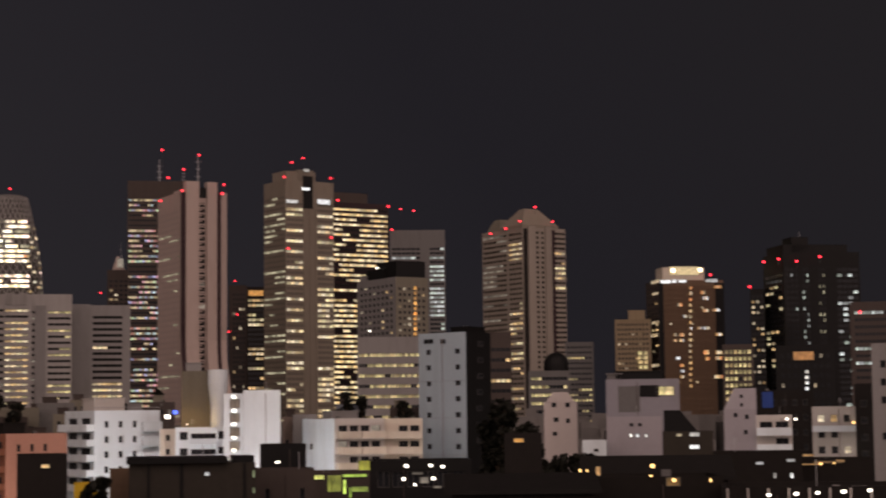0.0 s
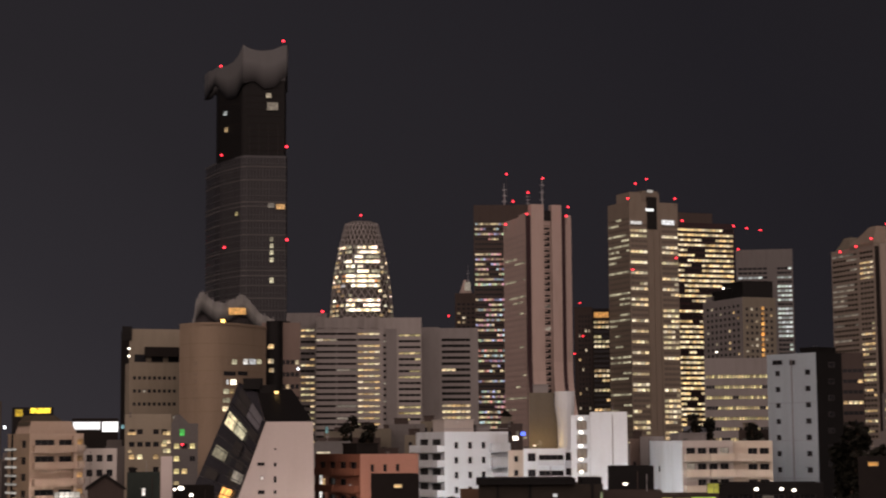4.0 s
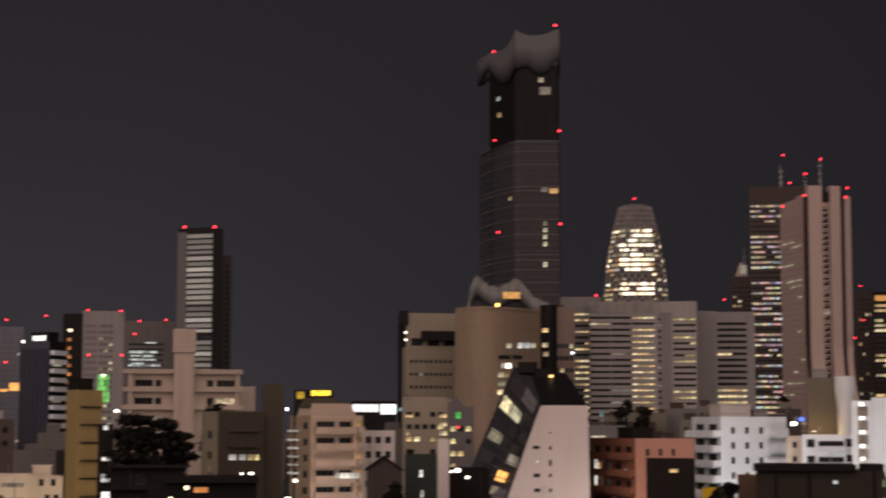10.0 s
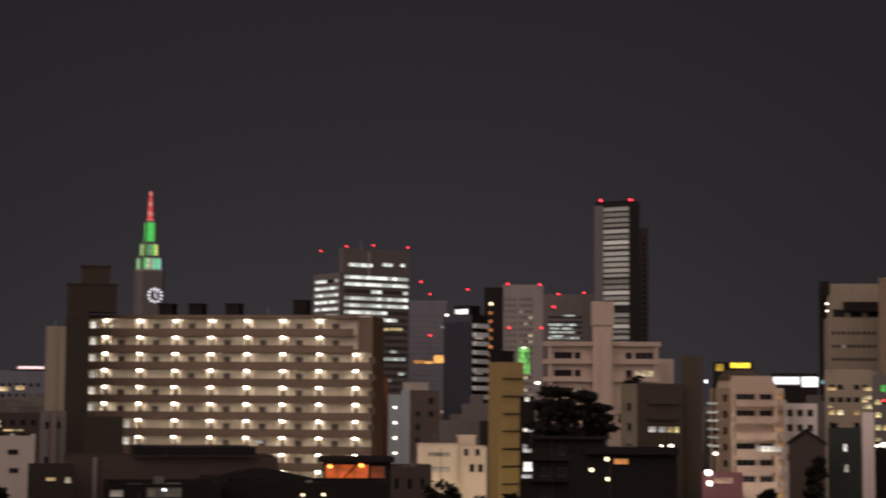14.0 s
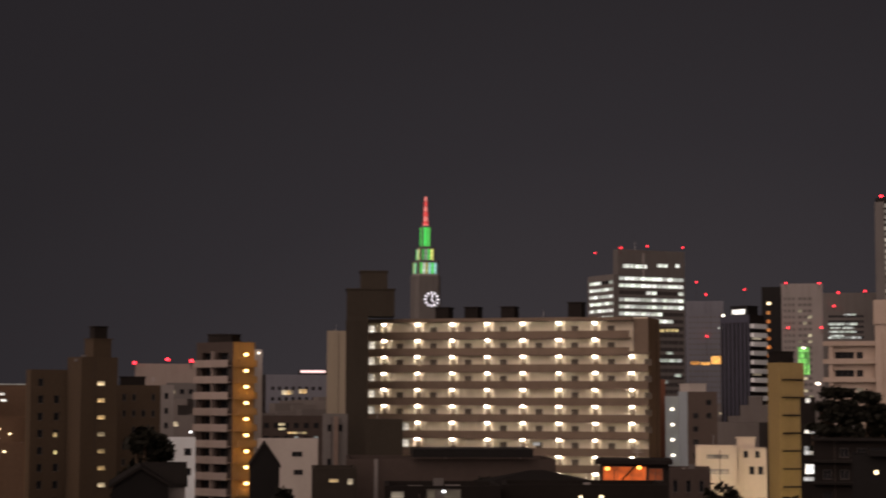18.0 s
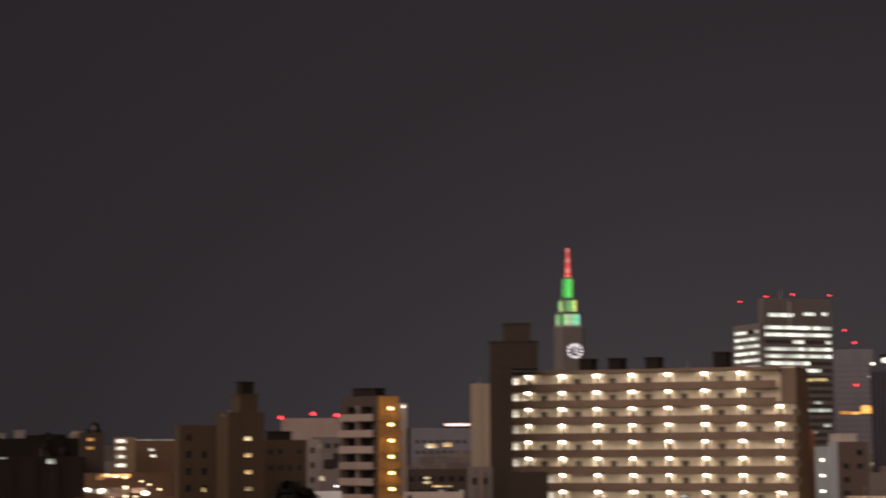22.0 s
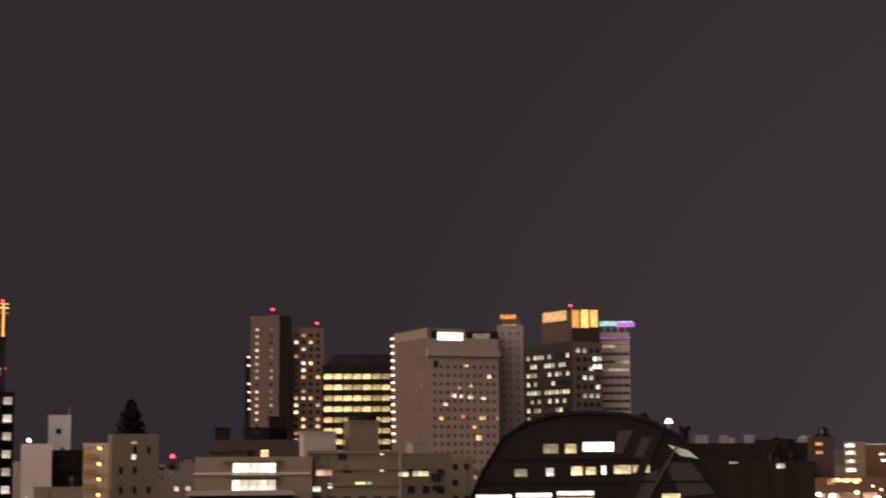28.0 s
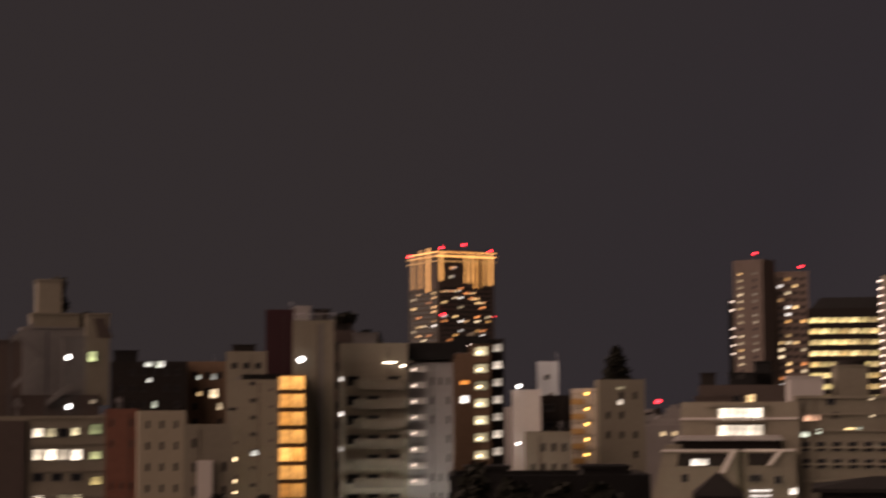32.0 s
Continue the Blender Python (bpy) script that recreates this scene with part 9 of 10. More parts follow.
# ---- the dark barrel-roofed hall ----
def dome_hall(at, yaw):
    e = thing("office_building", "black barrel-roofed office with bands of lit windows", "building", at, yaw)
    k = 0.08
    z0 = 27.05
    prof = ((500, 960), (530, 882), (562, 812), (600, 748), (640, 722), (690, 708), (750, 704), (810, 708), (860, 722), (905, 746), (945, 790), (975, 835), (990, 882), (1000, 960))
    P = lambda x, y: Vector(((x - 750) * k, 0, z0 + (760 - y) * k))
    ps = [P(*q) for q in prof]
    v = ps + [p + Vector((0, 24, 0)) for p in ps]
    n = len(ps)
    f = [tuple(range(n))] + [tuple(reversed(range(n, 2 * n)))]
    part("front", mesh_of("front", ps, [tuple(reversed(range(n)))]), "black", e)
    v2 = [p + Vector((0, -0.6, 0)) for p in ps] + [p + Vector((0, 24, 0)) for p in ps] + [p * 1.0 + Vector((0, -0.6, 0.45)) for p in ps] + [p + Vector((0, 24, 0.45)) for p in ps]
    f = []
    for i in range(n - 1):
        f += [(2 * n + i, 2 * n + i + 1, 3 * n + i + 1, 3 * n + i), (i + 1, i, n + i, n + i + 1), (i, i + 1, 2 * n + i + 1, 2 * n + i)]
    part("roof", mesh_of("roof", v2, f), "rooftile", e, "dark curved metal roof")
    rows = ((684, 764, 26, 17, "dim2"), (718, 764, 20, 17, "yellow"), (765, 761, 54, 17, "white_room"), (632, 805, 22, 14, "dim2"), (682, 804, 14, 15, "white_l"), (728, 802, 20, 16, "office"), (752, 802, 18, 14, "office"), (774, 801, 9, 16, "white_l"), (806, 800, 30, 16, "office"), (838, 799, 30, 14, "dim2"),
            (585, 845, 62, 7, "white_l"), (654, 843, 62, 8, "white_l"), (725, 840, 64, 8, "white_l"), (585, 854, 60, 5, "dim2"), (654, 852, 62, 5, "white_room"), (725, 849, 64, 4, "dim2"), (888, 847, 32, 13, "office"))
    for x, y, w, h, tone in rows:
        p = P(x, y)
        part("window", window_mesh(w * k, h * k, tone, True), None, e, m=Matrix.Translation((p.x, -0.1, p.z)))
    for i, y in enumerate((782, 822, 866)):
        x0 = 585 - 28 * i
        part("floor_band", Solid().box((x0 - 750) * k, (960 + 8 * i - 750) * k if i else (925 - 750) * k, -0.35, 0.0, z0 + (760 - y) * k, z0 + (763 - y) * k).mesh("floor_band"), "dark", e)
    # slanting brace and the glazed flank
    for x0, y0, x1, y1, w, m in ((800, 880, 870, 735, 16, "dark"), (830, 880, 900, 760, 5, "dkbrown")):
        a, b2 = P(x0, y0), P(x1, y1)
        t = Vector((w * k / 2, 0, 0))
        q = [a - t, a + t, b2 + t, b2 - t]
        vv = [p + Vector((0, -0.5, 0)) for p in q] + [p + Vector((0, -0.02, 0)) for p in q]
        part("brace", mesh_of("brace", vv, [(0, 1, 2, 3), (7, 6, 5, 4), (0, 4, 5, 1), (1, 5, 6, 2), (2, 6, 7, 3), (3, 7, 4, 0)]), m, e)
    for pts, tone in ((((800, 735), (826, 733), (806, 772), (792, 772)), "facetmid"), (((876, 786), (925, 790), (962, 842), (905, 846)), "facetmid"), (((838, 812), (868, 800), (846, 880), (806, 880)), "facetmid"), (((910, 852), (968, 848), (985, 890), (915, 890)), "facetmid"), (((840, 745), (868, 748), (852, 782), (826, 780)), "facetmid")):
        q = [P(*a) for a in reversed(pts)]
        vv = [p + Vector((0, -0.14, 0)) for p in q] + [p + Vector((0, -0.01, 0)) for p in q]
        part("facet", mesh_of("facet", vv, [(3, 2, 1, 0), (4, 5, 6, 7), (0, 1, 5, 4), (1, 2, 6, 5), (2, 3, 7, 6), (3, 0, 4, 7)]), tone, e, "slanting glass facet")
    q = [P(884, 758), P(918, 768), P(935, 782), P(905, 777)]
    vv = [p + Vector((0, -0.12, 0)) for p in q] + [p + Vector((0, -0.01, 0)) for p in q]
    part("pane", mesh_of("pane", vv, [(3, 2, 1, 0), (4, 5, 6, 7), (0, 1, 5, 4), (1, 2, 6, 5), (2, 3, 7, 6), (3, 0, 4, 7)]), "dim", e, "lit slanting pane")
    return e


dome_hall((-225.4, 108.2), 64.35)

# ---- terraced houses at the south ----
b = building("apartment_house", "beige terraced house with a bright two-storey room", (-231.7, 54.5), 76.76, 15.23, 12, 25.81, None, None, "sand", near=True)
pw, pd, ph = b["size"]
U = lambda x: (x - 1205) * 0.07
V = lambda y: ph - (y - 712) * 0.07


def wedge(name, x0, x1, t0, t1, y0, y1, out, wall, back=0.0):
    """A piece of the terraces with leaning ends: x0 to x1 at its foot y0, t0 to t1 at its top y1."""
    so = Solid().prism([(U(x0), -out), (U(x1), -out), (U(x1), -back), (U(x0), -back)], V(y0), V(y1), top=[(U(t0), -out), (U(t1), -out), (U(t1), -back), (U(t0), -back)])
    return part(name, so.mesh(name), wall, b)


spots(b, "r", [(7.69, 24.23, 5.65, 1.64), (7.65, 22.11, 5.79, 1.49)], "white_room", "window", 0.1)
ledge(b, "r", U(1262), U(1360), V(750), V(747), 1.2, "sand", "balcony_floor")
wedge("deck", 1188, 1392, 1196, 1384, 783, 774, 2.6, "bandwhite")
wedge("eaves", 1255, 1368, 1262, 1360, 721, 716, 1.0, "sand")
# shade under the deck, put in as a dark piece
wedge("recess", 1192, 1390, 1196, 1386, 801, 783, 1.0, "dark")
# the two wings with slanting ends, and the dark gap between them
wedge("wing", 1130, 1302, 1172, 1306, 960, 801, 3.0, "taupe")
wedge("wing", 1318, 1418, 1318, 1410, 960, 801, 2.6, "taupe")
wedge("wing_cap", 1168, 1308, 1170, 1306, 803, 799, 3.3, "offwhite")
wedge("wing_cap", 1314, 1412, 1316, 1410, 803, 799, 2.9, "offwhite")
wedge("fin", 1272, 1284, 1292, 1304, 842, 803, 3.5, "offwhite", 3.0)
wedge("fin", 1358, 1368, 1378, 1388, 828, 803, 3.1, "offwhite", 2.6)
# dark pieces on the wings paint the shade of their openings
wedge("recess", 1196, 1276, 1200, 1292, 829, 806, 3.06, "dark", 2.9)
wedge("recess", 1326, 1358, 1326, 1372, 828, 806, 2.66, "dark", 2.5)
spots(b, "r", [(2.27, 18.11, 2.33, 0.97)], "white_l", "window", 3.12)
spots(b, "r", [(0.35, 16.07, 0.87, 1.05), (9.26, 16.07, 1.59, 0.9), (12.13, 15.85, 1.01, 1.05)], "glass", "window", 3.05)
spots(b, "r", [(9.95, 14.48, 2.74, 0.37), (9.93, 13.82, 2.74, 0.37), (14.04, 14.41, 1, 0.9)], "white_l", "lit_strip", 2.75)
wedge("terrace_wall", 1204, 1420, 1204, 1420, 745, 741, 0.25, "offwhite")
wedge("terrace_wall", 1166, 1206, 1176, 1206, 830, 790, 2.0, "taupe")
penthouse(b, U(1232), U(1300), 3, 9, 0.6, "dkbrown")
b = building("apartment_house", "dark house stepping up behind the terraces", (-254.4, 62.5), 76.2, 13.88, 10, 28.31, F(4, 2.9, 0.8, 0.6, 1.6, 0.03, 0.6, lit=0.05, tone="warm"), None, "dkbrown", near=True)
pw, pd, ph = b["size"]
penthouse(b, 0.3, 2.4, 1, 6, 1.6, "dark")
penthouse(b, 4.4, 10.6, 1, 7, 1.6, "black")
penthouse(b, 8.0, 10.4, 1, 6, 3.2, "black", "lift_head")
spots(b, "r", [(6.03, 29.47, 0.8, 0.49)], "warm", "window", -1.0)
b = building("apartment_house", "grey apartment house with mixed lit windows", (-229.8, 69.2), 79.24, 12.18, 5.71, 26.58, None, None, "taupe", near=True)
pw, pd, ph = b["size"]
for k in range(6):
    ledge(b, "r", 0, pw + 0.1, ph - 0.4 - 2.15 * k, ph - 0.15 - 2.15 * k, 0.3, "sand", "floor_band")
spots(b, "r", [(1.21, 19.98, 1.1, 1.28), (3.19, 19.97, 1.1, 1.28), (5.26, 19.96, 1.11, 1.28), (7.26, 19.95, 1.11, 1.28), (9.27, 19.93, 1.12, 1.29), (11.21, 19.92, 1.12, 1.29), (1.25, 17.79, 1.1, 1.28), (3.23, 17.77, 1.1, 1.28), (5.29, 17.75, 1.11, 1.28), (7.29, 17.74, 1.11, 1.28), (9.3, 17.72, 1.12, 1.29), (11.24, 17.7, 1.12, 1.29), (1.19, 25.78, 0.88, 0.9), (4.58, 25.85, 1.18, 1.06), (5.2, 24.01, 1.04, 0.91)], "glass", "window", 0.04)
spots(b, "r", [(2.18, 23.79, 2.21, 1.13)], "salmon_l")
spots(b, "r", [(7, 22.16, 1.41, 0.6)], "yellowbright")
spots(b, "r", [(1.18, 21.67, 1.17, 1.05), (2.94, 21.95, 0.81, 0.75), (8.19, 22.15, 0.67, 0.68)], "cool")
spots(b, "r", [(9.86, 26.15, 0.6, 0.45), (9.89, 24, 0.6, 0.53), (10.54, 20, 0.67, 0.45)], "warm")
penthouse(b, -0.4, 4.0, 2, 7, 2.4, "bandwhite", "stair_head")
penthouse(b, 5.8, 9.8, 2, 8, 3.8, "taupe", "lift_head")
part("water_tank", Solid().prism(ring(2.0, 16, 7.8, 4), ph - 0.9, ph + 4.6).mesh("water_tank"), "dark", b)
b = building("apartment_house", "pale house below the hotel with a curved roof", (-282.5, 101.1), 80.31, 8.51, 3.77, 26.53, F(3, 2.8, 2, 0.5, 1.3, lit=0.0), None, "taupe", near=True)
spots(b, "r", [(0.23, 23.01, 2.25, 0.85), (3.33, 23.1, 2.83, 0.94)], "dim2")
penthouse(b, 2.2, 5.0, 1, 7, 1.6, "grey")
spots(b, "r", [(5.89, 22.54, 1.71, 1.32), (6, 20.68, 1.52, 0.85)], "glass", "window", 0.3)
b = building("house_block", "dark house before the dome", (-298.4, 115.7), 68.81, 4.46, 9, 26.03, F(2, 2.8, 0.6, 0.5, 1.2, lit=0.0), None, "taupe", near=True)
b = building("radio_mast", "thin mast with one red light far off", (-878.8, 194), 77.55, 2.77, 3, 25.36, None, None, "dark", category="mast")
beacon(b, (-877.6, 195.2, 28.41), 1.7, 4)
b = building("office_building", "low pale house far off", (-586.7, 125.7), 77.91, 10.16, 10, 22.85, F(4, 3, 1, 0.5, 1.2, lit=0.06, tone="dim"), None, "midgrey")

# ---- houses at the south end ----
b = building("apartment_house", "grey house with a dark fir behind its roof", (-255.5, 48.1), 87.35, 6.7, 3.53, 29.18, F(3, 2.8, 1.0, 0.3, 1.1, lit=0.0), None, "taupe", near=True)
spots(b, "r", [(3.14, 25.94, 0.73, 0.82)], "white_l")
spots(b, "r", [(3.17, 27.96, 0.98, 0.49)], "dim2")
def fir(at, height, low, spread, seed):
    """A pointed conifer: a straight trunk and whorls of drooping sprays, closing to a tip."""
    rnd = random.Random(seed)
    e = thing("fir_tree", "dark pointed fir behind a grey house", "tree", at)
    part("trunk", Solid().prism(ring(0.28, 8), 0, height - 0.5, top=ring(0.04, 8)).mesh("trunk"), "bark", e)
    v, f = [], []
    for k in range(5200):
        u = rnd.random() ** 0.8
        z = height - (height - low) * u
        r = spread * (u ** 0.52) * (0.88 + 0.12 * math.sin(u * 34)) * math.sqrt(rnd.random()) * rnd.uniform(0.8, 1.1)
        a = rnd.uniform(0, 2 * math.pi)
        c = Vector((r * math.cos(a), r * math.sin(a), z - 0.12 * r))
        n = Vector((rnd.gauss(0, 1), rnd.gauss(0, 1), rnd.gauss(0, 1))).normalized()
        q = n.orthogonal().normalized() * rnd.uniform(0.16, 0.3)
        w = n.cross(q)
        i = len(v)
        v += [c - q, c + w * 0.6, c + q, c - w * 0.6]
        f.append((i, i + 1, i + 2, i + 3))
    tagged(part("crown", mesh_of("crown", v, f), "leaf", e, "dense dark green sprays"), kind="stuff")
    return e


fir((-262.8, 52.2), 34.3, 26.0, 3.4, 83)
b = building("stair_tower", "amber lit open gallery", (-261.1, 45.1), 80.21, 3.79, 8, 27.97, None, None, "cream", near=True)
# emitting panels in place of lamplight on the gallery walls; amber parapets likewise tinted
spots(b, "r", [(0.89, 26.48, 1.65, 1.58), (0.86, 24.34, 1.65, 1.58), (0.84, 22.21, 1.65, 1.58), (0.81, 20.07, 1.64, 1.58), (0.79, 17.94, 1.64, 1.58)], "deeporange", "gallery_opening", 0.03)
spots(b, "r", [(2.87, 26.47, 1.48, 2), (2.84, 24.33, 1.48, 2), (2.81, 22.2, 1.48, 2), (2.79, 20.07, 1.48, 2), (2.76, 17.94, 1.48, 2)], "dim_amber", "lit_wall", 0.03)
lamps(b, "r", [(2.3, 27.22, 0.74, 0.67), (2.27, 24.99, 0.74, 0.67), (2.24, 22.78, 0.74, 0.67), (2.22, 20.56, 0.74, 0.67), (2.19, 18.35, 0.74, 0.67)], "amber_lamp", "gallery_lamp")
for k in range(6):
    ledge(b, "r", 0.0, 1.9, b["size"][2] - 2.16 * k - 2.3, b["size"][2] - 2.16 * k - 1.5, 0.5, "amber", "parapet", 0.35)
b = building("house_block", "white narrow house with a flood lamp", (-267.4, 37.2), 82.08, 4.38, 9, 27.91, None, None, "offwhite", near=True, category="house")
lamps(b, "r", [(1.1, 28.41, 1.1, 1.1), (0.94, 19.93, 0.84, 0.85)], "cool_lamp", "floodlight", 0.9)
b = building("utility_house", "small white room on a roof", (-286.6, 44), 81.27, 3.44, 6, 32.62, None, None, "white", near=True)
spots(b, "r", [(1.6, 30.08, 0.81, 0.82)], "glass")
mast(b, 3.2, 1, 2.6, 0.06)
b = building("apartment_house", "dim grey house below the flood lamp", (-247.4, 36.2), 81.69, 6.53, 8, 21.86, F(4, 2.8, 0.8, 0.4, 1.2, lit=0.0), None, "taupe", near=True)
b = building("apartment_house", "dark house behind the white one", (-278.7, 43.2), 81.19, 4.83, 8, 27.14, F(2, 2.8, 0.6, 0.7, 1.2, lit=0.0), None, "dark", near=True)
b = building("apartment_house", "brown tower with lamps on every landing", (-278.4, 29.5), 83.96, 5.97, 10, 35.94, None, None, "brown", near=True, category="apartment tower")
# emitting panels in place of lamplight on the pale niche walls
spots(b, "r", [(4.46, 33.99, 1.93, 1.41), (4.44, 31.32, 1.93, 1.41), (4.43, 28.66, 1.93, 1.41), (4.41, 25.99, 1.92, 1.41), (4.39, 23.34, 1.92, 1.41), (4.37, 20.68, 1.92, 1.41), (4.35, 18.04, 1.92, 1.41), (4.33, 15.39, 1.92, 1.41)], "dim2", "landing", 0.06)
lamps(b, "r", [(4.2, 33.82, 1.14, 0.88), (4.18, 31.15, 1.14, 0.88), (4.16, 28.48, 1.14, 0.88), (4.14, 25.82, 1.14, 0.88), (4.12, 23.16, 1.14, 0.88), (4.11, 20.51, 1.14, 0.88), (4.09, 17.86, 1.13, 0.88), (4.07, 15.22, 1.13, 0.88)], "warm_white_lamp", "landing_lamp")
ledge(b, "r", 0, b["size"][0], b["size"][2] - 0.8, b["size"][2] + 0.4, 0.5, "black", "roof_edge")
for k in range(8):
    ledge(b, "r", 3.39, 5.68, 32.24 - 2.72 * k, 33.03 - 2.72 * k, 0.7, "brown", "parapet")
lamps(b, "r", [(2.36, 34.97, 1.23, 0.88)], "white_lamp")
spots(b, "r", [(1.89, 29.19, 1.4, 0.7)], "deeporange")
spots(b, "r", [(1.87, 26.57, 1.23, 1.23)], "white_l")
b = building("stair_tower", "narrow stair with white lit landings", (-281.7, 35.7), 82.77, 2.31, 8, 36.07, None, None, "dark", near=True)
spots(b, "r", [(1.32, 34.64, 1.33, 1.25), (1.3, 31.93, 1.33, 1.25), (1.28, 29.22, 1.33, 1.25), (1.26, 26.52, 1.33, 1.25), (1.24, 23.83, 1.33, 1.25), (1.22, 21.14, 1.33, 1.25), (1.2, 18.45, 1.33, 1.25), (1.17, 15.77, 1.33, 1.25)], "grey_l", "landing")
b = building("apartment_house", "pale house with a white lit stair", (-259.1, 21), 85.36, 6.51, 9, 31.78, F(3, 2.75, 1.4, 0.3, 1.2, 0.45, 0.98, lit=0.0), None, "grey", near=True)
lamps(b, "r", [(0.89, 30.72, 0.73, 0.73), (0.88, 28.44, 0.73, 0.73), (0.87, 26.17, 0.73, 0.73), (0.87, 23.91, 0.73, 0.73), (0.86, 21.65, 0.73, 0.73), (0.85, 19.39, 0.73, 0.73), (0.84, 17.13, 0.73, 0.73), (0.83, 14.88, 0.73, 0.73)], "soft_lamp", "stair_lamp", 1.25)
lamps(b, "r", [(-0.74, 29.34, 1.3, 1.3), (-0.75, 26.91, 1.3, 1.3), (-0.76, 24.48, 1.3, 1.3), (-0.76, 22.06, 1.3, 1.3), (-0.77, 19.64, 1.3, 1.3), (-0.78, 17.22, 1.3, 1.3), (-0.79, 14.81, 1.29, 1.3)], "soft_lamp", "stair_lamp", 1.3)
part("roof_slab", Solid().box(-0.61, 6.74, -0.9, 6, 32.17, 33.23).box(0.04, 8.87, 0.5, 6, 33.23, 34.61).mesh("roof_slab"), "black", b)
for k in range(8):
    ledge(b, "r", 0.2, 2.6, b["size"][2] - 1.4 - 2.3 * k, b["size"][2] - 0.5 - 2.3 * k, 1.0, "offwhite", "parapet", 0.88)
penthouse(b, 0.8, 6, 1, 6, 0.5, "dark")
b = building("apartment_house", "grey balcony house with white roof lamps", (-254.8, 10.9), 87.55, 9.74, 10, 34.4, F(3, 2.75, 4.0, 0.6, 1.4, lit=0.1, tone="office", rec=0.6), None, "sand", near=True)
balconies(b, "r", 0.2, 0.95, 2.75, 3.6, 7, 1, 1.2, 1.05, "taupe")
spots(b, "r", [(0.32, 29.38, 0.56, 0.72), (0.32, 24.46, 0.56, 0.72), (0.32, 19.56, 0.55, 0.72)], "white_l")
lamps(b, "r", [(7.17, 31.66, 3.51, 0.4), (9.01, 31.18, 0.96, 0.64)], "white_lamp", "roof_lamp")
penthouse(b, 2, 5.5, 2, 7, 1.4, "midgrey")
# the tower's shaded right side, put into a darker wall colour
b = building("apartment_tower", "dark stepped rear of the blank tower", (-257.8, 9.8), 87.81, 3.63, 7, 36.37, F(2, 2.8, 1, 0.5, 1.3, lit=0.0), None, "dkbrown", near=True, category="apartment tower")
penthouse(b, 0.5, 2.6, 1, 4, 0.8, "dark", "tank")
b = building("apartment_tower", "grey blank tower with roof tanks", (-245, 4.2), 89.01, 5.66, 6, 37.18, None, None, "taupe", None, near=True, category="apartment tower")
penthouse(b, 0.3, 2.4, 1, 4, 1.8, "grey", "tank")
penthouse(b, 2.9, 5.0, 1, 4, 1.4, "dark", "tank")
for k in range(8):
    part("antenna", Solid().box(-0.03, 0.03, -0.03, 0.03, b["size"][2] - 0.9, b["size"][2] + 1.0 + 0.25 * (k % 3)).mesh("antenna"), "metal", b, m=Matrix.Translation((0.5 + 0.75 * k, 0.8, 0)))
lamps(b, "r", [(1.16, 31.82, 1.68, 1.54)], "cool_lamp", "floodlight", 0.8)
ledge(b, "r", 3.67, 4.13, 0, b["size"][2] - 0.5, 0.1, "midgrey", "joint")
b = building("apartment_house", "dark red-brown chimney block", (-300, 0.7), 89.87, 5.61, 8, 41.7, None, None, "maroon", near=True)
b = building("apartment_house", "pale house with amber lit balconies", (-240, -4.5), 91.07, 6.83, 9, 29.1, None, None, "sand", near=True)
penthouse(b, 2.0, 8.0, 0.5, 5, 0.5, "black")
spots(b, "r", [(3.41, 28.57, 0.89, 0.6), (3.42, 26.34, 0.89, 0.6), (3.43, 24.11, 0.89, 0.6), (3.44, 21.88, 0.89, 0.6), (3.45, 19.66, 0.89, 0.6), (3.46, 17.44, 0.89, 0.6), (3.47, 15.23, 0.89, 0.6), (0.76, 25.24, 1.18, 0.45), (0.78, 20.79, 1.18, 0.45), (0.81, 16.36, 1.18, 0.45), (5.8, 27.74, 0.37, 0.38), (5.8, 25.51, 0.37, 0.38), (5.81, 23.28, 0.37, 0.38), (5.82, 21.05, 0.37, 0.38), (5.83, 18.83, 0.37, 0.38), (5.83, 16.61, 0.37, 0.38)], "glass", "window", 0.04)
spots(b, "r", [(3.67, 19.44, 0.96, 0.75)], "cool")
lamps(b, "r", [(1.02, 18.65, 0.96, 1.2), (1.03, 15.77, 0.74, 1.05), (1.11, 14.3, 0.74, 0.68)], "warm_white_lamp")
b = building("apartment_house", "pale low roof storey behind the amber balconies", (-279.9, -5.4), 91.11, 6.24, 8, 34.13, F(3, 2.6, 1.0, 0.5, 1.0, lit=0.0), None, "taupe", near=True)
penthouse(b, 1.0, 4.5, 1, 5, 0.9, "dark")
b = building("balcony_stack", "stack of rounded amber lit balconies", (-238, 2.2), 89.47, 3.55, 7, 29.64, None, None, "brown", near=True, category="balconies")
bay = Solid()
q = [(-1.62, 0.0), (-1.62, -0.75), (-1.3, -1.05), (-0.05, -1.1), (-0.05, 0.0)]
bay.prism(q, -0.86, 0.86, top=q)
bay.prism([(-x, y) for x, y in reversed(q)], -0.86, 0.86)
bay = bay.mesh("lit_balcony")
# the balcony shells emit the amber light themselves, no lamps inside
for k in range(8):
    z = 28.6 - 2.33 * k
    part("lit_balcony", bay, "amber_l", b, m=Matrix.Translation((1.8, 0, z)))
    ledge(b, "r", -0.05, 3.6, z - 1.3, z - 0.95, 0.6, "dkbrown", "slab_edge")
b = building("apartment_house", "dim houses behind with scattered lights", (-329.7, -13.5), 92.34, 7.62, 9, 33.93, F(3, 2.8, 1.2, 0.4, 1.3, lit=0.15, tone="warm"), None, "brown", near=True)
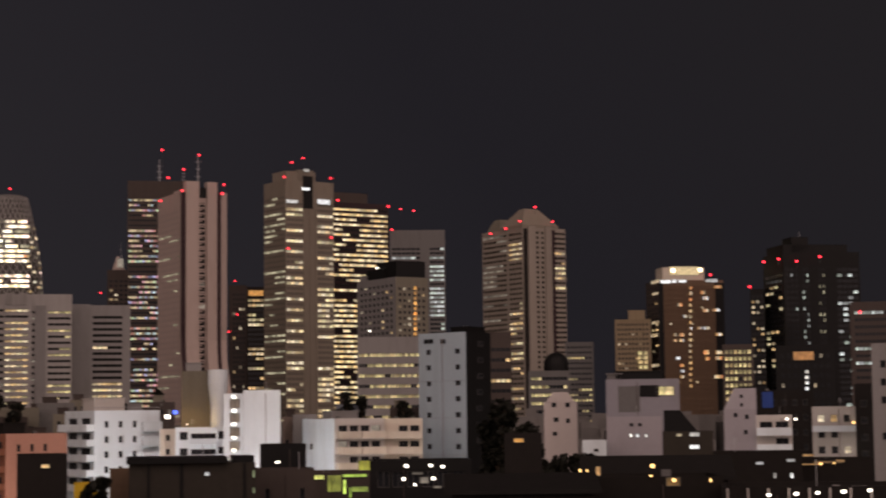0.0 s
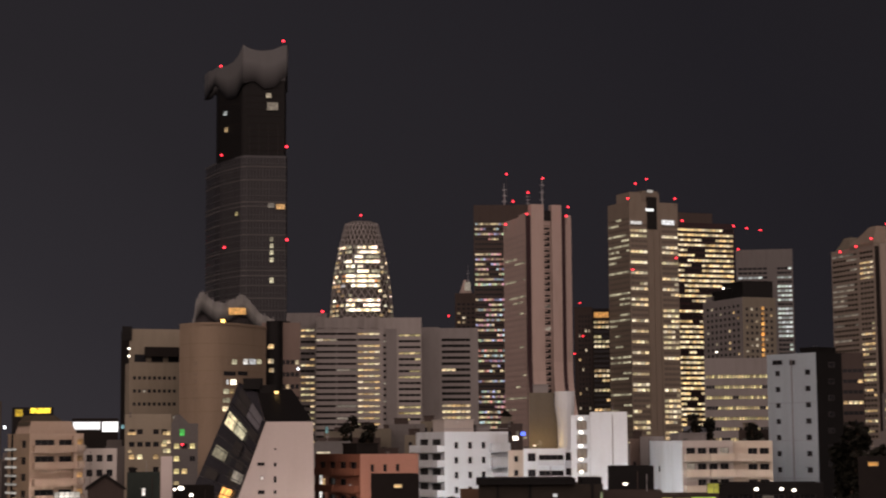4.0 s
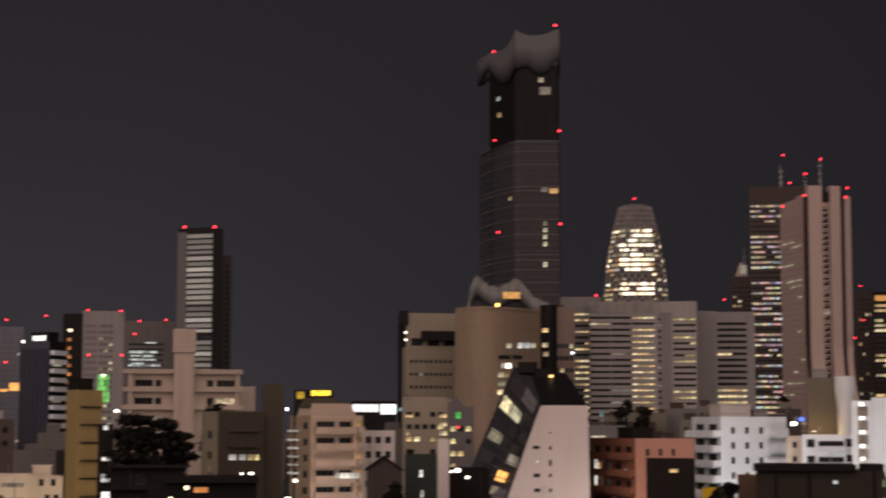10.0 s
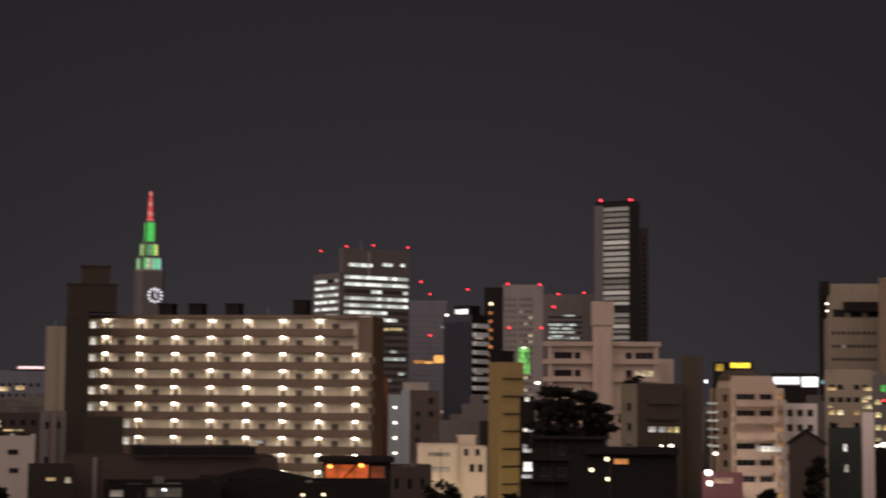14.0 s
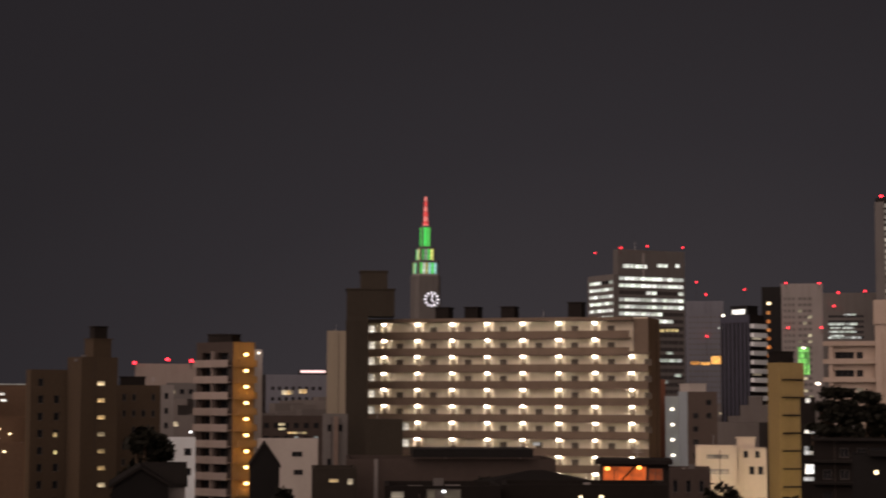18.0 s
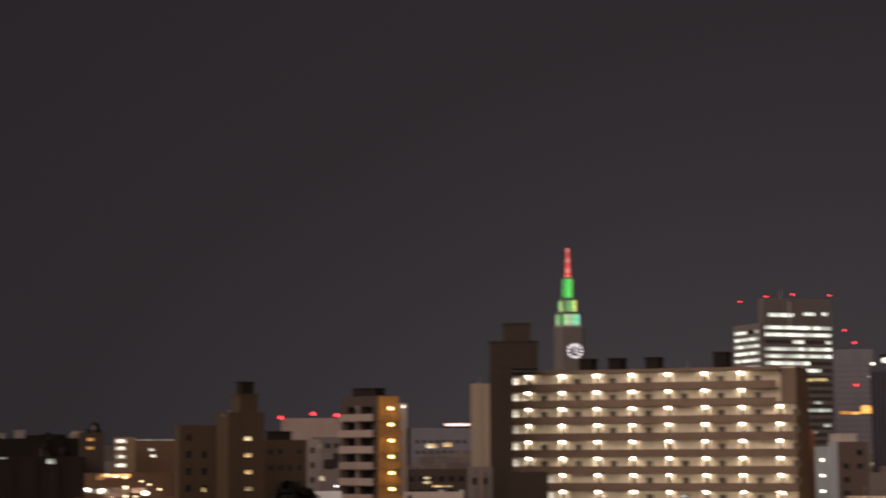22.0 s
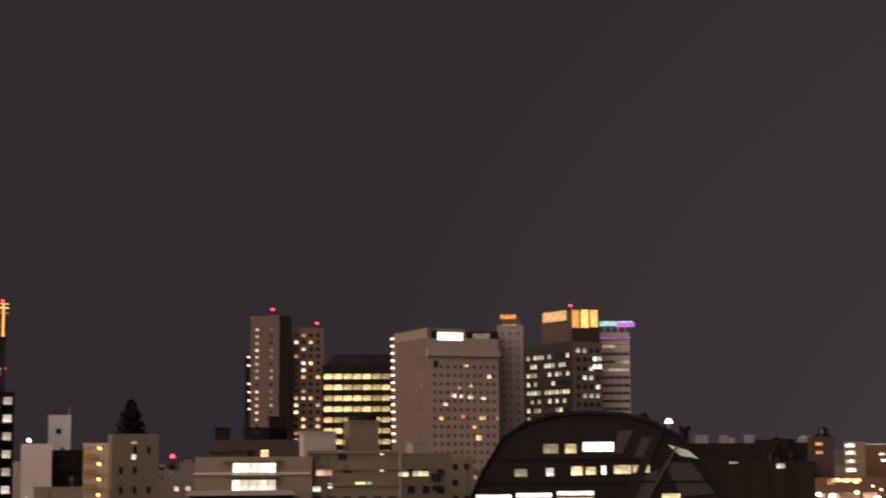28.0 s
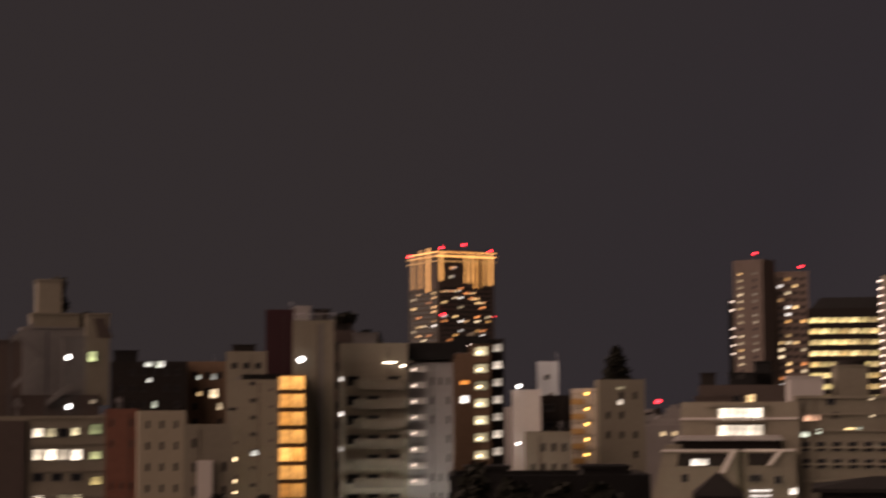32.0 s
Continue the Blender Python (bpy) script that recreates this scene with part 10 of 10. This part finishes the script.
spots(b, "r", [(5.01, 28.1, 1.42, 1.66), (2.37, 28.11, 0.81, 0.83)], "warm")
spots(b, "r", [(4.99, 31.16, 0.91, 1.14), (2.25, 31.07, 0.71, 0.83)], "cool")
b = building("apartment_house", "dark house with cool lit windows", (-318.9, -26.1), 94.68, 13.28, 9, 33.67, F(6, 2.8, 0.6, 0.4, 1.2, lit=0.03, tone="cool"), None, "dark", near=True)
spots(b, "r", [(6.52, 33.17, 1.37, 0.9), (8.58, 33.17, 1.37, 1.2), (6.65, 30.41, 0.78, 0.8)], "cool")
penthouse(b, 0.5, 4.6, 1, 6, 1.8, "black")
b = building("apartment_house", "beige house with small windows", (-224.5, -15), 97.81, 5.86, 1.98, 25.07, F(3, 2.6, 0.5, 0.26, 1.0, lit=0.0), None, "storetan", near=True)
b = building("apartment_house", "red-brown house with small windows", (-227.2, -19.2), 94.84, 4.07, 9, 25.31, F(3, 2.6, 0.5, 0.26, 1.0, lit=0.0), None, "redbrown", near=True)
b = building("apartment_house", "grey house in front of the beige one", (-199.8, -8.4), 92.41, 5.53, 8, 23.5, F(3, 2.6, 0.8, 0.3, 1.1, lit=0.0), None, "taupe", near=True)
ledge(b, "r", 1.42, 3.16, 0, 19.61, 0.6, "offwhite", "pipe_shaft")
b = building("office_building", "grey office with lit ribbon windows", (-147.7, -26.1), 100.02, 13.66, 9, 24.64, None, None, "taupe", near=True)
spots(b, "r", [(8.26, 23.31, 0.89, 0.8), (8.28, 21.54, 0.94, 0.94), (9.31, 21.53, 0.94, 0.94), (10.3, 21.52, 0.95, 0.94), (11.34, 21.5, 0.95, 0.94), (8.33, 18.05, 0.98, 0.47)], "white_room")
spots(b, "r", [(9.29, 23.3, 0.85, 0.8), (11.22, 23.38, 0.72, 0.71), (10.35, 18.1, 0.99, 0.47), (11.38, 18.08, 0.9, 0.47)], "dim2")
spots(b, "r", [(10.28, 23.3, 0.81, 0.75), (8.31, 19.72, 0.89, 0.66), (9.79, 19.7, 0.9, 0.66), (11.36, 19.68, 0.9, 0.66)], "glass")
spots(b, "r", [(12.85, 23.55, 1.05, 0.9), (12.88, 21.44, 1, 0.71)], "greenish_l")
spots(b, "r", [(12.95, 19.38, 1, 0.76)], "yellow")
ledge(b, "r", 0.67, 7.23, 0, 24.29, 0.4, "dkbrown", "stair_bay")
for y in (741, 783, 826, 868):
    ledge(b, "r", 7.32, 13.54, 24.4 - (y - 741) * 0.05, 24.53 - (y - 741) * 0.05, 0.12, "taupe", "sill_band")
b = building("office_building", "stepped upper storeys of the grey office", (-157.6, -27.9), 100.04, 14.05, 8, 26.44, None, None, "dkbrown", near=True)
pw, pd, ph = b["size"]
X = lambda x: (x + 120) * 0.05
Z = lambda y: ph + (700 - y) * 0.05
for x0, x1, y1, d0, d1, wall in ((138, 178, 560, 0.3, 5, "taupe"), (100, 138, 600, 0.8, 6, "midgrey"), (30, 138, 583, 2.0, 7, "midgrey"), (46, 130, 558, 2.4, 6.5, "taupe"), (55, 98, 498, 2.6, 5.6, "sand"), (-90, 30, 606, 2.2, 7, "dkbrown")):
    part("setback", Solid().box(X(x0), X(x1), d0, d1, ph - 0.9, Z(y1)).box(X(x0) - 0.1, X(x1) + 0.1, d0 - 0.1, d1, Z(y1), Z(y1) + 0.15).mesh("setback"), wall, b)
part("setback", Solid().prism([(X(158), 0.2), (X(184), 0.2), (X(184), 3), (X(158), 3)], Z(600), Z(566), top=[(X(150), 0.2), (X(168), 0.2), (X(168), 3), (X(150), 3)]).mesh("setback"), "dkbrown", b)
spots(b, "r", [(13.43, 29.79, 0.83, 0.96)], "greenish_l", "window", -0.15)
spots(b, "r", [(13.52, 25.86, 0.68, 0.45)], "dim", "window", 0.05)
lamps(b, "r", [(11.3, 29.69, 0.82, 0.81), (11.4, 25.43, 0.82, 0.81)], "cool_lamp", "floodlight", 0.8)
# the slanting flights of the fire stair
for x0, y0, x1, y1 in ((14, 690, 62, 640), (62, 640, 20, 604), (8, 612, 46, 584), (70, 720, 110, 690)):
    a, c = Vector((X(x0), -0.9, Z(y0))), Vector((X(x1), -0.9, Z(y1)))
    q = [a, c, c + Vector((0, 0, 0.5)), a + Vector((0, 0, 0.5))]
    q += [v + Vector((0, 0.7, 0)) for v in q]
    part("stair_flight", mesh_of("stair_flight", q, [(0, 1, 2, 3), (7, 6, 5, 4), (0, 4, 5, 1), (1, 5, 6, 2), (2, 6, 7, 3), (3, 7, 4, 0)]), "midgrey", b)
for x in (8, 70):
    part("stair_post", Solid().box(X(x) - 0.08, X(x) + 0.08, -0.9, -0.75, 0, Z(590)).mesh("stair_post"), "darkmetal", b)
for at, hh, w in (((-165, -18.5), 37.75, 1.6), ((-165.2, -15.9), 34.35, 1.2)):
    tree(at, hh, w, 71, "roof_tree", 500, "small dark shrub on a roof")
# dark roofs in front
b = building("house_block", "long black flat roof in front", (-109.4, 11.4), 84.07, 12.16, 9, 21.01, None, None, "black", near=True, category="house")
penthouse(b, 1.0, 3.6, 1, 4, 0.35, "black")
penthouse(b, 8.2, 11.0, 2, 5, 0.3, "black")
house("house", "dark hipped roof below the terraces", (-116.5, 28.6), 76.2, 2.4, 6, 19.07, 20.54, "dark", "rooftile", "hip")
house("house", "dark roof beside a lit door", (-112.6, 35.4), 72.56, 8, 7, 19.63, 20.3, "dark", "rooftile", "hip")
tree((-104.3, 12), 21.97, 1.65, 61)
tree((-103, 14.3), 21.34, 1.96, 62)
tree((-102.6, 16.8), 21.27, 1.96, 63)
tree((-102.2, 19.2), 21.1, 1.63, 64)
tree((-119.7, 8.5), 19.71, 1.51, 65)
tree((-120, -3), 19.81, 1.13, 66)
tree((-120, -0.1), 19.63, 1.13, 67)


tree((-260.7, 12.2), 39.52, 1.8, 111, "roof_tree", 700, "dark shrubs on a flat roof")
tree((-261.6, 14.5), 37.6, 1.8, 112, "roof_tree", 700, "dark shrubs on a flat roof")
tree((-261.8, 10.4), 38.92, 1.4, 113, "roof_tree", 700, "dark shrubs on a flat roof")
tree((-260.5, 16.1), 36.07, 1.4, 114, "roof_tree", 700, "dark shrubs on a flat roof")

# ---- unseen street lamps, added behind the roofs to brighten house fronts ----
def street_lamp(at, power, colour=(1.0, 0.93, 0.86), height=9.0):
    e = thing("street_lamp", "added unseen lamp brightening the house fronts", "street lamp", at, group="street lamps")
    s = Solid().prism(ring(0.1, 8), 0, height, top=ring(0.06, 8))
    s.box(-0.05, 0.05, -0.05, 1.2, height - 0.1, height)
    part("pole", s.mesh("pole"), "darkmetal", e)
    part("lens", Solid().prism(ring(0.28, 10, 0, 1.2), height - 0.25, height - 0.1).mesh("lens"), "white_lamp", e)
    lamp = bpy.data.lights.new("front_fill_light", "POINT")
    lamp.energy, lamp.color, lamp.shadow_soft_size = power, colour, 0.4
    ob = new("front_fill_light", lamp)
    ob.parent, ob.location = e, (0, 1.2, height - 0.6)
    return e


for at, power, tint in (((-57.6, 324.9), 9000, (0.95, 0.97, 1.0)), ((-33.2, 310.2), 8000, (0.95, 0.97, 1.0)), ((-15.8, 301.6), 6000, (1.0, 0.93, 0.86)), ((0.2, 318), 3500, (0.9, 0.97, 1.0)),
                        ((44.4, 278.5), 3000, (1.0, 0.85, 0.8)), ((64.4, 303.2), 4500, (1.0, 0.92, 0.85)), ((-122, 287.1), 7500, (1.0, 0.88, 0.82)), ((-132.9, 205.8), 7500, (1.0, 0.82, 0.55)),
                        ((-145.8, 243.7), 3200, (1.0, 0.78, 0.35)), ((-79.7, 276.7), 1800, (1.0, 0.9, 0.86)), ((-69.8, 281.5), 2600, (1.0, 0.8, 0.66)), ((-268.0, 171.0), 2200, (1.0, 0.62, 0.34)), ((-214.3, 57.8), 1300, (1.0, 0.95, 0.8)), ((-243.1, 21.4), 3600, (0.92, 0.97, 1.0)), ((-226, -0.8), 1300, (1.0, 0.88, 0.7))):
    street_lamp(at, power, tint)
# added amber fill from below for the tan block
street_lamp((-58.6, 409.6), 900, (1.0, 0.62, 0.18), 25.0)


# ---- the low city between: too far off and too many to count ----
def far_roofs(count):
    rnd = random.Random(5)
    s, w = Solid(), Solid()
    for k in range(count):
        a = radians(rnd.uniform(-99, 16))
        d = rnd.uniform(440, 1500)
        h = 25 + d * math.tan(radians(rnd.uniform(-1.0, 0.15))) * 0.7
        h = max(7, min(h, 30))
        m = pose(d * math.sin(a), d * math.cos(a), 0, 0, 0, math.degrees(-a) + rnd.uniform(-25, 25))
        wx, wy = rnd.uniform(8, 22), rnd.uniform(8, 16)
        s.box(-wx / 2, wx / 2, 0, wy, 0, h, m=m)
        if rnd.random() < 0.6:
            s.box(-wx / 4, wx / 6, 2, wy * 0.7, h, h + rnd.uniform(1.5, 3), m=m)
        for j in range(2):
            for i in range(int(wx / 3)):
                if rnd.random() < 0.16:
                    x, z = -wx / 2 + 1.5 + 3 * i, h - 2.2 - 3 * j
                    w.box(x - 0.6, x + 0.6, -0.06, 0.0, z - 0.55, z + 0.55, m=m)
    ob = new("distant_houses", s.mesh("distant_houses"))
    ob.data.materials.append(M["farwall"])
    tagged(ob, "dim low houses filling the distance", "houses", kind="stuff")
    ob = new("distant_windows", w.mesh("distant_windows"))
    ob.data.materials.append(M["warm"])
    tagged(ob, "small lit windows of distant low houses", "windows", kind="stuff")


far_roofs(900)
